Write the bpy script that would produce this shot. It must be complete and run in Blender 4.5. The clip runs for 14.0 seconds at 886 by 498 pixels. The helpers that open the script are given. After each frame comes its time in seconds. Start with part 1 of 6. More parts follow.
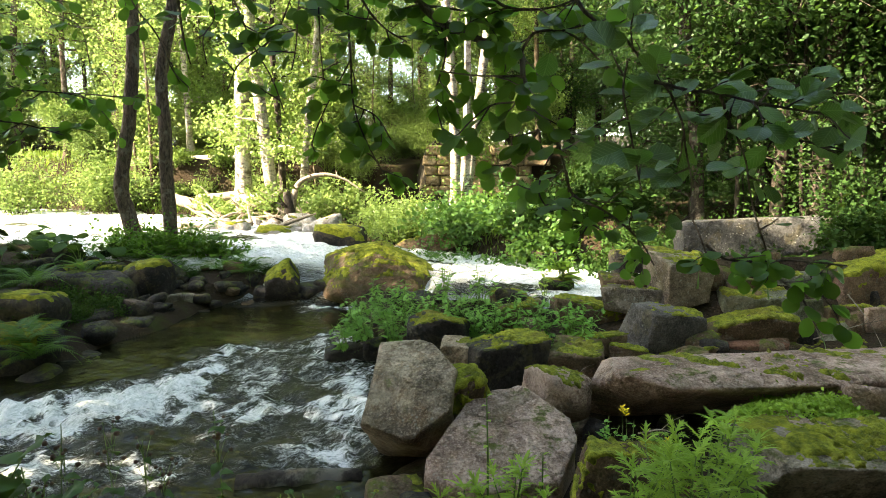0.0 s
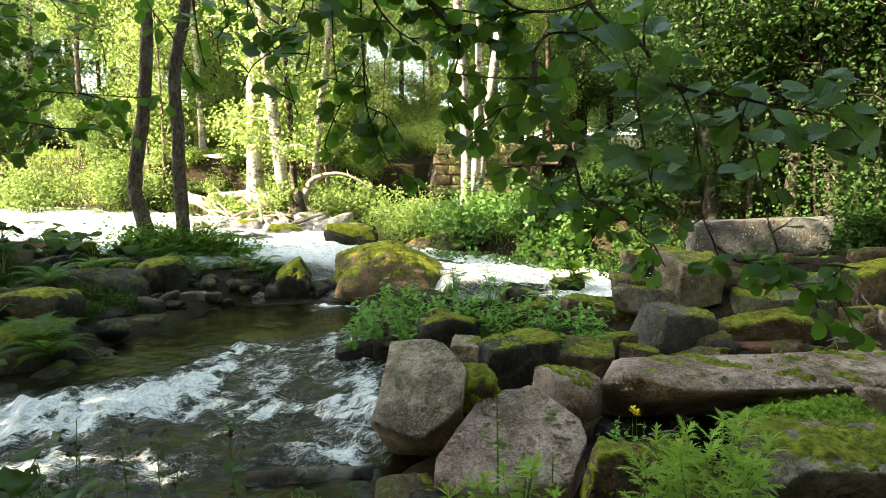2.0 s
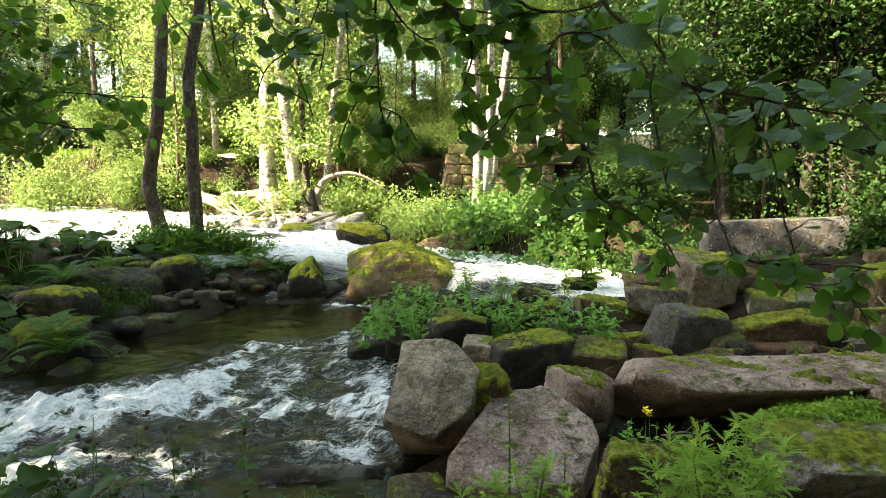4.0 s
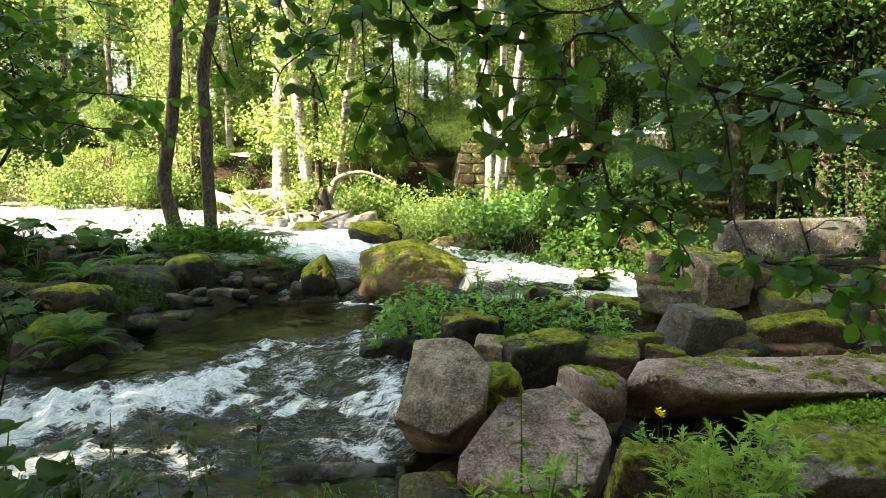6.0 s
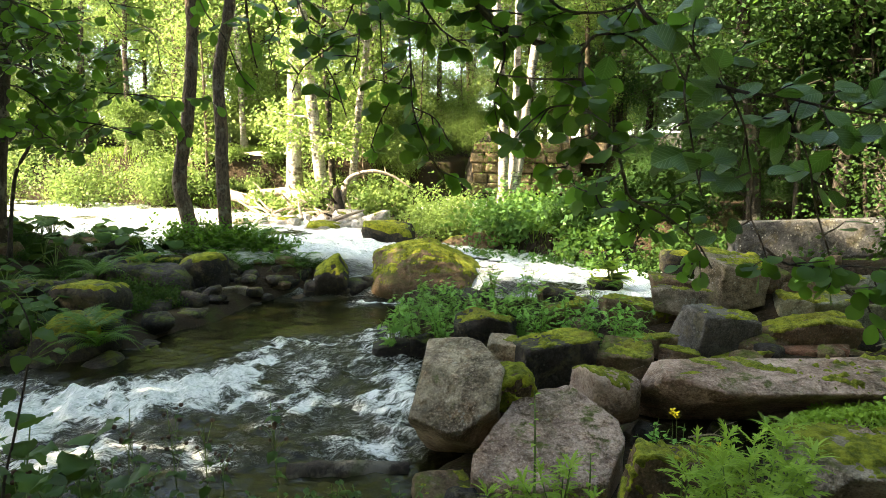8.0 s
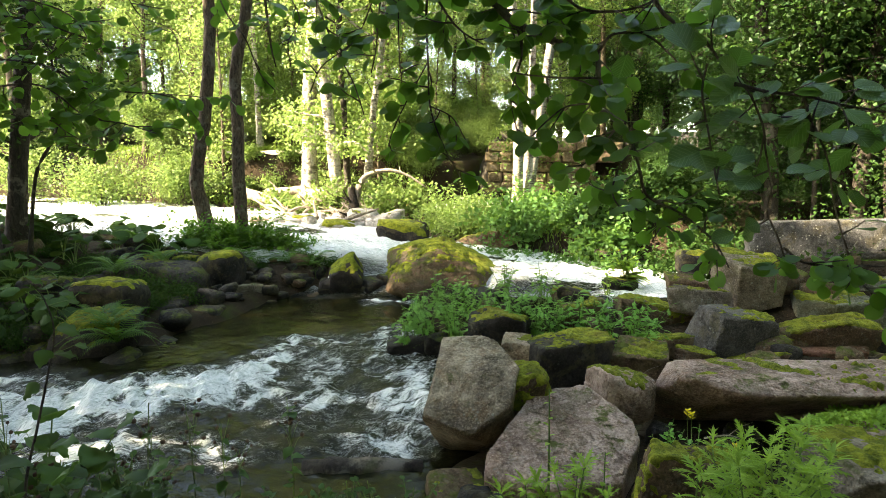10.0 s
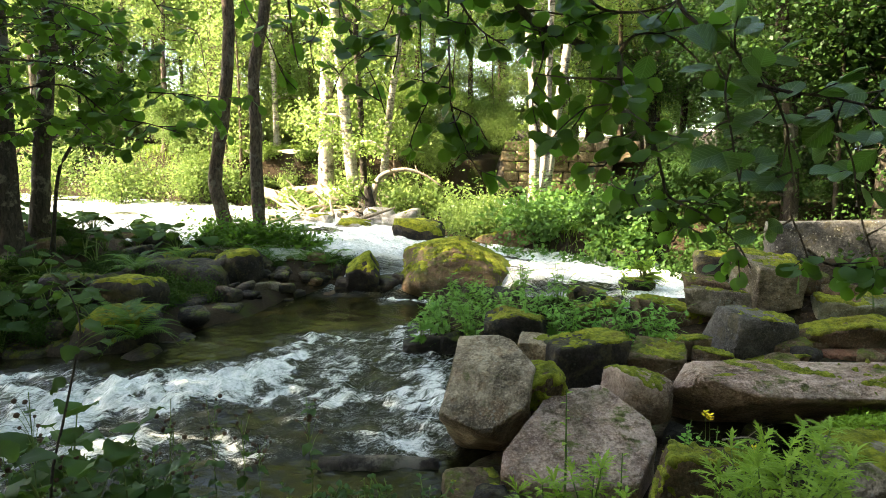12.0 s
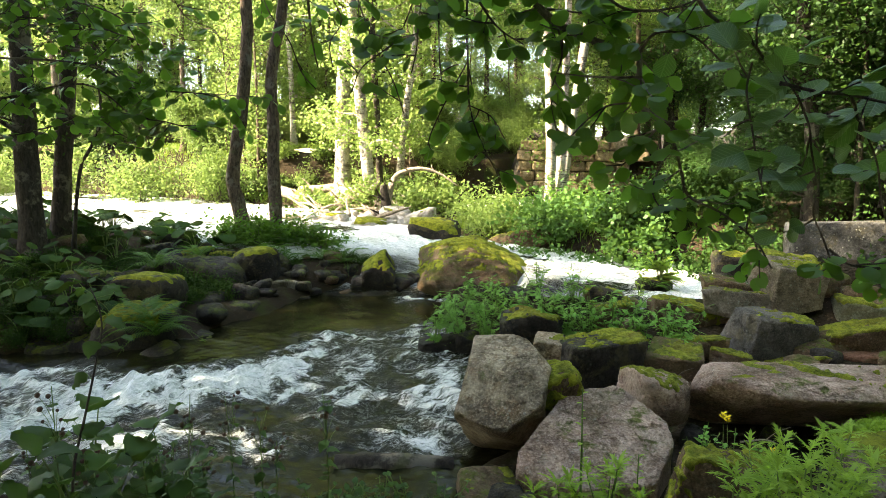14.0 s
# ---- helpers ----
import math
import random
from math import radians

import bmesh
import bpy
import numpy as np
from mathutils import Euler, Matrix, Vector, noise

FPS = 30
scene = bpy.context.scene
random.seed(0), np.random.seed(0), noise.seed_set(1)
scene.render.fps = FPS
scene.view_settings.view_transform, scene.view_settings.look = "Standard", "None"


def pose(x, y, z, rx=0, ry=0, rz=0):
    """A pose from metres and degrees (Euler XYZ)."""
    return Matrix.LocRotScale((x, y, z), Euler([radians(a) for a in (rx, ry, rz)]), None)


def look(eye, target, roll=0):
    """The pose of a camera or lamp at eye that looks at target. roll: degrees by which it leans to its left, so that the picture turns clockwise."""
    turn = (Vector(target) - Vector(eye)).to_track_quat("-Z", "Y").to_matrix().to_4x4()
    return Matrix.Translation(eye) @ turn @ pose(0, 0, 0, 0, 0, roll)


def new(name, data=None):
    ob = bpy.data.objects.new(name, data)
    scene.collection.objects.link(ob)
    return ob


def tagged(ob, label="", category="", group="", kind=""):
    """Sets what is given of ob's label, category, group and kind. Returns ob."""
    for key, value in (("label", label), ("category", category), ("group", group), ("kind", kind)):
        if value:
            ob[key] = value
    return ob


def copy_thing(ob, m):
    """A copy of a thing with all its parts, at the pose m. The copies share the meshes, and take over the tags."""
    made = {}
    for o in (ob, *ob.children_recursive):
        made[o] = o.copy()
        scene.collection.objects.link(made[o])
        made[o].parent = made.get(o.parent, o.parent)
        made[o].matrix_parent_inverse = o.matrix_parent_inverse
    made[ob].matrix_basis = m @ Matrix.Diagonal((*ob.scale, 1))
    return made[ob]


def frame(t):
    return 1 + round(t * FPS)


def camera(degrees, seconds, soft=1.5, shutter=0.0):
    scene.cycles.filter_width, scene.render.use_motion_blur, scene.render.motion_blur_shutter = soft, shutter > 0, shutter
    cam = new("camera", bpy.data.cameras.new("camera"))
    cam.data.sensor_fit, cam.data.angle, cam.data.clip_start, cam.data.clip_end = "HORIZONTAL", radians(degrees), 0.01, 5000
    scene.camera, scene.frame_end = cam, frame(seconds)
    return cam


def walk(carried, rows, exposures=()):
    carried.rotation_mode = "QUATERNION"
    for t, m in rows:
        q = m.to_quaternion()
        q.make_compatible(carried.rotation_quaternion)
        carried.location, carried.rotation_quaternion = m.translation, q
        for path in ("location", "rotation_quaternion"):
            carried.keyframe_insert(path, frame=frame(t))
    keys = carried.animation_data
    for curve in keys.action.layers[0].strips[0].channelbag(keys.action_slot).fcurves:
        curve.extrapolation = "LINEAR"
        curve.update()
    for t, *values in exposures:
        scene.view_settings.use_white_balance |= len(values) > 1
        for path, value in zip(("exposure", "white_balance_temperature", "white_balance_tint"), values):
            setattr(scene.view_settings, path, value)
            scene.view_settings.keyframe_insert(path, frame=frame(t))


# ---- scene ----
EXPOSURE, KELVIN, TINT = 3.75, 8150, 12
cam = camera(69.1, 14.0, soft=0.8)
PATH = [
    (0, (-0.008, 0.005, 1.999), (-0.006, 1.99, 1.755), 0.1),
    (0.5, (-0.009, 0.0, 2.0), (-0.015, 1.985, 1.755), 0.1),
    (1, (-0.014, -0.008, 2.001), (-0.026, 1.977, 1.755), 0.1),
    (1.5, (-0.013, -0.004, 2.003), (-0.033, 1.981, 1.756), 0.1),
    (2, (-0.011, -0.003, 2.004), (-0.041, 1.982, 1.757), 0.2),
    (2.5, (-0.012, -0.003, 2.005), (-0.05, 1.982, 1.757), 0.1),
    (3, (-0.014, -0.006, 2.005), (-0.061, 1.978, 1.757), 0.1),
    (5.5, (-0.017, -0.008, 2.006), (-0.11, 1.974, 1.756), 0.3),
    (6, (-0.021, -0.015, 2.007), (-0.123, 1.967, 1.756), 0.3),
    (6.5, (-0.022, -0.018, 2.007), (-0.133, 1.963, 1.756), 0.3),
    (7, (-0.027, -0.025, 2.007), (-0.146, 1.956, 1.755), 0.3),
    (7.5, (-0.028, -0.025, 2.008), (-0.158, 1.955, 1.755), 0.3),
    (8, (-0.031, -0.025, 2.009), (-0.171, 1.954, 1.755), 0.4),
    (10.5, (-0.039, -0.039, 2.007), (-0.234, 1.934, 1.749), 0.5),
    (11, (-0.043, -0.041, 2.008), (-0.25, 1.931, 1.749), 0.5),
    (11.5, (-0.045, -0.046, 2.008), (-0.263, 1.925, 1.749), 0.5),
    (12, (-0.048, -0.05, 2.009), (-0.278, 1.92, 1.749), 0.6),
    (12.5, (-0.046, -0.045, 2.009), (-0.288, 1.923, 1.748), 0.6),
    (13, (-0.048, -0.048, 2.009), (-0.302, 1.919, 1.747), 0.6),
    (13.5, (-0.052, -0.055, 2.008), (-0.317, 1.91, 1.746), 0.7),
    (14, (-0.053, -0.055, 2.008), (-0.33, 1.909, 1.745), 0.7),
]
walk(cam, [(t, look(eye, target, roll)) for t, eye, target, roll in PATH], [(0.0, EXPOSURE, KELVIN, TINT), (14.0, EXPOSURE, KELVIN, TINT)])

# ---- light: a low summer sun from the left, clear sky ----
SUN = Vector((-0.78, -0.25, 0.58)).normalized()
world = bpy.data.worlds.new("sky")
scene.world = world
world.use_nodes = True
wn = world.node_tree
sky = wn.nodes.new("ShaderNodeTexSky")
sky.sky_type, sky.sun_disc = "NISHITA", False
sky.sun_elevation = math.asin(SUN.z)
sky.sun_rotation = math.atan2(SUN.x, SUN.y)
wn.nodes["Background"].inputs[1].default_value = 0.125
wn.links.new(sky.outputs[0], wn.nodes["Background"].inputs[0])
sun = new("sun", bpy.data.lights.new("sun", "SUN"))
sun.data.energy, sun.data.angle, sun.data.color = 3.2, radians(0.5), (1.0, 0.93, 0.80)
sun.matrix_world = look(SUN * 40, (0, 0, 0))


# ---- materials ----
class Nodes:
    """A node material, wired by short calls."""

    def __init__(self, name):
        self.mat = bpy.data.materials.new(name)
        self.mat.use_nodes = True
        self.t = self.mat.node_tree
        self.bsdf = self.t.nodes["Principled BSDF"]
        self.out = self.t.nodes["Material Output"]
        self.co = self.t.nodes.new("ShaderNodeTexCoord").outputs["Object"]
        self.geo = self.t.nodes.new("ShaderNodeNewGeometry")

    def put(self, value, socket):
        if isinstance(value, bpy.types.NodeSocket):
            self.t.links.new(value, socket)
        elif isinstance(value, tuple) and len(value) == 3:
            socket.default_value = (*value, 1) if socket.type == "RGBA" else value
        else:
            socket.default_value = value

    def noise(self, scale, detail=4, rough=0.6, stretch=None, co=None, warp=0.0):
        n = self.t.nodes.new("ShaderNodeTexNoise")
        for key, value in (("Scale", scale), ("Detail", detail), ("Roughness", rough), ("Distortion", warp)):
            n.inputs[key].default_value = value
        self.put(self.map(stretch, co) if stretch else (co or self.co), n.inputs["Vector"])
        return n.outputs["Fac"]

    def map(self, stretch, co=None):
        m = self.t.nodes.new("ShaderNodeMapping")
        m.inputs["Scale"].default_value = stretch
        self.put(co or self.co, m.inputs["Vector"])
        return m.outputs[0]

    def cells(self, scale, feature="F1", stretch=None, co=None):
        n = self.t.nodes.new("ShaderNodeTexVoronoi")
        n.feature = feature
        n.inputs["Scale"].default_value = scale
        self.put(self.map(stretch, co) if stretch else (co or self.co), n.inputs["Vector"])
        return n.outputs["Distance"]

    def math(self, op, a, b=0.0):
        n = self.t.nodes.new("ShaderNodeMath")
        n.operation = op
        self.put(a, n.inputs[0])
        self.put(b, n.inputs[1])
        return n.outputs[0]

    def ramp(self, fac, lo, hi, a=0.0, b=1.0):
        n = self.t.nodes.new("ShaderNodeMapRange")
        n.interpolation_type = "SMOOTHSTEP"
        self.put(fac, n.inputs[0])
        for i, value in enumerate((lo, hi, a, b)):
            n.inputs[i + 1].default_value = value
        return n.outputs[0]

    def mix(self, fac, a, b, kind="MIX"):
        n = self.t.nodes.new("ShaderNodeMix")
        n.data_type, n.blend_type = "RGBA", kind
        self.put(fac, n.inputs[0])
        self.put(a, n.inputs[6])
        self.put(b, n.inputs[7])
        return n.outputs[2]

    def bump(self, height, strength, distance, under=None):
        n = self.t.nodes.new("ShaderNodeBump")
        n.inputs["Strength"].default_value = strength
        n.inputs["Distance"].default_value = distance
        self.put(height, n.inputs["Height"])
        if under:
            self.put(under, n.inputs["Normal"])
        return n.outputs[0]

    def up(self):
        n = self.t.nodes.new("ShaderNodeSeparateXYZ")
        self.put(self.geo.outputs["Normal"], n.inputs[0])
        return n.outputs[2]

    def island(self):
        return self.geo.outputs["Random Per Island"]

    def chance(self):
        return self.t.nodes.new("ShaderNodeObjectInfo").outputs["Random"]

    def place(self):
        return self.geo.outputs["Position"]

    def end(self, color, rough=0.8, normal=None, spec=0.4):
        self.put(color, self.bsdf.inputs["Base Color"])
        self.put(rough, self.bsdf.inputs["Roughness"])
        self.put(spec, self.bsdf.inputs["Specular IOR Level"])
        if normal:
            self.put(normal, self.bsdf.inputs["Normal"])
        return self.mat


def stone_material(name, dark, light, stain, moss=0.0, wet=0.0, lichen=0.3):
    """Weathered field stone: mineral grain, stains, pale lichen, thin moss film on upward faces."""
    n = Nodes(name)
    co = n.place()
    big = n.noise(2.3, 5, 0.65, co=co)
    grain = n.noise(60, 3, 0.7, co=co)
    mid = n.noise(11, 5, 0.7, co=co)
    c = n.mix(n.ramp(big, 0.35, 0.68), dark, light)
    c = n.mix(n.ramp(mid, 0.45, 0.75, 0, 0.75), c, stain)
    c = n.mix(n.ramp(grain, 0.45, 0.8, 0, 0.36), c, tuple(min(1, v * 1.9) for v in light))
    c = n.mix(n.ramp(grain, 0.5, 0.25, 0, 0.55), c, tuple(v * 0.45 for v in dark))
    c = n.mix(n.ramp(n.noise(3.6, 6, 0.72, co=co, warp=0.6), 0.50, 0.62, 0, 0.5), c, n.mix(n.noise(17, 4, co=co), (0.055, 0.052, 0.020), (0.17, 0.14, 0.07)))
    c = n.mix(n.ramp(n.noise(8.5, 5, 0.7, co=co, warp=0.4), 0.58, 0.66, 0, 0.35 * min(1, lichen * 2)), c, (0.30, 0.31, 0.25))
    spots = n.math("MULTIPLY", n.ramp(n.cells(22, co=co), 0.30, 0.14), n.ramp(n.noise(5, 3, co=co), 0.5, 0.66))
    c = n.mix(n.math("MULTIPLY", spots, lichen), c, (0.42, 0.43, 0.36))
    if moss:
        m = n.math("MULTIPLY", n.ramp(n.up(), 0.2, 0.85), n.ramp(n.noise(4.2, 6, 0.7, co=co), 0.62 - 0.35 * moss, 0.72 - 0.3 * moss))
        c = n.mix(n.math("MULTIPLY", m, 0.9), c, n.mix(n.noise(30, 4, co=co), (0.035, 0.055, 0.010), (0.14, 0.17, 0.025)))
    height = n.math("ADD", n.math("MULTIPLY", mid, 1.0), n.math("MULTIPLY", grain, 0.25))
    pits = n.ramp(n.noise(15, 6, 0.8, co=co, warp=0.8), 0.28, 0.50)
    height = n.math("ADD", height, n.math("MULTIPLY", pits, 0.55))
    c = n.mix(n.math("MULTIPLY", n.math("SUBTRACT", 1.0, pits), 0.4), c, tuple(v * 0.4 for v in dark))
    rough = n.ramp(mid, 0.3, 0.7, 0.85 - 0.55 * wet, 0.95 - 0.4 * wet)
    return n.end(c, rough, n.bump(height, 1.0, 0.045), 0.12 + 0.4 * wet)


def moss_material(name, dark, light):
    n = Nodes(name)
    co = n.place()
    fine = n.noise(110, 4, 0.75, co=co)
    mid = n.noise(14, 5, 0.7, co=co)
    c = n.mix(n.ramp(mid, 0.3, 0.7), dark, light)
    c = n.mix(n.ramp(n.noise(3.1, 4, co=co), 0.52, 0.72, 0, 0.7), c, (0.12, 0.085, 0.02))
    c = n.mix(n.ramp(fine, 0.5, 0.2, 0, 0.8), c, tuple(v * 0.3 for v in dark))
    h = n.math("ADD", n.math("MULTIPLY", fine, 0.6), mid)
    n.put(0.15, n.bsdf.inputs["Sheen Weight"])
    n.put((0.5, 0.6, 0.15), n.bsdf.inputs["Sheen Tint"])
    return n.end(c, 0.95, n.bump(h, 1.0, 0.03), 0.15)


def leaf_material(name, dark, light, glow, through_part=0.42, rough=0.5, veins=False, spec=0.2):
    """Leaves: two greens by leaf, light passing through the blade; veins for single blades that lie along x."""
    n = Nodes(name)
    pick = n.math("FRACT", n.math("ADD", n.island(), n.chance()))
    c = n.mix(pick, dark, light)
    c = n.mix(n.ramp(n.noise(9, 3, co=n.place()), 0.4, 0.7, 0, 0.35), c, tuple(v * 0.6 for v in dark))
    relief = None
    if veins:
        sep = n.t.nodes.new("ShaderNodeSeparateXYZ")
        n.put(n.co, sep.inputs[0])
        off = n.math("ABSOLUTE", sep.outputs[1])
        wave = n.math("FRACT", n.math("MULTIPLY", n.math("SUBTRACT", sep.outputs[0], n.math("MULTIPLY", off, 0.9)), 7.5))
        rib = n.math("MAXIMUM", n.ramp(n.math("ABSOLUTE", n.math("SUBTRACT", wave, 0.5)), 0.13, 0.02), n.ramp(off, 0.028, 0.006))
        c = n.mix(n.math("MULTIPLY", rib, 0.35), c, tuple(min(1, v * 2.0) for v in light))
        relief = n.bump(n.math("SUBTRACT", 1.0, rib), 0.6, 0.02)
    n.end(c, rough, relief, spec=0.45 if veins else spec)
    thin = n.t.nodes.new("ShaderNodeBsdfTranslucent")
    n.put(n.mix(pick, tuple(v * 0.75 for v in glow), glow), thin.inputs[0])
    both = n.t.nodes.new("ShaderNodeMixShader")
    both.inputs[0].default_value = through_part
    n.t.links.new(n.bsdf.outputs[0], both.inputs[1])
    n.t.links.new(thin.outputs[0], both.inputs[2])
    n.t.links.new(both.outputs[0], n.out.inputs[0])
    return n.mat


def bark_material(name, dark, light, marks=False):
    n = Nodes(name)
    ridges = n.noise(11, 7, 0.8, stretch=(2.4, 2.4, 0.7), warp=0.5)
    blot = n.noise(2.6, 5, 0.7)
    c = n.mix(n.ramp(ridges, 0.35, 0.65), dark, light)
    if marks:
        m = n.ramp(n.noise(7, 3, 0.6, stretch=(0.8, 0.8, 7.0)), 0.57, 0.64)
        c = n.mix(m, c, (0.035, 0.03, 0.025))
        c = n.mix(n.ramp(blot, 0.55, 0.75, 0, 0.6), c, (0.20, 0.17, 0.13))
        # broad dark patches: bark marks plus leaf-shadow dapple put into the colour
        c = n.mix(n.ramp(n.noise(3.0, 5, 0.7, stretch=(1.2, 1.2, 1.8)), 0.50, 0.60, 0, 0.85), c, (0.075, 0.062, 0.048))
    else:
        c = n.mix(n.ramp(blot, 0.53, 0.62, 0, 0.6), c, (0.22, 0.20, 0.15))
        c = n.mix(n.ramp(n.noise(3.4, 5), 0.60, 0.72, 0, 0.5), c, (0.06, 0.075, 0.02))
    return n.end(c, 0.9, n.bump(ridges, 0.9, 0.02 if not marks else 0.008), 0.25)


def soil_material(name):
    n = Nodes(name)
    co = n.place()
    c = n.mix(n.noise(1.3, 5, co=co), (0.018, 0.013, 0.008), (0.055, 0.040, 0.024))
    c = n.mix(n.ramp(n.noise(0.9, 6, 0.7, co=co), 0.52, 0.68, 0, 0.7), c, n.mix(n.noise(25, 4, co=co), (0.02, 0.035, 0.008), (0.06, 0.085, 0.016)))
    c = n.mix(n.ramp(n.cells(34, co=co), 0.22, 0.1, 0, 0.5), c, (0.16, 0.11, 0.06))
    h = n.math("ADD", n.noise(18, 6, 0.7, co=co), n.math("MULTIPLY", n.cells(34, co=co), 0.6))
    return n.end(c, 0.95, n.bump(h, 1.0, 0.04), 0.08)


def water_material(name):
    """Peaty clear water, broken into white foam where the surface carries it."""
    n = Nodes(name)
    co = n.place()
    att = n.t.nodes.new("ShaderNodeAttribute")
    att.attribute_name = "foam"
    att2 = n.t.nodes.new("ShaderNodeAttribute")
    att2.attribute_name = "drift"
    foam, flow = att.outputs["Fac"], att2.outputs["Vector"]
    streak = n.noise(5.5, 8, 0.68, stretch=(1.0, 1.9, 1.0), co=flow, warp=1.2)
    lace = n.noise(24.0, 6, 0.70, stretch=(1.0, 1.5, 1.0), co=flow, warp=1.2)
    mass = n.math("ADD", n.math("MULTIPLY", streak, 0.62), n.math("MULTIPLY", lace, 0.38))
    edge = n.math("SUBTRACT", n.math("ADD", mass, n.math("MULTIPLY", foam, 0.45)), 0.725)
    curl = n.noise(6.5, 5, 0.65, stretch=(1.0, 2.2, 1.0), co=flow, warp=2.4)
    curl2 = n.noise(15.0, 4, 0.6, stretch=(1.0, 2.0, 1.0), co=flow, warp=1.8)
    thread = n.math("MAXIMUM", n.ramp(n.math("ABSOLUTE", n.math("SUBTRACT", curl, 0.5)), 0.022, 0.003), n.ramp(n.math("ABSOLUTE", n.math("SUBTRACT", curl2, 0.5)), 0.016, 0.002, 0, 0.8))
    thread = n.math("MULTIPLY", thread, n.math("MULTIPLY", n.ramp(foam, 0.10, 0.42, 0, 0.85), n.ramp(streak, 0.38, 0.58)))
    mask = n.math("MULTIPLY", n.math("MAXIMUM", n.ramp(edge, -0.03, 0.12), thread), n.ramp(foam, 0.0, 0.12))
    bed = n.mix(n.noise(2.4, 4, co=co), (0.006, 0.005, 0.002), (0.016, 0.017, 0.005))
    bed = n.mix(n.ramp(n.noise(6, 5, co=co), 0.55, 0.7, 0, 0.5), bed, (0.028, 0.024, 0.008))
    body = n.mix(n.math("MULTIPLY", n.ramp(foam, 0.40, 1.0), 0.8), bed, (0.075, 0.105, 0.055))
    white = n.mix(n.ramp(n.math("ADD", n.math("MULTIPLY", lace, 0.6), n.math("MULTIPLY", streak, 0.4)), 0.36, 0.60), (0.36, 0.41, 0.33), (0.92, 0.92, 0.86))
    ripple = n.noise(7.0, 4, 0.6, stretch=(1.0, 1.8, 1.0), co=flow, warp=0.6)
    fine = n.noise(28.0, 3, 0.6, stretch=(1.0, 1.6, 1.0), co=flow, warp=0.4)
    height = n.math("ADD", n.math("MULTIPLY", ripple, n.ramp(foam, 0.0, 0.3, 0.22, 1.0)), n.math("MULTIPLY", fine, n.math("ADD", 0.04, n.math("MULTIPLY", foam, 0.35))))
    height = n.math("ADD", height, n.math("MULTIPLY", mask, n.math("MULTIPLY", lace, 0.6)))
    n.bsdf.inputs["IOR"].default_value = 1.33
    return n.end(n.mix(mask, body, white), n.math("ADD", n.ramp(mask, 0.0, 1.0, 0.05, 0.55), n.math("MULTIPLY", foam, 0.10)), n.bump(height, 0.8, 0.045), 0.22)


def plain(name, dark, light, scale=8.0, rough=0.7, spec=0.3):
    n = Nodes(name)
    v = n.noise(scale, 4)
    return n.end(n.mix(v, dark, light), rough, n.bump(v, 0.4, 0.01), spec)


M_GREY = stone_material("grey_granite", (0.112, 0.085, 0.057), (0.500, 0.405, 0.275), (0.255, 0.159, 0.085), 0.10)
M_PINK = stone_material("pink_granite", (0.178, 0.115, 0.084), (0.560, 0.405, 0.312), (0.350, 0.212, 0.140), 0.22)
M_BROWN = stone_material("brown_stone", (0.083, 0.056, 0.034), (0.242, 0.165, 0.1), (0.12, 0.067, 0.039), 0.5)
M_TAN = stone_material("tan_stone", (0.102, 0.083, 0.058), (0.357, 0.299, 0.218), (0.189, 0.146, 0.095), 0.35, 0.0, 0.7)
M_SLATE = stone_material("slate_grey_stone", (0.053, 0.049, 0.041), (0.188, 0.173, 0.147), (0.1, 0.09, 0.07), 0.2)
M_RED = stone_material("red_brown_stone", (0.130, 0.062, 0.036), (0.248, 0.125, 0.073), (0.097, 0.05, 0.030), 0.1)
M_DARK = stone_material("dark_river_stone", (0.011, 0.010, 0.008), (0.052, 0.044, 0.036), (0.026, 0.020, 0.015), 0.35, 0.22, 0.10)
M_GREEN = stone_material("greenish_stone", (0.086, 0.09, 0.057), (0.265, 0.27, 0.19), (0.138, 0.138, 0.081), 0.4)
M_SLAB = stone_material("pale_lichened_slab", (0.058, 0.058, 0.054), (0.136, 0.136, 0.13), (0.074, 0.071, 0.061), 0.05, 0.0, 0.9)
M_WALL = stone_material("old_ashlar", (0.173, 0.125, 0.073), (0.389, 0.30, 0.189), (0.184, 0.13, 0.069), 0.25)
# pale rock whose colour also carries the glare of full sun
M_PALE = stone_material("sunlit_pale_rock", (0.30, 0.28, 0.25), (0.62, 0.58, 0.52), (0.40, 0.35, 0.28), 0.05)
M_MOSS = moss_material("moss", (0.06, 0.078, 0.008), (0.30, 0.32, 0.030))
M_MOSSD = moss_material("dark_moss", (0.025, 0.038, 0.008), (0.10, 0.12, 0.018))
M_SOIL = soil_material("forest_soil")
M_WATER = water_material("stream_water")
M_BARK = bark_material("brown_bark", (0.030, 0.021, 0.013), (0.15, 0.110, 0.074))
# dark wood; also holds deep shade on bank and wood trunks in its colour
M_BARKD = bark_material("dark_and_shaded_bark", (0.018, 0.014, 0.010), (0.065, 0.052, 0.038))
M_BIRCH = bark_material("pale_bark", (0.25, 0.215, 0.17), (0.54, 0.49, 0.42), True)
M_TWIG = bark_material("twig_bark", (0.030, 0.024, 0.018), (0.10, 0.085, 0.065))
M_LICHEN = bark_material("lichened_bark", (0.035, 0.030, 0.022), (0.16, 0.15, 0.12))
M_DEAD = bark_material("grey_driftwood", (0.12, 0.095, 0.07), (0.36, 0.30, 0.23))
L_ALDER = leaf_material("alder_leaf", (0.048, 0.120, 0.024), (0.092, 0.20, 0.042), (0.22, 0.47, 0.05), 0.42, 0.45)
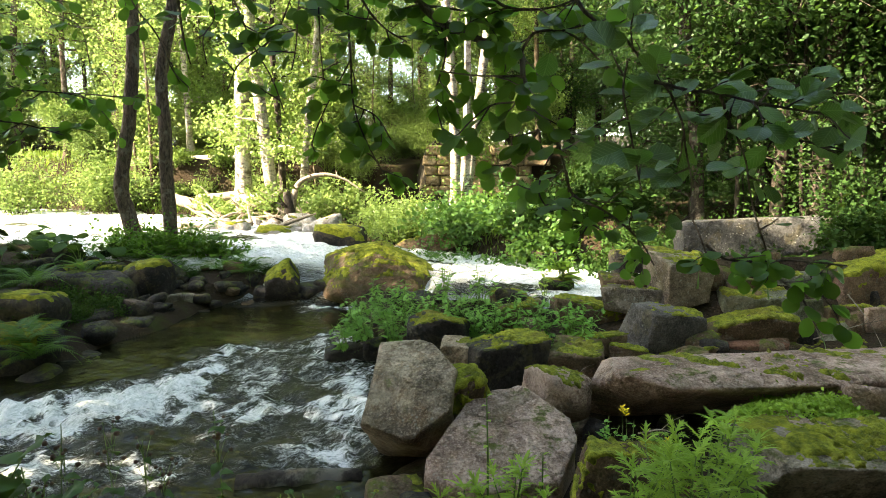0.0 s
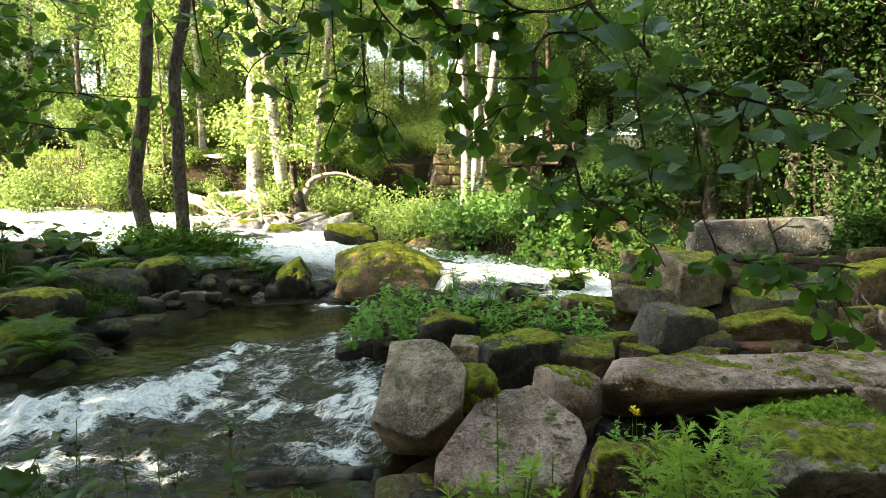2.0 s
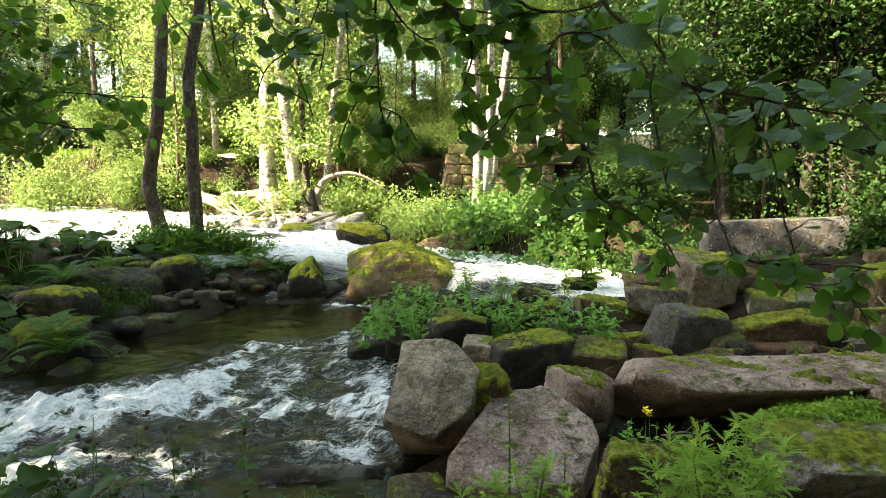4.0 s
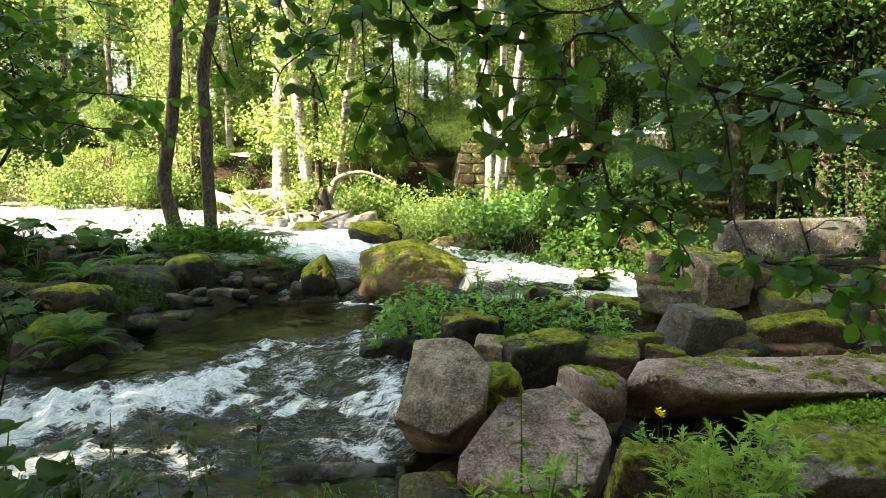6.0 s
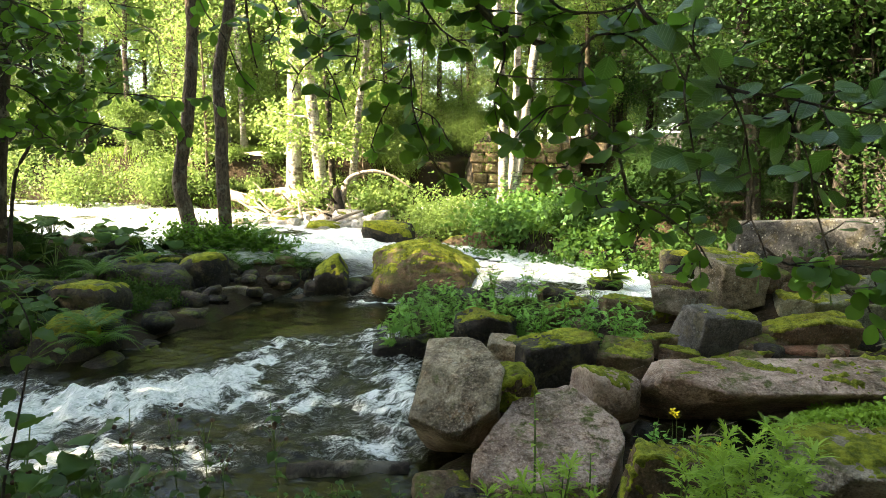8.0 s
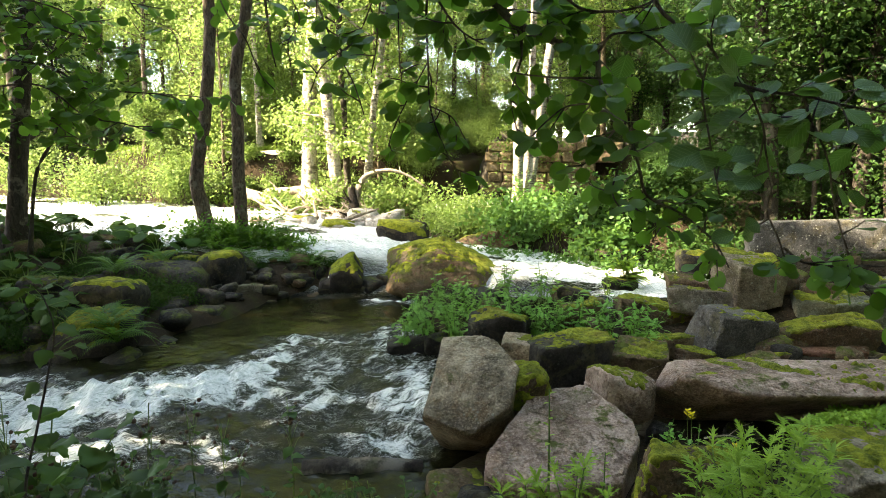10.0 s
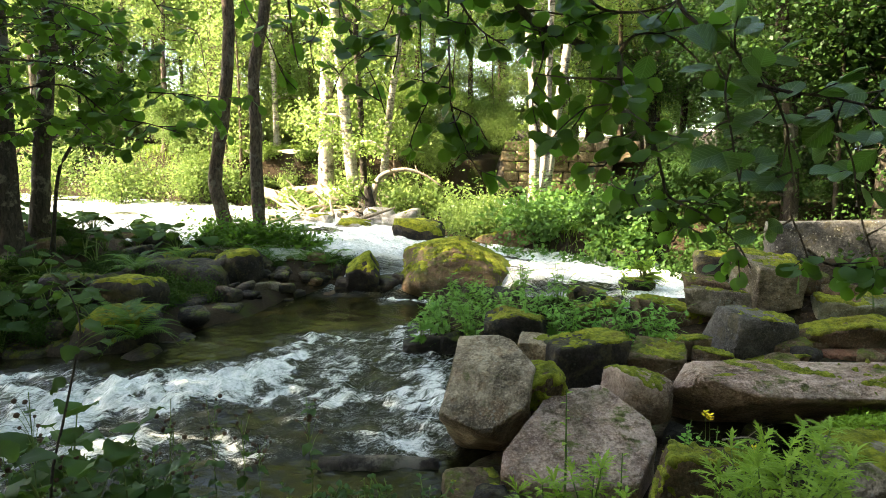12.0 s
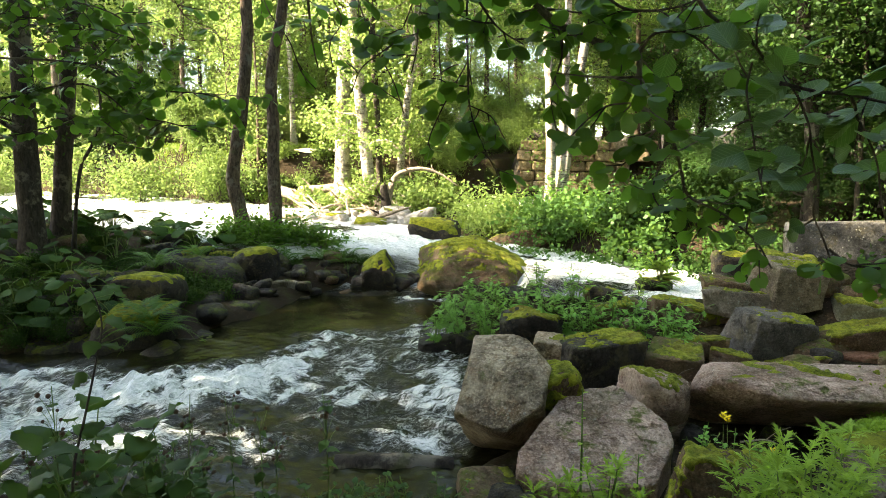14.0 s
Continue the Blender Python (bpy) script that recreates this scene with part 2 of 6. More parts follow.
# paler copy of alder_leaf, the sky's sheen put into its green
L_ALDER1 = leaf_material("skylit_alder_leaf", (0.075, 0.17, 0.050), (0.16, 0.29, 0.10), (0.20, 0.42, 0.055), 0.32, 0.42, True)
# shade of banks and thickets is put into this dark green
L_NEAR = leaf_material("shade_toned_leaf", (0.020, 0.050, 0.012), (0.045, 0.10, 0.022), (0.08, 0.14, 0.02), 0.22, 0.7, False, 0.06)
L_TREE = leaf_material("tree_leaf", (0.050, 0.105, 0.020), (0.14, 0.22, 0.048), (0.37, 0.52, 0.14), 0.45)
# shaded copy of tree_leaf; the wood's shade is put into its green
L_WOOD = leaf_material("shaded_wood_leaf", (0.027, 0.068, 0.018), (0.056, 0.122, 0.032), (0.11, 0.23, 0.038), 0.31)
L_BUSH = leaf_material("bush_leaf", (0.050, 0.10, 0.020), (0.125, 0.20, 0.045), (0.30, 0.42, 0.12), 0.38)
L_HERB = leaf_material("herb_leaf", (0.17, 0.30, 0.04), (0.30, 0.46, 0.07), (0.46, 0.66, 0.09), 0.42)
L_FERN = leaf_material("fern_leaf", (0.035, 0.10, 0.012), (0.075, 0.17, 0.025), (0.18, 0.38, 0.04), 0.40)
L_BURR = leaf_material("burdock_leaf", (0.032, 0.078, 0.016), (0.062, 0.135, 0.028), (0.14, 0.27, 0.04), 0.30, 0.6)
L_ISLE = leaf_material("island_leaf", (0.040, 0.108, 0.028), (0.100, 0.20, 0.052), (0.21, 0.40, 0.07), 0.36)
L_STREAM = leaf_material("stream_herb_leaf", (0.10, 0.27, 0.05), (0.20, 0.43, 0.085), (0.32, 0.60, 0.10), 0.42)
L_GRASS = leaf_material("grass_blade", (0.06, 0.12, 0.02), (0.14, 0.22, 0.04), (0.28, 0.42, 0.06), 0.40)
M_STEM = plain("plant_stem", (0.08, 0.14, 0.03), (0.16, 0.24, 0.06), 20)
M_SEED = plain("seed_head", (0.05, 0.03, 0.02), (0.14, 0.085, 0.05), 60, 0.95)
M_YELLOW = plain("yellow_petal", (0.65, 0.45, 0.01), (0.80, 0.62, 0.02), 40, 0.6)
M_PATH = plain("pale_gravel", (0.36, 0.30, 0.21), (0.52, 0.44, 0.32), 3, 0.95)


# ---- mesh helpers ----
def smooth(a, b, v):
    k = np.clip((np.asarray(v, float) - a) / (b - a), 0, 1)
    return k * k * (3 - 2 * k)


def np_mesh(name, verts, faces, material, shade=True):
    """A mesh from arrays: faces is (n, k), all with k corners."""
    verts, faces = np.ascontiguousarray(verts, np.float32), np.ascontiguousarray(faces, np.int32)
    me = bpy.data.meshes.new(name)
    k = faces.shape[1]
    me.vertices.add(len(verts))
    me.vertices.foreach_set("co", verts.ravel())
    me.loops.add(faces.size)
    me.loops.foreach_set("vertex_index", faces.ravel())
    me.polygons.add(len(faces))
    me.polygons.foreach_set("loop_start", np.arange(0, faces.size, k, dtype=np.int32))
    me.polygons.foreach_set("loop_total", np.full(len(faces), k, np.int32))
    if shade:
        me.polygons.foreach_set("use_smooth", np.ones(len(faces), bool))
    me.update(calc_edges=True)
    me.materials.append(material)
    return me


def child(name, mesh, parent=None, label="", m=None):
    ob = new(name, mesh)
    ob.parent = parent
    if m is not None:
        ob.matrix_basis = m
    return tagged(ob, label) if label else ob


def thing(name, x, y, z, label, category, group="", kind="", turn=0.0, size=1.0):
    ob = new(name)
    ob.empty_display_size = 0.1
    ob.matrix_basis = pose(x, y, z, 0, 0, turn) @ Matrix.Scale(size, 4)
    return tagged(ob, label, category, group, kind)


def lattice(seed, count=7):
    """A cheap smooth noise on points: a sum of randomly turned waves, about -1 to 1."""
    r = np.random.default_rng(seed)
    way = r.normal(size=(count, 3))
    way /= np.linalg.norm(way, axis=1)[:, None]
    freq, phase = r.uniform(0.6, 1.7, count), r.uniform(0, 6.28, count)
    return lambda p, s=1.0: np.sin((p @ way.T) * (s * freq) + phase).sum(1) / count ** 0.5 / 1.2


def icosphere(level):
    bm = bmesh.new()
    bmesh.ops.create_icosphere(bm, subdivisions=level, radius=1)
    v = np.array([p.co for p in bm.verts])
    f = np.array([[p.index for p in q.verts] for q in bm.faces])
    bm.free()
    return v / np.linalg.norm(v, axis=1)[:, None], f


BALLS = {k: icosphere(k) for k in (2, 3, 4, 5, 6)}


def stone_shape(w, d, h, seed, sharp=10, level=4, rough=0.05, planes=(), chips=5, skew=0.13):
    """A stone as a rounded cut solid: six jittered sides, chipped corners and given extra planes (nx, ny, nz, distance)."""
    n, f = BALLS[level]
    r = np.random.default_rng(seed)
    cut = []
    for axis, half in ((0, w / 2), (1, d / 2), (2, h / 2)):
        for sign in (-1, 1):
            v = r.normal(0, skew, 3)
            v[axis] = sign
            cut.append((v / np.linalg.norm(v), half))
    for _ in range(chips):
        v = r.normal(size=3)
        v /= np.linalg.norm(v)
        reach = abs(v[0]) * w / 2 + abs(v[1]) * d / 2 + abs(v[2]) * h / 2
        cut.append((v, reach * r.uniform(0.66, 0.90)))
    for nx, ny, nz, dist in planes:
        v = np.array((nx, ny, nz), float)
        cut.append((v / np.linalg.norm(v), dist))
    s = np.zeros(len(n))
    for v, dist in cut:
        s += np.maximum(n @ v / dist, 0) ** sharp
    p = n * (s ** (-1 / sharp))[:, None]
    size = (w * d * h) ** (1 / 3)
    bump = lattice(seed)(p, 5 / size) * 0.55 + lattice(seed + 1)(p, 13 / size) * 0.3 + lattice(seed + 2, 9)(p, 34 / size) * 0.20 + lattice(seed + 3, 11)(p, 75 / size) * 0.10
    return p + n * (bump * rough * size)[:, None], f, n


def patches(faces, count, least):
    """The connected patches among faces, those of more than least faces."""
    mark = np.arange(count)
    while len(faces):
        low = mark[faces].min(1)
        old = mark.copy()
        for k in range(3):
            np.minimum.at(mark, faces[:, k], low)
        mark = mark[mark]
        if (mark == old).all():
            break
    if not len(faces):
        return []
    own = mark[faces[:, 0]]
    names, sizes = np.unique(own, return_counts=True)
    return [faces[own == k] for k, size in zip(names, sizes) if size > least]


def stone(name, x, y, z, w, h, deep, seed, label, material=None, moss=0.0, turn=0.0, sharp=10, rough=0.05, level=4,
          planes=(), group="", tilt=(0, 0), chips=5, mosskind=None, category="rock", skew=0.13):
    """A stone with its centre at (x, y, z); moss above 0 lays a cushion of moss over its top, the more the higher."""
    top = thing(name, x, y, z, label, category, group)
    top.rotation_euler = (radians(tilt[0]), radians(tilt[1]), radians(turn))
    p, f, n = stone_shape(w, deep, h, seed, sharp, level, rough, planes, chips, skew)
    child("stone_body", np_mesh(name, p, f, material or M_GREY), top)
    if moss:
        me = np_mesh(name + "_moss", p, f, mosskind or M_MOSS)
        nor = np.empty(len(p) * 3, np.float32)
        me.vertices.foreach_get("normal", nor)
        nor = nor.reshape(-1, 3)
        up = nor[:, 2] + 0.34 * lattice(seed + 5)(p, 6.0) + 0.26 * lattice(seed + 6)(p, 21.0) + 0.20 * lattice(seed + 8, 11)(p, 58.0) + 0.16 * lattice(seed + 9, 13)(p, 120.0)
        cover = smooth(1.16 - moss, 1.60 - moss, up)
        thick = 0.030 * min(1, w) * cover + 0.010 * lattice(seed + 7, 12)(p, 85) * cover
        q = p + nor * (thick - 0.02 * (1 - cover))[:, None] * 0.8
        bpy.data.meshes.remove(me)
        for patch in patches(f[(cover[f] > 0.02).any(1)], len(p), 60 if level > 4 else 12):
            used = np.unique(patch)
            back = np.zeros(len(p), int)
            back[used] = np.arange(len(used))
            child("moss", np_mesh(name + "_moss", q[used], back[patch], mosskind or M_MOSS), top, "soft yellow-green moss cushion")
    return top


def tube(points, radii, sides=8, wob=0.0, seed=0):
    """Vertices and quads of a round, tapering tube along points."""
    pts, rad = np.array(points, float), np.array(radii, float)
    r = np.random.default_rng(seed)
    d = np.gradient(pts, axis=0)
    d /= np.linalg.norm(d, axis=1)[:, None] + 1e-9
    ref = np.where(np.abs(d[:, 2:]) > 0.9, np.array([[1.0, 0, 0]]), np.array([[0, 0, 1.0]]))
    a = np.cross(d, ref)
    a /= np.linalg.norm(a, axis=1)[:, None] + 1e-9
    b = np.cross(d, a)
    ang = np.linspace(0, 2 * math.pi, sides, endpoint=False)
    ring = a[:, None] * np.cos(ang)[None, :, None] + b[:, None] * np.sin(ang)[None, :, None]
    rr = rad[:, None, None] * (1 + wob * r.normal(size=(len(pts), sides, 1)))
    v = (pts[:, None] + ring * rr).reshape(-1, 3)
    i = np.arange(len(pts) - 1)[:, None] * sides
    j = np.arange(sides)[None]
    k = (j + 1) % sides
    f = np.stack([i + j, i + k, i + k + sides, i + j + sides], -1).reshape(-1, 4)
    return v, f


def curve(points, steps):
    """Points along a smooth line through the given ones."""
    p = np.array(points, float)
    p = np.vstack([2 * p[0] - p[1], p, 2 * p[-1] - p[-2]])
    out = []
    for i in range(1, len(p) - 2):
        for t in np.linspace(0, 1, steps, endpoint=False):
            a, b, c, d = p[i - 1:i + 3]
            out.append(0.5 * (2 * b + (c - a) * t + (2 * a - 5 * b + 4 * c - d) * t * t + (3 * b - a - 3 * c + d) * t ** 3))
    return np.array(out + [p[-2]])


def join(pieces):
    """Joins (verts, faces) pairs with equal corner counts."""
    vs, fs, at = [], [], 0
    for v, f in pieces:
        vs.append(v)
        fs.append(f + at)
        at += len(v)
    return np.vstack(vs), np.vstack(fs)


def turned(rng, count, flat=0.6):
    """Random frames, whose third axis tends upward the more the higher flat is: (n, 3, 3), columns x, y, z."""
    z = rng.normal(size=(count, 3)) * (1 - flat)
    z[:, 2] += flat
    z /= np.linalg.norm(z, axis=1)[:, None]
    x = rng.normal(size=(count, 3))
    x -= z * (x * z).sum(1)[:, None]
    x /= np.linalg.norm(x, axis=1)[:, None]
    return np.stack([x, np.cross(z, x), z], -1)


def scatter(template, faces, frames, places, sizes):
    """Copies of a small template, one per frame, as one array pair."""
    v = np.einsum("nij,kj->nki", frames, template) * np.asarray(sizes)[:, None, None] + places[:, None]
    m = len(template)
    f = faces[None] + (np.arange(len(places)) * m)[:, None, None]
    return v.reshape(-1, 3), f.reshape(-1, faces.shape[1])


def grow(tubes, sides):
    """Joins side shoots to the first tube, the stem, by a web from each shoot's foot to the stem's skin."""
    v, f = join(tubes)
    stem = tubes[0][0]
    at, webs = len(stem), []
    for (shoot, _), k in zip(tubes[1:], sides):
        near = int(np.argmin(((stem - shoot[:k].mean(0)) ** 2).sum(1)))
        ring = np.arange(k)
        webs.append(np.stack([at + ring, at + (ring + 1) % k, np.full(k, near), np.full(k, (near + 1) % len(stem))], -1)[:1])
        at += len(shoot)
    return v, np.vstack([f, *webs])


# small leaf: a folded rhomb; x along the blade, length 1
RHOMB = np.array([(0, 0, 0), (0.5, 0.34, 0.07), (1, 0, -0.05), (0.5, -0.34, 0.07)])
RHOMB_F = np.array([(0, 1, 2, 3)])


# ---- lie of the land and of the water ----
SIDE = [(-1.80, 9.01), (-2.20, 8.67), (-2.20, 6.88), (-1.88, 5.69), (-2.22, 5.01), (-3.52, 4.90), (-5.34, 4.38), (-12.0, 4.2)]
SIDE_W = [0.5, 1.0, 1.35, 1.6, 1.6, 1.5, 1.4, 1.6]
MAIN = [(-40, 24), (-18, 18.5), (-10, 16.2), (-6.5, 14.6), (-3.4, 12.4), (-0.4, 11.0), (1.5, 10.1), (3.4, 9.9), (7, 11.5), (12, 14), (30, 20)]
MAIN_W = [4, 3.8, 3.6, 3.2, 1.7, 1.3, 1.9, 1.6, 1.4, 1.8, 2.2]
BACK = [(-6.0, 16.5), (-3.4, 17.6), (-2.2, 19.5), (-0.6, 22), (3, 27)]
BACK_W = [1.6, 1.3, 1.2, 1.2, 1.2]
LOOP = [(-3.0, 18.6), (0.5, 17.6), (2.6, 16.0), (4.6, 13.6), (6.5, 12)]
LOOP_W = [0.9, 0.9, 1.1, 1.1, 1.2]


def along(line, widths, x, y):
    """How far (x, y) lies from a line, in units of its half width there, and the place along it in metres."""
    x, y = np.asarray(x, float), np.asarray(y, float)
    best, run, s0 = np.full(x.shape, 1e9), np.zeros(x.shape), 0.0
    for (ax, ay), (bx, by), wa, wb in zip(line[:-1], line[1:], widths[:-1], widths[1:]):
        ll = (bx - ax) ** 2 + (by - ay) ** 2
        t = np.clip(((x - ax) * (bx - ax) + (y - ay) * (by - ay)) / ll, 0, 1)
        d = np.hypot(x - ax - t * (bx - ax), y - ay - t * (by - ay)) / (wa + t * (wb - wa))
        run = np.where(d < best, s0 + t * ll ** 0.5, run)
        best = np.minimum(best, d)
        s0 += ll ** 0.5
    return best, run


def water_level(x, y):
    x, y = np.asarray(x, float), np.asarray(y, float)
    main = np.interp(x, [-30, -8, -3, -1, 1, 3, 8, 20], [0.75, 0.62, 0.56, 0.46, 0.30, 0.22, 0.08, -0.1])
    main = np.maximum(main, np.interp(y, [12.5, 17, 25], [-1, 0.55, 0.8]))
    side = -0.16 * smooth(-3.0, -6.5, x) - 0.06 * smooth(6.2, 4.2, y)
    k = smooth(9.2, 10.3, y + np.maximum(0, x + 0.4) * 1.3)
    return side + (main - side) * k


WAVE = lattice(11, 9)


def flat_noise(x, y, s, f=WAVE):
    return f(np.stack([x, y, 0 * x], -1).reshape(-1, 3), s).reshape(x.shape)


def land(x, y):
    """Height of the ground."""
    x, y = np.asarray(x, float), np.asarray(y, float)
    right = np.interp(y, [-5, 2.4, 3.4, 5.6, 6.6, 7.4, 9.5, 30], [0.45, 0.40, 0.03, 0.02, 0.14, 0.50, 0.62, 1.0])
    ledge = smooth(2.4, 3.6, x) * smooth(6.9, 7.6, y)
    right = right + ledge * 0.35 + smooth(2.0, 3.2, x) * smooth(2.6, 4, y) * 0.15
    left = np.interp(y, [-5, 2.5, 3.6, 6, 8.5, 11, 14, 30], [0.45, 0.40, 0.05, 0.0, 0.12, 0.70, 0.62, 1.0]) + 0.25 * smooth(-4.5, -8, x)
    h = left + (right - left) * smooth(-1.2, 0.4, x)
    far = y + 0.10 * np.maximum(0, -x) * 0 - 0.12 * np.maximum(0, x - 4)
    h = h + smooth(19.8, 23.5, far) * 1.35 * smooth(9, 3, x) + np.maximum(0, y - 24) * 0.045
    h = h + np.maximum(0, np.abs(x) - 14) * 0.05
    shelf = smooth(20.9, 21.6, y) * smooth(-12.0, -10.5, x) * smooth(-3.2, -4.6, x)
    h = h + np.maximum(0, 2.30 + 0.10 * (y - 21.6) - h) * shelf
    front = smooth(-2.4, -1.2, x) * smooth(5.4, 4.2, x) * smooth(23.4, 22.9, y) * smooth(18.0, 20.0, y)
    h = h + (np.minimum(h, 1.05) - h) * front  # level ground before the abutment
    h = h + 0.05 * flat_noise(x, y, 2.2) + 0.025 * flat_noise(x, y, 6.0)
    w = water_level(x, y)
    for line, width in ((SIDE, SIDE_W), (MAIN, MAIN_W), (BACK, BACK_W), (LOOP, LOOP_W)):
        d, _ = along(line, width, x, y)
        k = smooth(1.50, 0.75, d + 0.10 * flat_noise(x, y, 5.0))
        h = h + (np.minimum(w - 0.35, h) - h) * k
    return h


def ground_z(x, y):
    return float(land(np.array([x]), np.array([y]))[0])


def sheet(xs, ys, height):
    gx, gy = np.meshgrid(xs, ys)
    z = height(gx, gy)
    v = np.stack([gx, gy, z], -1).reshape(-1, 3)
    n, m = len(xs), len(ys)
    i = (np.arange(m - 1)[:, None] * n + np.arange(n - 1)[None]).reshape(-1)
    return v, np.stack([i, i + 1, i + 1 + n, i + n], -1)


def steps(*stops):
    """Grid lines: (from, to, spacing) after one another."""
    out = [np.arange(a, b, s) for a, b, s in stops]
    return np.unique(np.round(np.concatenate(out), 4))


gx = steps((-400, -60, 40), (-60, -16, 2), (-16, -7, 0.3), (-7, 5, 0.10), (5, 14, 0.3), (14, 60, 2), (60, 401, 40))
gy = steps((-200, -20, 30), (-20, -2, 2), (-2, 2, 0.4), (2, 12, 0.10), (12, 26, 0.25), (26, 60, 2), (60, 401, 40))
tagged(new("ground", np_mesh("ground", *sheet(gx, gy, land), M_SOIL)), "dark forest soil with moss and leaf litter", "ground", kind="structure")

FOAMS = [  # lines of white water: points, half width, strength
    ([(-1.37, 7.44), (-2.10, 6.92), (-2.69, 6.35), (-3.09, 5.87)], 0.22, 0.58),
    ([(-2.27, 6.32), (-2.25, 5.84), (-2.22, 5.19)], 0.17, 0.88),
    ([(-2.63, 5.77), (-2.86, 5.42), (-3.24, 5.10), (-3.68, 4.93), (-3.89, 4.58), (-4.11, 4.18), (-4.53, 3.87)], 0.50, 1.05),
    ([(-3.87, 4.90), (-4.76, 5.30), (-5.56, 5.24)], 0.45, 0.74),
    ([(-3.62, 3.65), (-3.22, 3.97), (-2.67, 4.14)], 0.36, 0.74),
    ([(-1.31, 5.51), (-1.39, 5.20), (-1.55, 5.03)], 0.14, 0.78),
    ([(-0.95, 6.26), (-1.06, 5.26)], 0.22, 0.60),
    ([(-0.65, 4.49), (-0.99, 4.28), (-1.36, 4.37)], 0.18, 0.64),
    ([(-1.55, 4.19), (-2.14, 4.23)], 0.15, 0.60),
    ([(-1.16, 7.00), (-0.75, 5.02)], 0.50, 0.58),
    ([(-1.79, 6.99), (-1.67, 5.02)], 0.50, 0.50),
    ([(-1.72, 9.27), (-1.35, 9.22)], 0.18, 0.85),
]


def foam_at(x, y):
    f = np.zeros(x.shape)
    wx, wy = x + 0.16 * flat_noise(x, y, 4.0) + 0.08 * flat_noise(y, x, 12.0), y + 0.16 * flat_noise(y, x, 5.0) + 0.08 * flat_noise(x, y, 14.0)
    for line, width, power in FOAMS:
        d, _ = along(line, [width] * len(line), wx, wy)
        f = np.maximum(f, power * np.exp(-d * d * 0.8))
    f = f * (0.95 + 0.26 * flat_noise(wx, wy, 8.0) + 0.24 * flat_noise(wy, wx, 22.0))
    d, run = along(MAIN, MAIN_W, x, y)
    far = 0.86 + 0.26 * flat_noise(x, y, 2.6) + 0.22 * flat_noise(y, x * 0.5, 7.0) - 0.25 * smooth(0.6, 1.1, d)
    d2, _ = along(BACK, BACK_W, x, y)
    d3, _ = along(LOOP, LOOP_W, x, y)
    far = np.where(np.minimum(d2, d3) < 1, np.maximum(far, 0.6 + 0.25 * flat_noise(x, y, 3.0)), far)
    k = smooth(9.15, 9.9, y + np.maximum(0, x + 0.4) * 1.2)
    far = far + 0.30 * k * (1 - k) * 4
    return np.clip(np.maximum(f, far * k), 0, 1)


def drift(x, y):
    """Flow coordinates: along the stream and across it, for the streaks in the water."""
    d, s = along(SIDE, [1] * len(SIDE), x, y)
    d2, s2 = along(MAIN, [1] * len(MAIN), x, y)
    k = smooth(9.2, 10.4, y + np.maximum(0, x + 0.4) * 1.2)
    warp = 0.35 * flat_noise(x, y, 1.6)
    a = -0.85 * x - 0.52 * y + warp
    b = 0.52 * x - 0.85 * y + warp
    return np.stack([a + (x - a) * k, b + (y - b) * k, 0 * x], -1)


def water_sheet(name, xs, ys, label):
    def height(x, y):
        f = foam_at(x, y)
        rough = 0.008 + 0.045 * np.sqrt(f) + 0.03 * f
        chop = 0.7 * flat_noise(x, y, 7.0, lattice(21)) + 0.7 * flat_noise(x * 1.0, y * 1.7, 15.0, lattice(22)) + 0.55 * flat_noise(x, y * 1.4, 34.0, lattice(23, 10))
        return water_level(x, y) + rough * (0.55 * chop + 0.25 * f) + 0.012 * flat_noise(x, y, 4.0)

    v, f = sheet(xs, ys, height)
    reach = np.min([along(a, b, v[:, 0], v[:, 1])[0] for a, b in ((SIDE, SIDE_W), (MAIN, MAIN_W), (BACK, BACK_W), (LOOP, LOOP_W))], axis=0)
    low = (v[:, 2] > land(v[:, 0], v[:, 1]) - 0.25) & (reach < 1.75)
    f = f[low[f].any(1)]
    me = np_mesh(name, v, f, M_WATER)
    a = me.attributes.new("foam", "FLOAT", "POINT")
    a.data.foreach_set("value", foam_at(v[:, 0], v[:, 1]).astype(np.float32))
    b = me.attributes.new("drift", "FLOAT_VECTOR", "POINT")
    b.data.foreach_set("vector", drift(v[:, 0], v[:, 1]).astype(np.float32).ravel())
    tagged(new(name, me), label, "water", kind="structure")


water_sheet("water_side_stream", steps((-12, -7, 0.12), (-7, 4.4, 0.035)), steps((3.2, 9.4001, 0.035)), "clear brown side stream breaking into white foam")
water_sheet("water_river", steps((-40, -10, 0.35), (-10, 8, 0.07), (8, 30, 0.35)), steps((9.4, 14, 0.07), (14, 30, 0.18)), "foaming white river rushing over stones")


# ---- stones: the banks ----
G_R, G_L, G_W, G_S = "stones of the near bank", "stones of the far bank of the side stream", "stones of the dry wall", "stones in the river"

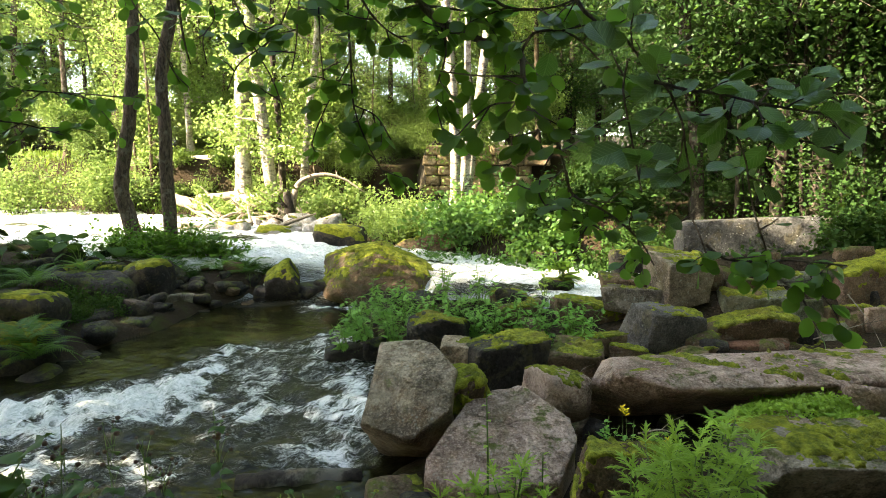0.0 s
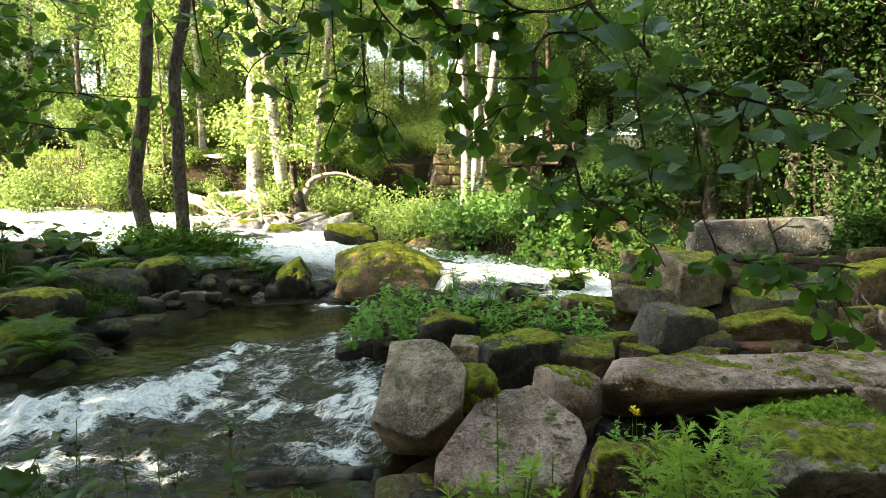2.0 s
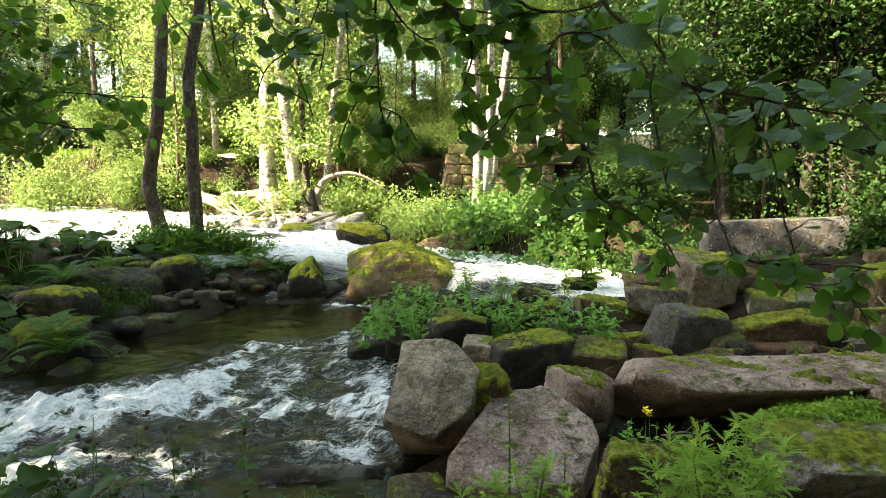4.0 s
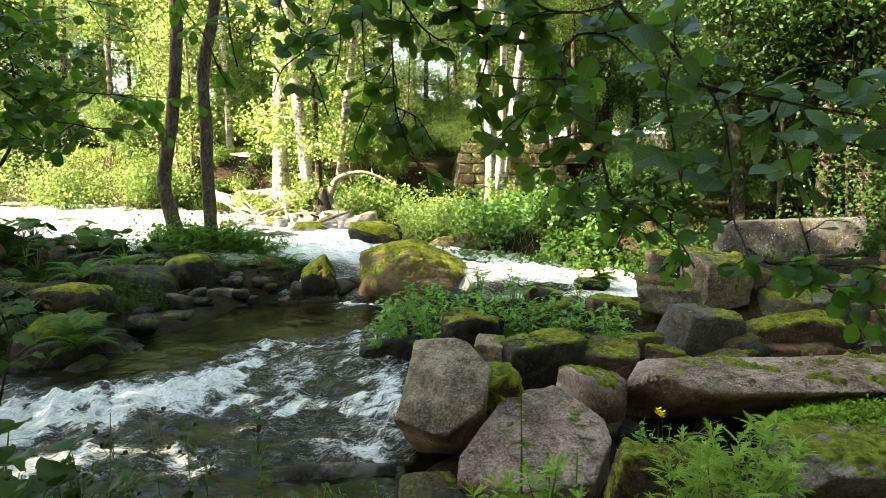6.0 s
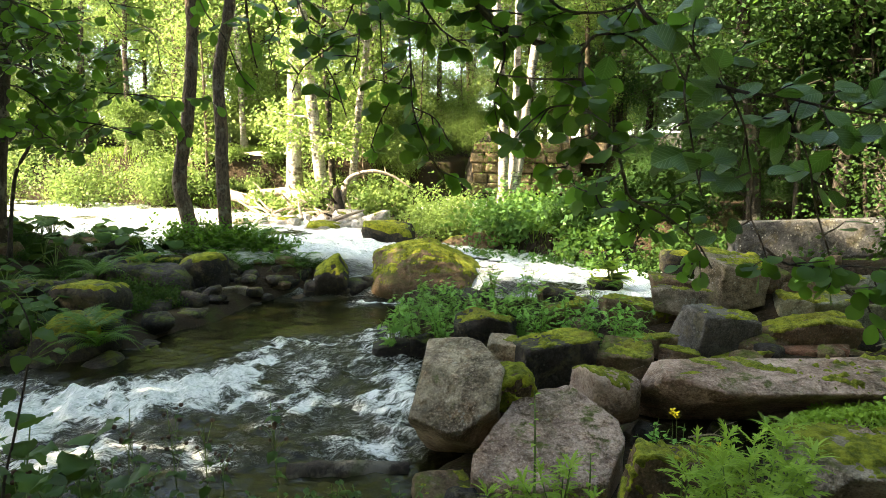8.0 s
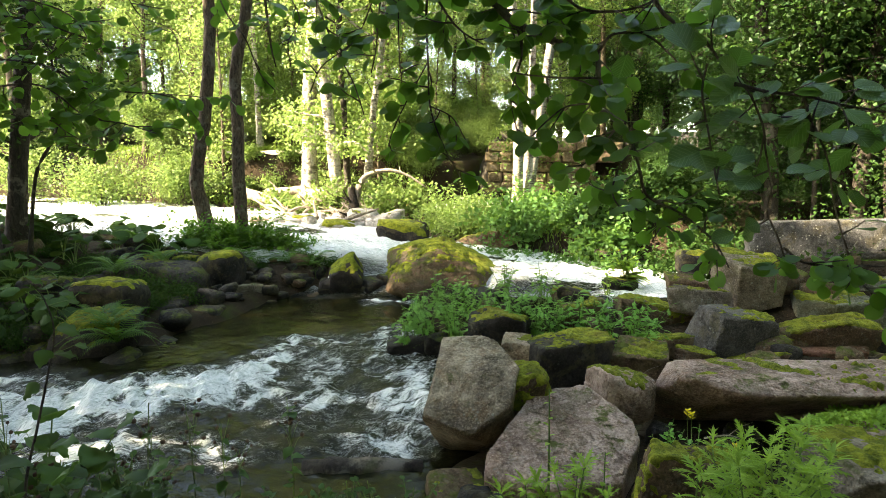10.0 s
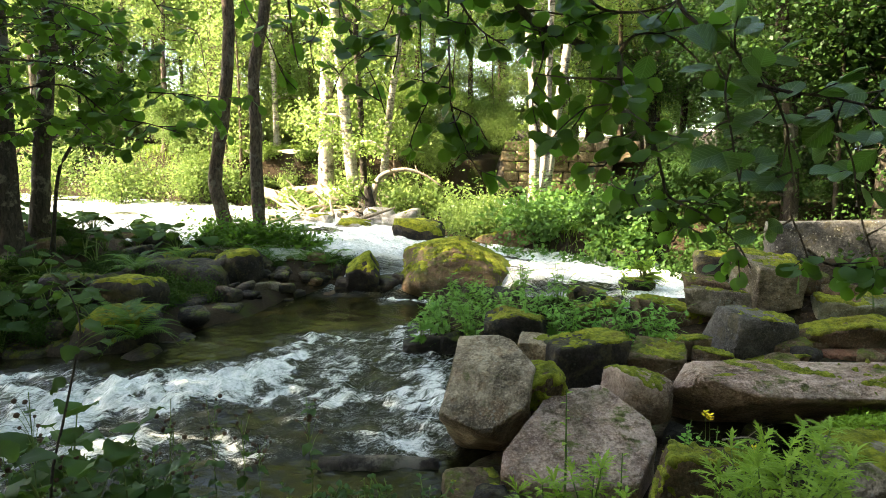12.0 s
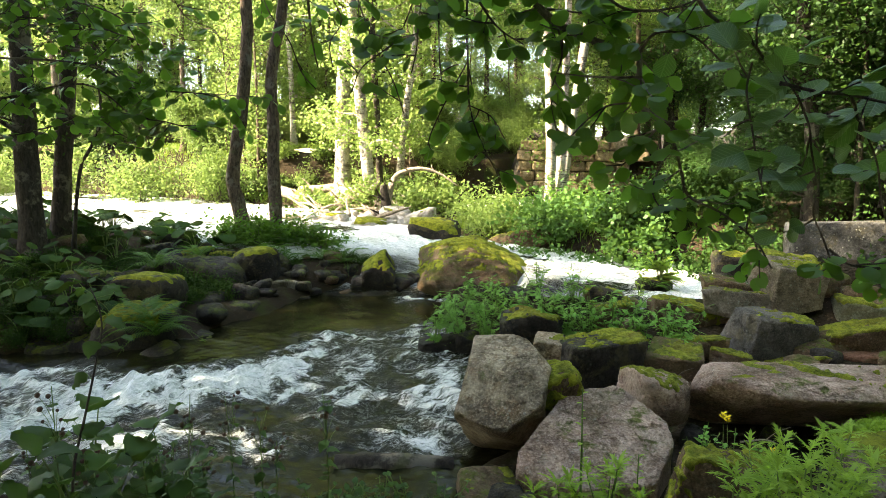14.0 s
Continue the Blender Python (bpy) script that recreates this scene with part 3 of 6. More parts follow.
stone("boulder", -1.01, 10.00, 0.32, 1.95, 1.04, 1.4, 31, "large rounded boulder with bright moss on top, standing in the stream", M_BROWN, 0.70, 5, 13, 0.045, 6,
      planes=((-0.75, -0.3, 0.6, 0.66), (-0.30, -0.30, 0.9, 0.50), (0.46, -0.10, 0.88, 0.43), (0.1, -0.85, 0.5, 0.58), (0.80, -0.4, 0.3, 0.76)))
stone("leaning_block", -0.223, 4.36, 0.275, 0.86, 1.1, 1.0, 7, "grey granite block with rough brown front, leaning over the water", M_GREY, 0.0, 0, 100, 0.015, 6,
      planes=((-0.10, -0.34, 0.935, 0.325), (0.09, 1.00, 0.00, 0.400), (-0.94, -0.10, 0.31, 0.345), (-0.99, 0.15, -0.02, 0.300), (0.52, 0.54, 0.66, 0.520), (0.75, 0.14, 0.65, 0.446), (-0.15, -0.66, 0.74, 0.274), (0.98, -0.18, -0.06, 0.295), (-0.40, -0.59, -0.70, 0.245), (-0.87, -0.17, -0.47, 0.343), (0.63, -0.59, -0.50, 0.255), (-0.07, -0.57, -0.82, 0.232), (0.84, -0.40, -0.36, 0.302), (-0.05, 0.50, 0.86, 0.572)),
      group=G_R, chips=0, skew=0.03)
stone("flat_block", 0.363, 3.96, 0.133, 1.12, 0.76, 1.06, 14, "broad flat pinkish-grey granite block on the bank", M_PINK, 0.0, 0, 110, 0.014, 6,
      planes=((-0.02, -0.31, 0.95, 0.194), (0.03, -0.37, 0.93, 0.200), (-0.32, 0.94, 0.11, 0.413), (-0.88, 0.48, -0.01, 0.314), (1.00, 0.02, 0.02, 0.487), (-0.21, -0.60, 0.77, 0.332), (-1.00, 0.09, -0.02, 0.454), (-0.30, -0.96, 0.00, 0.469), (0.18, -0.98, -0.00, 0.436), (0.91, -0.41, -0.02, 0.462), (0.66, 0.30, 0.69, 0.520)), group=G_R, chips=0, skew=0.03)
stone("pink_stone", 0.87, 4.56, 0.36, 0.40, 0.36, 0.38, 15, "small pinkish granite stone with a moss patch", M_PINK, 0.50, 10, 14, 0.03, 5, group=G_R)
stone("long_slab", 2.476, 4.72, 0.313, 3.0, 0.60, 1.06, 16, "long pinkish granite slab with moss patches", M_PINK, 0.10, 0, 130, 0.011, 6,
      planes=((-0.60, 0.01, 0.80, 0.938), (-0.87, 0.39, 0.30, 1.202), (0.01, -0.02, 1.00, 0.260), (-0.05, 0.38, 0.92, 0.331), (-0.11, 0.85, 0.52, 0.370), (-0.35, -0.85, -0.39, 0.613), (-0.95, 0.05, -0.31, 1.313), (0.01, -0.43, 0.90, 0.370), (0.05, -0.55, -0.83, 0.067), (-0.25, -0.62, -0.74, 0.386), (0.81, -0.59, 0.08, 0.900), (0.00, -0.11, -0.99, 0.212)), group=G_R, chips=0, skew=0.02)
stone("bank_block", 2.46, 3.66, 0.15, 1.36, 0.58, 0.66, 17, "dark granite block with thick yellow-green moss", M_TAN, 0.47, -2, 60, 0.018, 6,
      planes=((-0.6, -0.4, 0.65, 0.62), (0, -0.16, 0.98, 0.265), (-0.02, -0.86, -0.5, 0.16)), group=G_R, chips=2, skew=0.05)
stone("mossy_block", 1.06, 3.55, 0.15, 0.66, 0.52, 0.40, 18, "low block wholly covered with moss", M_BROWN, 0.80, 0, 30, 0.03, 6, group=G_R, chips=2, skew=0.08)
stone("foot_stone", -0.28, 3.72, -0.12, 0.38, 0.34, 0.42, 19, "small brown stone at the foot of a granite block", M_BROWN, 0.2, 20, 10, 0.04, group=G_R)
stone("ledge_stone", 2.14, 4.05, 0.30, 0.34, 0.21, 0.28, 20, "small flat stone on the bank", M_PINK, 0.1, 5, 14, 0.02, group=G_R)
stone("ledge_stone", 3.00, 4.30, 0.41, 0.55, 0.19, 0.4, 21, "flat pinkish stone beside the ground cover", M_PINK, 0.2, -5, 14, 0.02, group=G_R)

for name, box, deep, seed, mat, moss, lab in (
        ("capped_stone", (-0.06, 6.42, 0.39, 0.60, 0.28), 0.5, 41, M_DARK, 0.66, "dark stone with a cap of moss among herbs"),
        ("capped_stone", (0.56, 5.55, 0.31, 0.70, 0.41), 0.55, 42, M_DARK, 0.66, "large dark stone with a thick cap of moss"),
        ("dark_stone", (1.23, 5.57, 0.28, 0.49, 0.34), 0.5, 43, M_BROWN, 0.3, "dark brown stone on the bank"),
        ("grey_stone", (0.12, 5.63, 0.36, 0.27, 0.24), 0.3, 44, M_GREY, 0.1, "small grey stone wedged between blocks"),
        ("mossy_stone", (0.82, 7.22, 0.30, 0.47, 0.35), 0.5, 45, M_BROWN, 0.72, "stone almost hidden under moss"),
        ("mossy_stone", (1.68, 7.32, 0.31, 0.81, 0.37), 0.7, 46, M_BROWN, 0.80, "wide stone under green moss beside the river"),
        ("mossy_stone", (1.46, 6.10, 0.34, 0.52, 0.12), 0.45, 47, M_BROWN, 0.85, "low flat stone under moss"),
        ("mossy_stone", (1.73, 5.83, 0.31, 0.34, 0.12), 0.3, 48, M_BROWN, 0.7, "low flat stone under moss"),
        ("mossy_stone", (0.89, 8.48, 0.29, 0.49, 0.19), 0.4, 49, M_BROWN, 0.6, "mossy stone at the edge of the river"),
        ("wet_stone", (-1.06, 6.73, 0.02, 0.42, 0.19), 0.3, 50, M_DARK, 0.0, "wet black stone at the edge of the stream"),
        ("wet_stone", (-0.75, 6.73, 0.09, 0.25, 0.20), 0.3, 51, M_DARK, 0.0, "wet black stone at the edge of the stream")):
    stone(name, *box, deep, seed, lab, mat, moss, seed * 7 % 30 - 15, 44, 0.028, 5, group=G_R, chips=4)

stone("moss_tuft_stone", 0.15, 4.42, 0.44, 0.30, 0.40, 0.34, 52, "small stone under a bright tuft of moss behind a granite block", M_BROWN, 1.6, 10, 5, 0.05, 5, group=G_R)

# ---- stones: the dry wall ----
for name, box, deep, seed, mat, moss, lab, sharp in (
        ("wall_stone", (2.34, 6.52, 0.40, 0.74, 0.36), 0.5, 61, M_SLATE, 0.22, "slate-grey squared stone in a dry wall", 16),
        ("wall_stone", (2.69, 7.20, 0.78, 0.58, 0.56), 0.55, 62, M_TAN, 0.42, "cube-shaped brownish stone with a mossy top", 14),
        ("wall_stone", (2.20, 7.22, 0.56, 0.56, 0.36), 0.5, 63, M_TAN, 0.25, "brownish weathered stone at the end of the wall", 9),
        ("wall_stone", (2.10, 7.48, 0.64, 0.42, 0.26), 0.4, 64, M_BROWN, 0.3, "rounded brown stone at the end of the wall", 6),
        ("wall_stone", (3.23, 6.62, 0.46, 0.86, 0.16), 0.5, 65, M_BROWN, 0.66, "flat wall stone with a moss cushion", 14),
        ("wall_stone", (3.16, 6.40, 0.24, 0.62, 0.20), 0.45, 66, M_RED, 0.0, "red-brown stone in a dry wall", 9),
        ("wall_stone", (3.95, 6.60, 0.32, 0.59, 0.22), 0.45, 67, M_GREEN, 0.3, "pale greenish flat stone in a dry wall", 14),
        ("wall_stone", (3.45, 7.02, 0.58, 0.74, 0.29), 0.5, 68, M_GREEN, 0.45, "greenish weathered wall stone", 10),
        ("wall_stone", (3.91, 6.88, 0.54, 0.36, 0.22), 0.4, 69, M_GREEN, 0.3, "small greenish wall stone", 10),
        ("wall_stone", (4.28, 6.78, 0.49, 0.47, 0.20), 0.4, 70, M_BROWN, 0.72, "small mossy wall stone", 9),
        ("wall_stone", (4.43, 7.42, 0.77, 0.50, 0.33), 0.5, 71, M_GREEN, 0.6, "mossy block on top of the wall", 12),
        ("wall_stone", (4.82, 7.32, 0.78, 0.81, 0.46), 0.7, 72, M_BROWN, 0.86, "large block wholly grown over with moss", 9),
        ("wall_stone", (4.77, 6.72, 0.45, 0.68, 0.26), 0.5, 73, M_PINK, 0.2, "brownish stone in a dry wall", 10),
        ("wall_stone", (4.39, 6.48, 0.27, 0.45, 0.19), 0.4, 74, M_BROWN, 0.5, "mossy stone in a dry wall", 10),
        ("wall_stone", (4.85, 6.38, 0.22, 0.65, 0.22), 0.4, 75, M_GREY, 0.3, "grey stone in a dry wall", 10),
        ("wall_stone", (2.79, 6.48, 0.26, 0.24, 0.28), 0.3, 76, M_BROWN, 0.66, "narrow mossy stone in a dry wall", 9),
        ("wall_stone", (2.38, 6.28, 0.20, 0.47, 0.12), 0.4, 77, M_BROWN, 0.75, "low mossy stone at the foot of the wall", 9),
        ("wall_stone", (3.64, 6.48, 0.20, 0.36, 0.16), 0.4, 78, M_BROWN, 0.4, "brown stone in a dry wall", 10),
        ("wall_stone", (3.98, 6.28, 0.20, 0.67, 0.12), 0.4, 79, M_GREEN, 0.5, "low greenish stone at the foot of the wall", 11),
        ("wall_stone", (3.99, 7.42, 0.73, 0.52, 0.32), 0.5, 80, M_GREEN, 0.55, "mossy stone on top of the wall", 9),
        ("wall_stone", (3.78, 5.95, 0.23, 0.60, 0.12), 0.45, 82, M_BROWN, 0.88, "low flat stone under bright moss at the foot of the wall", 12),
        ("wall_stone", (4.31, 5.92, 0.23, 0.73, 0.14), 0.5, 83, M_PINK, 0.4, "flat pinkish stone at the foot of the wall", 12),
        ("wall_stone", (3.34, 7.42, 0.67, 0.53, 0.27), 0.5, 81, M_BROWN, 0.55, "mossy stone on top of the wall", 9)):
    x, y, z, w, h = box
    big = 1 if seed > 64 else 0
    stone(name, x, y, z - 0.02 - 0.05 * big, w * (1 + 0.05 * big), h + 0.02 + 0.03 * big, deep, seed, lab, mat, moss, seed * 11 % 16 - 8, sharp * 5, 0.030, 5, group=G_W, chips=4, skew=0.16)

stone("stone_slab", 4.61, 9.50, 1.03, 2.21, 0.53, 0.5, 90, "long pale slab with lichen, lying on the bank behind the wall", M_SLAB, 0.0, -4, 90, 0.008, 5,
      planes=((0.75, 0, -0.66, 0.88),), chips=0, tilt=(0, -1.5), skew=0.03)

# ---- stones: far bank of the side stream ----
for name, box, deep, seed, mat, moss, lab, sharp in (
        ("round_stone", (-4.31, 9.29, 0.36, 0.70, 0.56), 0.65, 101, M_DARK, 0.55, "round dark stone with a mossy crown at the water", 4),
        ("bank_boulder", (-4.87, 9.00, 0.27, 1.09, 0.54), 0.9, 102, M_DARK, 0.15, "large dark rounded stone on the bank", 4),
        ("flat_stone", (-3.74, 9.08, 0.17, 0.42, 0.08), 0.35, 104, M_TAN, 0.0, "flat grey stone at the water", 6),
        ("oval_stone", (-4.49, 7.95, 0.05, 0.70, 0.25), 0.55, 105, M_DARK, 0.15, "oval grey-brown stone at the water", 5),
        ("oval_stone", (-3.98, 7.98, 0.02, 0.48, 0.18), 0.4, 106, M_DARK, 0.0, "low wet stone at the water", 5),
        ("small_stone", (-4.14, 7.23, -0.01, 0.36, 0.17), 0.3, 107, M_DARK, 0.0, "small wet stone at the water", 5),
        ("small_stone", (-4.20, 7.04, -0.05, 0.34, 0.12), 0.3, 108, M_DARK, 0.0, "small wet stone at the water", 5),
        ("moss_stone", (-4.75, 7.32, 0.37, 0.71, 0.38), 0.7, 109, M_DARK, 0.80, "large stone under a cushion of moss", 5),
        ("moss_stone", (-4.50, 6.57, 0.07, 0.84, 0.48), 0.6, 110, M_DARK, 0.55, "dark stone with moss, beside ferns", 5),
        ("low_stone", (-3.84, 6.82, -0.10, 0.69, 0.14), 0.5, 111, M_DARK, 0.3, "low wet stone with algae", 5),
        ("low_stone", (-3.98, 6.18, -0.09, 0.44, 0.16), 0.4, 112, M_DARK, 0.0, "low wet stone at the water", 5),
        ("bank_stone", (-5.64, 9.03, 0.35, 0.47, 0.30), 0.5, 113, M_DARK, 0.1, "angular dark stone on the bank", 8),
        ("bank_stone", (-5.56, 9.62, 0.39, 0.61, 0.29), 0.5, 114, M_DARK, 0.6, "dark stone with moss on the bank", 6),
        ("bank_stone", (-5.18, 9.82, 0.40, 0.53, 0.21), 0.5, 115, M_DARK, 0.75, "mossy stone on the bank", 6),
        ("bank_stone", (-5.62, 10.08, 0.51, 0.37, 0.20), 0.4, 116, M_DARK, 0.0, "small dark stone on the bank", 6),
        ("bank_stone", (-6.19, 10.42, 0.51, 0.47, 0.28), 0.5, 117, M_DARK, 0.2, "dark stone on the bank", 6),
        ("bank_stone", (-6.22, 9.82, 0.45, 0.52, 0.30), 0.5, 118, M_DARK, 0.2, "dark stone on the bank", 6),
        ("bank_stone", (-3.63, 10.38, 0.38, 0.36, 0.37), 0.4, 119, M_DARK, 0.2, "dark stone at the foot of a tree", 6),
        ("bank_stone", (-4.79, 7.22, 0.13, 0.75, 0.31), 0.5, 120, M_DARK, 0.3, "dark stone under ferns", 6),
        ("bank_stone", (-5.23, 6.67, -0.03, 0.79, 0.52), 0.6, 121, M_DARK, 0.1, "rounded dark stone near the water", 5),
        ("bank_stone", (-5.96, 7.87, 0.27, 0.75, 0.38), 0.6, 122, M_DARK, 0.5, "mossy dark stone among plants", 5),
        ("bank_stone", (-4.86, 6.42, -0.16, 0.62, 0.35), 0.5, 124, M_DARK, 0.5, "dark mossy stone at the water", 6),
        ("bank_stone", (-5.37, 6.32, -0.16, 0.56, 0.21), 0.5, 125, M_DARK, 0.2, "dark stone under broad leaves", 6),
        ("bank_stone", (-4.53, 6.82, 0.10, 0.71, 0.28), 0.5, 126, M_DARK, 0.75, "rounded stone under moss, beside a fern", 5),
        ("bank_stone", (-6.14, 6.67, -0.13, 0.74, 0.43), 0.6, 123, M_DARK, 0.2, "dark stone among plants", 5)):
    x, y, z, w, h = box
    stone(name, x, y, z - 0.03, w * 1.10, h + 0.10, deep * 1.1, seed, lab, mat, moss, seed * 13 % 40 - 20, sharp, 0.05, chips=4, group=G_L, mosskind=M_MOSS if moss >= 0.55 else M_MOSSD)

stone("tooth_stone", -2.42, 9.60, 0.32, 0.51, 0.72, 0.5, 103, "pointed mossy stone standing at the edge of the water", M_DARK, 0.70, 8, 16, 0.04,
      planes=((0.86, -0.1, 0.5, 0.24), (-0.62, -0.2, 0.75, 0.20), (0.1, -0.75, 0.6, 0.26)), group=G_L, chips=2)

# ---- stones in the river ----
for name, box, deep, seed, mat, moss, lab in (
        ("river_stone", (-1.95, 12.90, 0.55, 1.15, 0.66), 0.9, 131, M_DARK, 0.55, "dark mossy stone splitting the rapids"),
        ("river_stone", (-9.05, 16.27, 0.45, 0.77, 0.28), 0.6, 132, M_BROWN, 0.8, "low stone with grass in the white water"),
        # the next five stones have the sun's brightness in their pale colour
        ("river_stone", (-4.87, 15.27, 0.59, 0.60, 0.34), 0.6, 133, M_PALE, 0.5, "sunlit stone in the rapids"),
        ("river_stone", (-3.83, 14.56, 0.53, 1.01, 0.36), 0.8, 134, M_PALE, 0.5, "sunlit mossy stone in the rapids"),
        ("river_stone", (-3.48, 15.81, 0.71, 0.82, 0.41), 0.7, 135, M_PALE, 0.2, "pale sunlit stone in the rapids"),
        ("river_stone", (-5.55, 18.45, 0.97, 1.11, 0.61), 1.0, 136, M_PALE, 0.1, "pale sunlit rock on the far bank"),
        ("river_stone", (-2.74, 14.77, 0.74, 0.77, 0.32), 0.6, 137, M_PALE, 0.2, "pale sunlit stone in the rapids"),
        ("river_stone", (-2.39, 17.36, 0.69, 0.75, 0.34), 0.8, 138, M_DARK, 0.5, "dark stone in the back channel"),
        ("river_stone", (1.64, 9.18, 0.31, 0.51, 0.28), 0.4, 139, M_DARK, 0.5, "small stone with grass in the river"),
        ("river_stone", (-0.27, 12.96, 0.46, 1.57, 0.45), 0.8, 140, M_BROWN, 0.3, "low brown bank stone under bushes"),
        ("river_stone", (2.94, 9.91, 0.58, 0.69, 0.37), 0.7, 141, M_DARK, 0.3, "dark stone at the edge of the river"),
        ("river_stone", (3.21, 9.22, 0.74, 0.52, 0.24), 0.5, 142, M_BROWN, 0.4, "brown stone at the edge of the river"),
        ("river_stone", (1.98, 11.87, 0.40, 0.73, 0.26), 0.6, 143, M_DARK, 0.2, "dark stone under the bushes"),
        ("river_stone", (-1.99, 9.78, 0.15, 0.47, 0.12), 0.4, 144, M_DARK, 0.2, "flat wet stone between pool and rapids")):
    stone(name, *box, deep, seed, lab, mat, moss, seed * 17 % 40 - 20, 6, 0.06, group=G_S, level=3)

# ---- rubble filling the gaps ----
rng = random.Random(31)
PEBBLES = [(stone_shape(1, rng.uniform(0.7, 1.1), rng.uniform(0.5, 0.8), 800 + k, 24 if k % 3 else 7, 3, 0.06, chips=12)[:2]) for k in range(8)]
RUBBLE = {m.name: [np_mesh("rubble_stone", v, f, m) for v, f in PEBBLES] for m in (M_DARK, M_BROWN, M_GREY, M_PALE)}


def rubble(count, x0, x1, y0, y1, small, large, names, group, label, lift=0.25, wet=False):
    for _ in range(count):
        x, y, s = rng.uniform(x0, x1), rng.uniform(y0, y1), rng.uniform(small, large)
        near = along(SIDE, SIDE_W, x, y)[0]
        if near < (0.72 if wet else 1.0):
            continue
        me = rng.choice(RUBBLE[rng.choice(names)])
        ob = tagged(new("rubble_stone", me), label, "rock", group)
        ob.matrix_basis = pose(x, y, ground_z(x, y) + s * lift * 0.5, rng.uniform(-15, 15), rng.uniform(-15, 15), rng.uniform(0, 360)) @ Matrix.Scale(s, 4)


rubble(50, -0.6, 5.0, 3.3, 5.8, 0.10, 0.26, ("brown_stone", "dark_river_stone"), "rubble between the blocks", "small dark stone wedged between larger blocks")
rubble(20, -1.4, 2.6, 6.4, 8.8, 0.14, 0.40, ("brown_stone", "dark_river_stone"), "rubble between the blocks", "mossy brown stone among herbs on the bank")
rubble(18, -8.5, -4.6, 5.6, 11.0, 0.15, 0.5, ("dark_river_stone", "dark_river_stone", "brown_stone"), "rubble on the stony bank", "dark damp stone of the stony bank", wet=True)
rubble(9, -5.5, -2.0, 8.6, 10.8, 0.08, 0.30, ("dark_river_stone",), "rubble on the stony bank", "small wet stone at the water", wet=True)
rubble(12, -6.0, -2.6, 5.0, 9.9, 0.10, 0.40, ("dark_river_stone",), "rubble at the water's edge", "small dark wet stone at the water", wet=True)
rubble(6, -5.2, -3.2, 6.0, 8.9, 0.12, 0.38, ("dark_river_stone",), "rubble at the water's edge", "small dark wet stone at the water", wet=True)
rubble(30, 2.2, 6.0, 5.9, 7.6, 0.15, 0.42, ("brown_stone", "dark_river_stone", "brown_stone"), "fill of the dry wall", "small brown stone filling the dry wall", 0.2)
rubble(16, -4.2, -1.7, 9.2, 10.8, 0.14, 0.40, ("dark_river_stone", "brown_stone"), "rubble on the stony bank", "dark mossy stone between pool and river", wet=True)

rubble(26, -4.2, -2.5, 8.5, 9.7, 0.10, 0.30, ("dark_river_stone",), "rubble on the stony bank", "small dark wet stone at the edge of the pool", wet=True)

# sunlit debris on the far shore; most rocks carry the glare in their colour
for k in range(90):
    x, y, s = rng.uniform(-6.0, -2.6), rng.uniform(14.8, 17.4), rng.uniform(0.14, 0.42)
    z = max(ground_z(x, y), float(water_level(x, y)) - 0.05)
    ob = tagged(new("shore_rock", rng.choice(RUBBLE["sunlit_pale_rock" if k % 4 else "grey_granite"])), "pale rock on the far shore, full sun put into its colour", "rock", "sunlit rocks of the far shore")
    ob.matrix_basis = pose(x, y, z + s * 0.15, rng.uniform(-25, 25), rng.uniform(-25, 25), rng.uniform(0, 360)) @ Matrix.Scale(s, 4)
for k in range(11):  # a line of wet stones where the river spills into the pool
    x, y, s = -3.3 + 0.17 * k + rng.uniform(-0.1, 0.1), rng.uniform(9.35, 9.95), rng.uniform(0.16, 0.42)
    ob = tagged(new("sill_stone", rng.choice(RUBBLE["dark_river_stone"])), "wet dark stone on the sill between river and pool", "rock", "stones of the sill")
    ob.matrix_basis = pose(x, y, float(water_level(x, y)) + 0.0, rng.uniform(-15, 15), rng.uniform(-15, 15), rng.uniform(0, 360)) @ Matrix.Scale(s, 4)


# ---- trees ----
def limb_line(rng, start, way, length, bend=0.25, n=5):
    p, d, out = np.array(start, float), np.array(way, float), [np.array(start, float)]
    for _ in range(n):
        d = d + rng.normal(0, bend, 3) * 0.5
        d /= np.linalg.norm(d)
        p = p + d * length / n
        out.append(p.copy())
    return np.array(out)


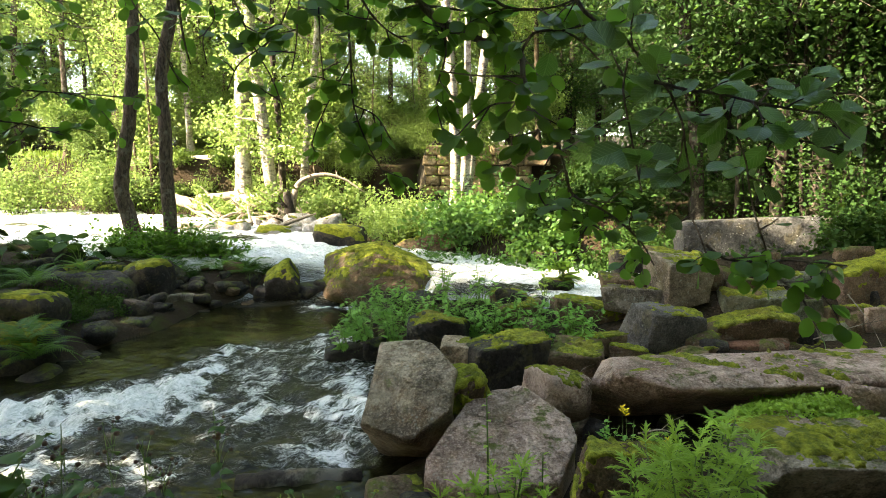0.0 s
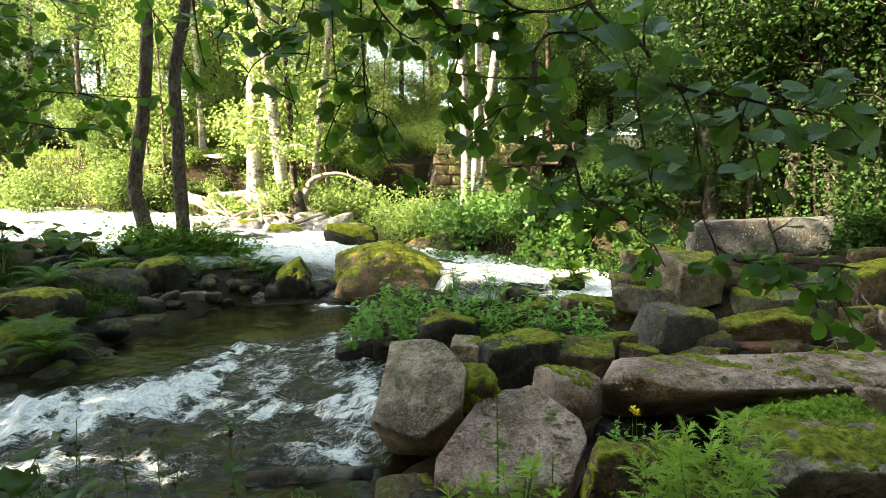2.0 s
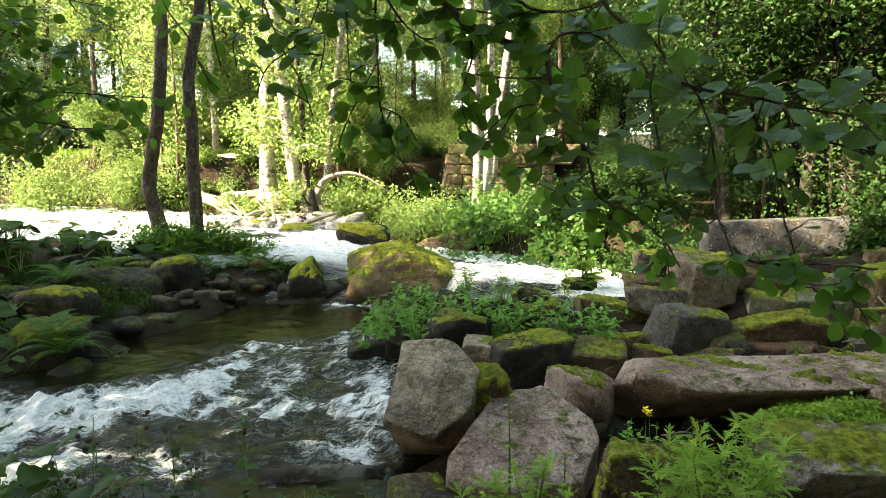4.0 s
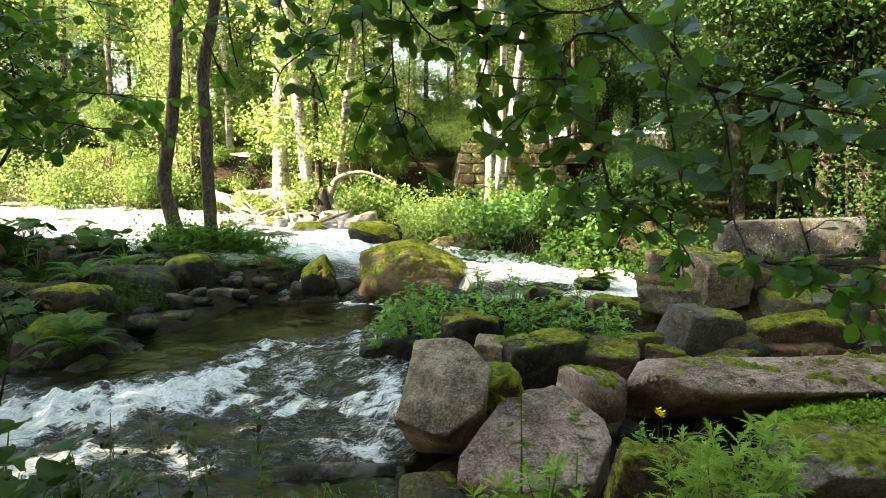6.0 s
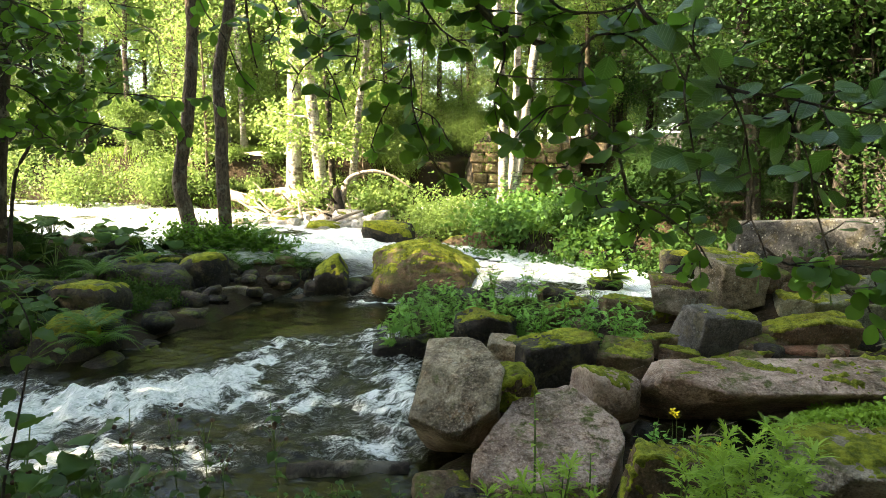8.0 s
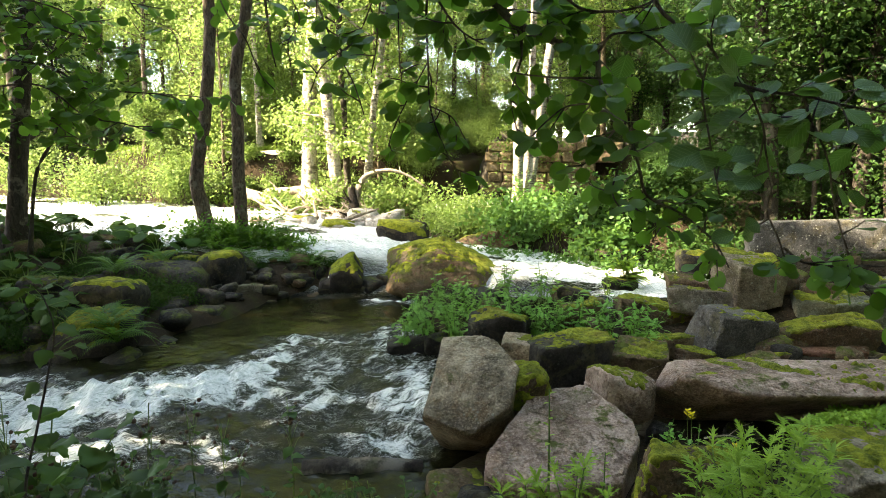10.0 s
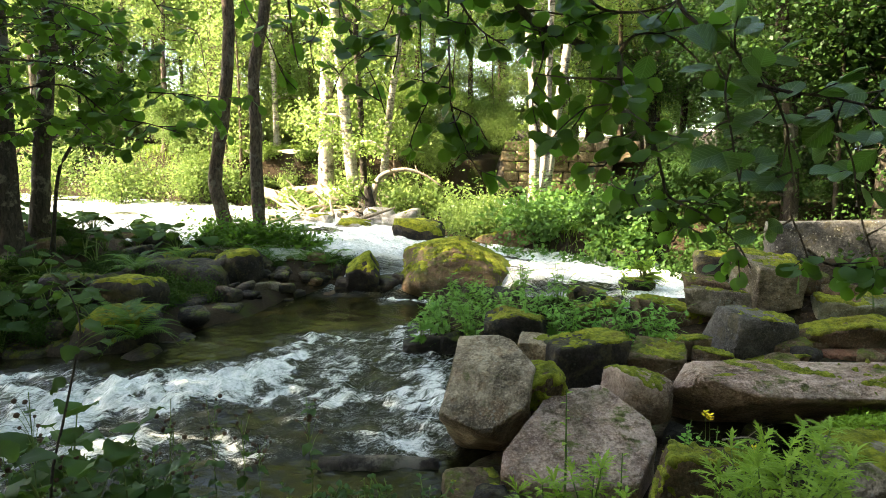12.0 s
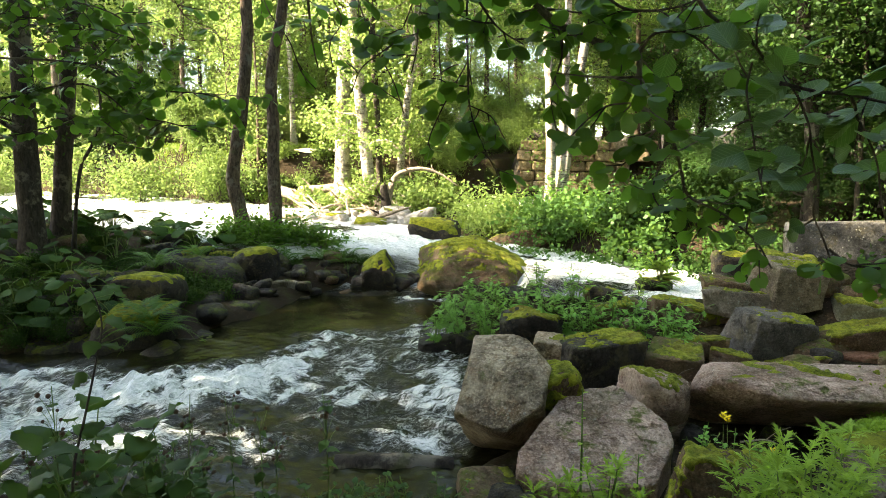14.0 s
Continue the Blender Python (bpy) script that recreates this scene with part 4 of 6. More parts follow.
def tree(name, line, r0, r1, label, bark, leaves, seed, crown_from=4.0, crown_to=12.0, reach=2.4, count=5000, leaf=0.10,
         limbs=18, spread=0.32, group="", category="tree", low=0):
    """A tree whose trunk follows line (points relative to its foot); the crown is clumps of small leaves at the ends of its limbs."""
    rng = np.random.default_rng(seed)
    foot = line[0]
    top = thing(name, *foot, label, category, group)
    pts = [np.array(p, float) - foot for p in line]
    while pts[-1][2] < crown_to - 0.5:
        pts.append(pts[-1] + np.array((rng.normal(0, 0.15), rng.normal(0, 0.15), 2.0)))
    path = curve(pts, 5)
    z = path[:, 2]
    rad = r0 + (r1 - r0) * np.clip(z / z.max(), 0, 1) ** 0.8 + r0 * 0.55 * np.exp(-np.maximum(z, 0) * 4.5)
    wood = [tube(path, rad, 12, 0.05, seed)]
    clumps = []
    for i in range(limbs + low):
        h = rng.uniform(crown_from, crown_to) if i < limbs else rng.uniform(1.6, crown_from)
        k = int(np.argmin(abs(z - h)))
        a = rng.uniform(0, 6.28)
        rise = rng.uniform(-0.05, 0.75)
        long = reach * (0.45 + 0.75 * (1 - (h - crown_from) / max(0.1, crown_to - crown_from)) ** 0.7) * rng.uniform(0.6, 1.15)
        if i >= limbs:
            long = reach * rng.uniform(0.25, 0.5)
        main = limb_line(rng, path[k], (math.cos(a), math.sin(a), rise), long)
        wood.append(tube(main, np.linspace(rad[k] * 0.38, 0.008, len(main)), 5))
        for j in range(1, len(main)):
            clumps.append(main[j])
            for _ in range(2):
                b = rng.normal(size=3) * (1, 1, 0.5)
                b /= np.linalg.norm(b)
                twig = limb_line(rng, main[j], b, long * rng.uniform(0.15, 0.38), n=2)
                wood.append(tube(twig, np.linspace(0.010, 0.003, 3), 4))
                clumps += [twig[1], twig[2]]
    child("trunk", np_mesh(name + "_trunk", *join(wood), bark), top)
    clumps = np.array(clumps)
    pick = clumps[rng.integers(0, len(clumps), count)] + rng.normal(size=(count, 3)) * spread * (1, 1, 0.6)
    v, f = scatter(RHOMB, RHOMB_F, turned(rng, count, 0.45), pick, rng.uniform(0.7, 1.25, count) * leaf)
    tagged(child("crown", np_mesh(name + "_crown", v, f, leaves, False), top), kind="stuff")
    return top


def bush(name, x, y, z, w, h, label, leaves, seed, count=2600, leaf=0.06, category="bush", group=""):
    rng = np.random.default_rng(seed)
    top = thing(name, x, y, z, label, category, group)
    wood, clumps = [], []
    for _ in range(16):
        a, r = rng.uniform(0, 6.28), rng.uniform(0.15, 1)
        tip = np.array((math.cos(a) * r * w / 2, math.sin(a) * r * w / 2, h * rng.uniform(0.55, 1.0) * (1.05 - 0.4 * r)))
        mid = tip * (0.45, 0.45, 0.65)
        stem = curve([(0.1 * tip[0], 0.1 * tip[1], -0.1), mid, tip], 4)
        wood.append(tube(stem, np.linspace(0.016, 0.004, len(stem)), 5))
        clumps += list(stem[3:]) + [tip + rng.normal(size=3) * 0.15 * w for _ in range(3)]
    child("branchwork", np_mesh(name + "_branchwork", *grow(wood, [5] * len(wood)), M_TWIG), top)
    clumps = np.array(clumps)
    clumps[:, 2] = np.maximum(clumps[:, 2], 0.05)
    pick = clumps[rng.integers(0, len(clumps), count)] + rng.normal(size=(count, 3)) * 0.085 * w
    pick[:, 2] = np.maximum(pick[:, 2], -0.05 * h)
    v, f = scatter(RHOMB, RHOMB_F, turned(rng, count, 0.5), pick, rng.uniform(0.6, 1.3, count) * leaf)
    tagged(child("foliage", np_mesh(name + "_foliage", v, f, leaves, False), top), kind="stuff")
    return top


def stand(points, lift=0.0):
    """Sets the foot of a trunk line on the ground."""
    (x, y, _), *rest = points
    return [(x, y, ground_z(x, y) - 0.05 + lift), *rest]


# the pair on the tongue of land between stream and river
tree("alder_tree", stand([(-5.08, 10.80, 0.67), (-5.32, 10.80, 1.39), (-5.37, 10.80, 1.81), (-5.16, 10.80, 2.92), (-5.03, 10.80, 4.18), (-5.02, 10.80, 4.98)]), 0.13, 0.05,
     "slender dark alder with a bent foot, beside the river", M_BARK, L_TREE, 201, 6.5, 12, 2.1, 7000, 0.11, 24)
tree("alder_tree", stand([(-4.62, 11.00, 0.75), (-4.69, 11.00, 1.62), (-4.68, 11.00, 2.66), (-4.69, 11.00, 3.59), (-4.47, 11.00, 4.59), (-4.42, 11.00, 5.12)]), 0.125, 0.05,
     "straight alder with sunlit bark, beside the river", M_BARK, L_TREE, 202, 6.5, 12.5, 2.1, 7000, 0.11, 24)
# pale birches on the far bank
tree("birch_tree", stand([(-4.62, 18.00, 1.46), (-4.92, 18.00, 2.93), (-5.11, 18.00, 4.75), (-5.24, 18.00, 6.24)]), 0.20, 0.07, "white sunlit birch leaning over the rapids", M_BIRCH, L_TREE, 203, 5.5, 15, 2.8, 9000, 0.12, 26, low=7)
tree("birch_tree", stand([(-6.15, 20.00, 2.35), (-6.12, 20.00, 4.06), (-5.98, 20.00, 6.05), (-5.87, 20.00, 7.36)]), 0.26, 0.10, "thick pale birch in full sun", M_BIRCH, L_TREE, 204, 5.5, 16, 2.8, 9000, 0.12, 26, low=6)
tree("birch_tree", stand([(-4.20, 19.00, 2.01), (-3.91, 19.00, 3.47), (-3.70, 19.00, 4.91), (-3.57, 19.00, 6.48)]), 0.13, 0.05, "thin white birch leaning aside", M_BIRCH, L_TREE, 205, 5.0, 13, 2.2, 6000, 0.12, 22, low=5)
tree("alder_tree", stand([(-4.5, 18.40, 1.4), (-4.62, 18.40, 3.3), (-4.75, 18.40, 5.9)]), 0.11, 0.05, "dark slender stem beside the pale birch", M_BARKD, L_TREE, 214, 5.5, 13, 2.2, 5000, 0.12, 18, low=3)
tree("birch_tree", stand([(0.28, 15.00, 0.90), (0.29, 15.00, 2.01), (0.23, 15.00, 3.55), (0.10, 15.00, 5.05), (0.07, 15.00, 6.15)]), 0.13, 0.06, "pale twin-stemmed tree rising from bushes", M_BIRCH, L_TREE, 206, 7.5, 15, 3.0, 9000, 0.12)
tree("birch_tree", stand([(0.38, 15.30, 0.84), (0.51, 15.30, 2.01), (0.56, 15.30, 3.32), (0.57, 15.30, 4.86), (0.59, 15.30, 6.23)]), 0.10, 0.04, "thin pale stem between two thicker ones", M_BIRCH, L_TREE, 213, 7, 13, 2.0, 3000, 0.10)
tree("birch_tree", stand([(0.48, 15.10, 0.89), (0.66, 15.10, 2.27), (0.81, 15.10, 3.56), (1.00, 15.10, 5.07), (1.12, 15.10, 6.18)]), 0.12, 0.05, "pale slender tree leaning outward over bushes", M_BIRCH, L_TREE, 207, 7.5, 15, 3.4, 12000, 0.12)
# trees of the right wood, its shade put into their leaf and bark colours
tree("oak_tree", stand([(5.23, 13.00, 0.88), (5.06, 13.00, 2.47), (4.82, 13.00, 4.00), (4.70, 13.00, 5.29)]), 0.14, 0.08, "dark rough-barked tree at the edge of the wood", M_BARKD, L_WOOD, 208, 4.6, 12.5, 4.4, 28000, 0.10, 30, low=9)
tree("oak_tree", stand([(5.42, 14.00, 0.9), (5.46, 14.00, 3.0), (5.52, 14.00, 5.9)]), 0.10, 0.06, "dark thinner tree close beside a thicker one", M_BARKD, L_WOOD, 215, 4.6, 12, 3.6, 18000, 0.10, 24, low=8)
tree("oak_tree", stand([(6.48, 12.50, 0.98), (6.51, 12.50, 2.56), (6.54, 12.50, 3.93), (6.57, 12.50, 5.37)]), 0.15, 0.08, "tall dark-barked tree behind a stone slab", M_BARKD, L_WOOD, 209, 4.6, 12.5, 4.4, 26000, 0.105, 30)
# trees on the left bank, deep shade put into leaf and bark colours
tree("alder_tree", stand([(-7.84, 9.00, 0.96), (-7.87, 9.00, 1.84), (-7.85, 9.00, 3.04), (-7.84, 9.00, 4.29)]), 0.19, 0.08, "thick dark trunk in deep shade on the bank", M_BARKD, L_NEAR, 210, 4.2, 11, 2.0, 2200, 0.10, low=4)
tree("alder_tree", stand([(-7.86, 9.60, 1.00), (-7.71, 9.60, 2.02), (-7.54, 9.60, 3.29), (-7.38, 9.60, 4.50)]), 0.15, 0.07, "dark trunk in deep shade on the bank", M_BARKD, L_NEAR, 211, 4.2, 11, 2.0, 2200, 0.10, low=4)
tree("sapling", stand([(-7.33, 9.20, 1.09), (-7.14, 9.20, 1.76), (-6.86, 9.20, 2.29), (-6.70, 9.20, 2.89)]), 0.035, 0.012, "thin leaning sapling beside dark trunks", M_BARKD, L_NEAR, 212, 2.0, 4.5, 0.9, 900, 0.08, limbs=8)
# unseen trees left of and behind the view, added to shade stream and stones
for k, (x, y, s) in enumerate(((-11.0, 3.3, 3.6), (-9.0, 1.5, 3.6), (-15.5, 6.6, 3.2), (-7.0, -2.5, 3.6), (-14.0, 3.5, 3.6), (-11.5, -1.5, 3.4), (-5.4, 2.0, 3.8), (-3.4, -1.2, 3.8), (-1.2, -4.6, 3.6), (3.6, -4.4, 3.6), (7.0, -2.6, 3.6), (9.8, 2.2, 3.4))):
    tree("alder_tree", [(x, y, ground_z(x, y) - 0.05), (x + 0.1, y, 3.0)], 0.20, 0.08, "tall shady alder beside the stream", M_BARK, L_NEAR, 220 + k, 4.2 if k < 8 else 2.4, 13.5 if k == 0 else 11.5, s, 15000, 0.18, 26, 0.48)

# the wood behind: a few kinds, repeated
kinds = [tree("wood_tree", [(0, 0, 0), (0.05, 0, 2), (0.1, 0.1, 5)], 0.15, 0.06, "leafy tree of the wood in dappled sun", M_BARK, L_TREE, 240 + k, lo, hi, re, 21000, 0.115, 26, 0.40, "trees of the wood", low=8)
         for k, (lo, hi, re) in enumerate(((2.2, 12, 2.6), (3.0, 14, 3.0), (1.6, 10, 2.4)))]
# dim kinds: leaf green darkened to hold the shade of the wood
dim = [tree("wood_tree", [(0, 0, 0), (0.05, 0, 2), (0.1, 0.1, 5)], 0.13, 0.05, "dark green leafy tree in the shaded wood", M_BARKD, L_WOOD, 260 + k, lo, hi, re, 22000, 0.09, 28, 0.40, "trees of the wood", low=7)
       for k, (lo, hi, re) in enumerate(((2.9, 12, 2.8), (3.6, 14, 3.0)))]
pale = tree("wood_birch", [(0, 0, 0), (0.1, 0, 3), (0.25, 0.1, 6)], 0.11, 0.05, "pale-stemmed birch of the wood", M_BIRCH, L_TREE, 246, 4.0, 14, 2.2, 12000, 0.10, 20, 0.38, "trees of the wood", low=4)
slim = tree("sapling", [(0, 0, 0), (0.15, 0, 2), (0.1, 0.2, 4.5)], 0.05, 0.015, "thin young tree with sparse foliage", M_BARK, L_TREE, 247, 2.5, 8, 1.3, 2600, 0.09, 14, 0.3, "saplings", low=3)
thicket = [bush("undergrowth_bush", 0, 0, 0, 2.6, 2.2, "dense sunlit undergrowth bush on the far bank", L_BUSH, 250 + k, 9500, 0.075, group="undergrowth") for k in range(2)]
shady = bush("undergrowth_bush", 0, 0, 0, 2.4, 2.0, "dense undergrowth of the shaded wood, shade put into its leaf green", L_WOOD, 258, 9500, 0.07, group="undergrowth")
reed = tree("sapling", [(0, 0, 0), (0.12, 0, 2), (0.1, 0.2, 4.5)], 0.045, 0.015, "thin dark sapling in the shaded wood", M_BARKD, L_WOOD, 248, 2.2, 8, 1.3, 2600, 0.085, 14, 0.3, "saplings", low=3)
rng = random.Random(5)
spots = []
for k in range(2600):
    y = rng.uniform(22.5, 62)
    x = rng.uniform(-1.15 * y - 4, 0.95 * y + 4)
    if x < 0.10 * y and y > 50:
        continue
    if len(spots) < 168 and all((x - a) ** 2 + (y - b) ** 2 > (1.7 + 0.03 * y) ** 2 for a, b in spots):
        spots.append((x, y))
for k in range(600):  # the right wood comes nearer
    y = rng.uniform(11.5, 24)
    x = rng.uniform(max(6.5, 0.38 * y), 0.9 * y + 5)
    if len(spots) < 225 and all((x - a) ** 2 + (y - b) ** 2 > 1.9 ** 2 for a, b in spots):
        spots.append((x, y))
for k in range(500):  # unseen trees closing it round behind, added to block low sky light
    x, y = rng.uniform(-26, 26), rng.uniform(-24, 9)
    if len(spots) < 285 and x * x + y * y > 58 and (y < -2.5 or x > 7.5 or x < -16) and all((x - a) ** 2 + (y - b) ** 2 > 2.3 ** 2 for a, b in spots):
        spots.append((x, y))
spots += [(4.6, 29.0), (6.2, 31.5), (3.2, 32.5), (0.8, 31.0)]
used = set()
for k, (x, y) in enumerate(spots):
    if -9.8 < x < -6.0 and y < 25.5:
        continue
    # towards the right the trees take the shaded leaf copy
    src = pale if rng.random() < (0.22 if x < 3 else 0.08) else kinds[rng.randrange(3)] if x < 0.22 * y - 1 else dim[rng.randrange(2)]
    s = rng.uniform(0.8, 1.15) * (1 + max(0, y - 28) * (0.018 if x > 0.1 * y else 0.004))
    m = pose(x, y, ground_z(x, y) - 0.1, rng.uniform(-3, 3), rng.uniform(-3, 3), rng.uniform(0, 360)) @ Matrix.Scale(s, 4)
    if src.name not in used:
        used.add(src.name)
        src.matrix_basis = m
    else:
        copy_thing(src, m)
for k in range(46):
    y = rng.uniform(19.9, 34) if k < 34 else rng.uniform(11.5, 20)
    x = rng.uniform(-1.0 * y, 0.8 * y) if k < 34 else rng.uniform(0.4 * y, 0.8 * y)
    if -1.2 < x < 4 and y < 23:
        continue
    m = pose(x, y, ground_z(x, y) - 0.1, rng.uniform(-7, 7), rng.uniform(-7, 7), rng.uniform(0, 360)) @ Matrix.Scale(rng.uniform(0.8, 1.4), 4)
    src = slim if x < 2 else reed
    if src.name not in used:
        used.add(src.name)
        src.matrix_basis = m
    else:
        copy_thing(src, m)
stems = [tree("slender_tree", [(0, 0, 0), (b, 0, 2.2), (b * 0.4, 0.1, 4.5)], r, r * 0.45, "bare slender stem in the shaded wood", M_BARKD, L_WOOD, 280 + k, 4.2, 10, 1.8, 5000, 0.09, 16, 0.34, "bare stems of the wood", low=2)
         for k, (b, r) in enumerate(((0.12, 0.035), (-0.10, 0.055), (0.2, 0.025)))]
for k in range(54):
    y = rng.uniform(11.8, 24)
    x = y * rng.uniform(0.36, 0.78)
    m = pose(x, y, ground_z(x, y) - 0.1, rng.uniform(-4, 4), rng.uniform(-5, 5), rng.uniform(0, 360)) @ Matrix.Scale(rng.uniform(0.85, 1.25), 4)
    if k < 3:
        stems[k].matrix_basis = m
    else:
        copy_thing(stems[k % 3], m)
bushes = []
for k in range(900):
    far = rng.random() < 0.72
    y = rng.uniform(20.3, 30) if far else rng.uniform(10.5, 22)
    x = rng.uniform(-1.1 * y - 3, 0.8 * y + 3) if far else rng.uniform(max(5.0, 0.45 * y), 0.85 * y + 4)
    road = far and -10.6 < x < -5.0 and y < 25.0
    arch = far and -1.6 < x < 4.5 and y < 26
    if len(bushes) < 122 and not road and not arch and (x < 4 or y > 15.5 or rng.random() < 0.3) and all((x - a) ** 2 + (y - b) ** 2 > 1.15 ** 2 for a, b in bushes):
        bushes.append((x, y))
# unseen bushes behind, added to keep low sky light off rock fronts
for k in range(96):
    a, r = rng.uniform(3.0, 6.5), rng.uniform(5.5, 12)
    bushes.append((r * math.cos(a) * 1.3, r * math.sin(a) - 1))
bushes += [(-9.5, 26.2), (-8.0, 26.6), (-6.6, 26.0), (-5.2, 26.4), (-3.8, 26.0), (-7.3, 28.4), (-4.6, 28.6), (-9.2, 28.8), (-12, 26.4), (-10.8, 28.0), (-2.4, 25.4), (-0.6, 25.8), (0.9, 25.6), (2.4, 25.8), (4.0, 25.5), (0.2, 27.4), (2.2, 27.6), (-1.6, 27.2), (5.4, 24.6), (4.2, 14.8), (5.4, 16.8), (3.9, 17.0), (4.8, 18.5), (6.8, 17.5), (7.0, 15.2), (8.2, 16.4), (9.4, 15.0), (6.2, 15.4), (8.8, 18.2), (10.4, 17.0), (7.6, 19.0), (9.8, 20.0), (11.4, 19.2), (8.0, 13.6), (9.2, 12.6), (6.2, 17.2), (7.2, 17.8), (8.0, 17.4), (9.0, 17.2), (9.9, 18.2), (10.8, 18.6), (7.0, 20.2), (8.4, 20.6), (10.2, 21.0), (11.8, 20.8), (12.4, 19.4), (6.0, 19.4)]
for k, (x, y) in enumerate(bushes):
    # bushes right of x = 3 take the shaded leaf copy
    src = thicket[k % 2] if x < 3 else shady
    s = rng.uniform(0.55, 1.15)
    m = pose(x, y, ground_z(x, y) - 0.1, 0, 0, rng.uniform(0, 360)) @ Matrix.Scale(s, 4)
    if src.name not in used:
        used.add(src.name)
        src.matrix_basis = m
    else:
        copy_thing(src, m)

# bushes on the island in the river; right end shaded by darker leaf colour
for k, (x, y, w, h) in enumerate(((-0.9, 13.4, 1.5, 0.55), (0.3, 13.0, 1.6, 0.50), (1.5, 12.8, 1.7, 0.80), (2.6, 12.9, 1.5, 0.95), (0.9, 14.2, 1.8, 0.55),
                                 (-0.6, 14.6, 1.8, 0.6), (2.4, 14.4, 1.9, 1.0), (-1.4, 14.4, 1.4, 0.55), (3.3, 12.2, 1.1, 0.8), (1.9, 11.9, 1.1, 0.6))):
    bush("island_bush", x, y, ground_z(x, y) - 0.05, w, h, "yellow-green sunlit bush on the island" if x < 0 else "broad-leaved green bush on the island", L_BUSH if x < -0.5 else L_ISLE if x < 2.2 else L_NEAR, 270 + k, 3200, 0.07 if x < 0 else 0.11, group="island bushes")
# low shrubs hanging over the island's edge, darker leaf colour for shade rightward
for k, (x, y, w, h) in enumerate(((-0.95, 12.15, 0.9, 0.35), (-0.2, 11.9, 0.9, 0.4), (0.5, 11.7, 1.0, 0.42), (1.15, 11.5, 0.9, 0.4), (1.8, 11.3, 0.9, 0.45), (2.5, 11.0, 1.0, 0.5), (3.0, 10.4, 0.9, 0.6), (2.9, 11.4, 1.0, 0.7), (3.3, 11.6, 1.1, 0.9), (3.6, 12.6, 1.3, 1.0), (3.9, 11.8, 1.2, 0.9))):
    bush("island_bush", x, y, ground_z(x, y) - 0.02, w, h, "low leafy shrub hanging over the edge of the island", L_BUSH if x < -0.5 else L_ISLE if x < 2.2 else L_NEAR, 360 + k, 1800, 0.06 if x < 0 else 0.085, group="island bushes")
# shade of the wood floor is put into these dark leaves
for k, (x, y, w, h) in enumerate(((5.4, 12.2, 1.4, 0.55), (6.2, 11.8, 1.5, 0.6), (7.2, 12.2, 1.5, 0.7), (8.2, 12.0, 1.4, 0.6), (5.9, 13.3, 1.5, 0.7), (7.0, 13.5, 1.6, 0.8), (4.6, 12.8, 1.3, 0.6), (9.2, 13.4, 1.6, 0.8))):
    bush("wood_floor_herb", x, y, ground_z(x, y) - 0.05, w, h, "herbs on the floor of the wood, leaf green darkened for shade", L_NEAR, 390 + k, 2000, 0.075, "herb", "herbs of the wood floor")
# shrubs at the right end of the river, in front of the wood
# their dark leaf green stands in for the shade of the wood
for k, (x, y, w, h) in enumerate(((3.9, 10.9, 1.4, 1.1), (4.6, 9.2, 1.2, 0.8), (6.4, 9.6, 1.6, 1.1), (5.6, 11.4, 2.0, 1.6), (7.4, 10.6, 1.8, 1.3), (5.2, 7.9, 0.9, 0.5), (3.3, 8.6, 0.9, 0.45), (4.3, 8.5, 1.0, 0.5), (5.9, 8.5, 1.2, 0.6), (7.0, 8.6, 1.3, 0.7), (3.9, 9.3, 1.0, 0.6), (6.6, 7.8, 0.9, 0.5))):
    bush("bank_bush", x, y, ground_z(x, y) - 0.05, w, h, "shrub before the wood, shade put into its leaf green", L_NEAR, 290 + k, 2000, 0.075, group="bank shrubs")
# bushes overhanging the far left bank
for k, (x, y, w, h) in enumerate(((-13, 19.6, 3.0, 2.2), (-10.2, 19.9, 2.6, 2.0), (-16, 20.2, 3.2, 2.6), (-19.5, 20.6, 3.4, 2.6), (-4.6, 17.6, 1.6, 1.3), (-3.6, 18.9, 1.8, 1.5), (-5.0, 18.9, 1.3, 0.8))):
    bush("bank_bush", x, y, ground_z(x, y) - 0.05, w, h, "sunlit yellow-green bush hanging over the river bank", L_BUSH, 300 + k, 3800, 0.10, group="sunlit bank bushes")


# ---- old stone abutment, path and driftwood on the far bank ----
abut = thing("stone_abutment", 1.2, 23.0, 1.0, "old abutment of squared stones in patchy sun", "wall")
core = stone_shape(3.9, 1.3, 2.2, 400, 40, 3, 0.004, chips=0)
child("core", np_mesh("abutment_core", core[0] + np.array((0.05, 0.75, 0.75)), core[1], M_DARK), abut)
blocks = [np_mesh("squared_stone", *stone_shape(1, 0.45, 1, 410 + k, 90, 4, 0.012, chips=0, skew=0.03)[:2], M_WALL) for k in range(4)]
rng = random.Random(9)
z = 0.1
for row in range(5):
    h = rng.uniform(0.30, 0.42)
    x = -1.85 + rng.uniform(-0.1, 0.1)
    while x < 1.9:
        w = rng.uniform(0.45, 1.1)
        child("squared_stone", blocks[rng.randrange(4)], abut, m=pose(x + w / 2, rng.uniform(-0.03, 0.03), z + h / 2) @ Matrix.Diagonal((w * 0.97, 1, h * 0.96, 1)))
        x += w
    z += h

path_strip = sheet(np.linspace(-10.6, -4.2, 60), np.linspace(21.75, 23.3, 10), lambda x, y: land(x, y) + 0.04 + 0.02 * flat_noise(x, y, 3.0))
tagged(new("path", np_mesh("path", *path_strip, M_PATH)), "pale gravel path in full sun on the far bank", "path", kind="structure")


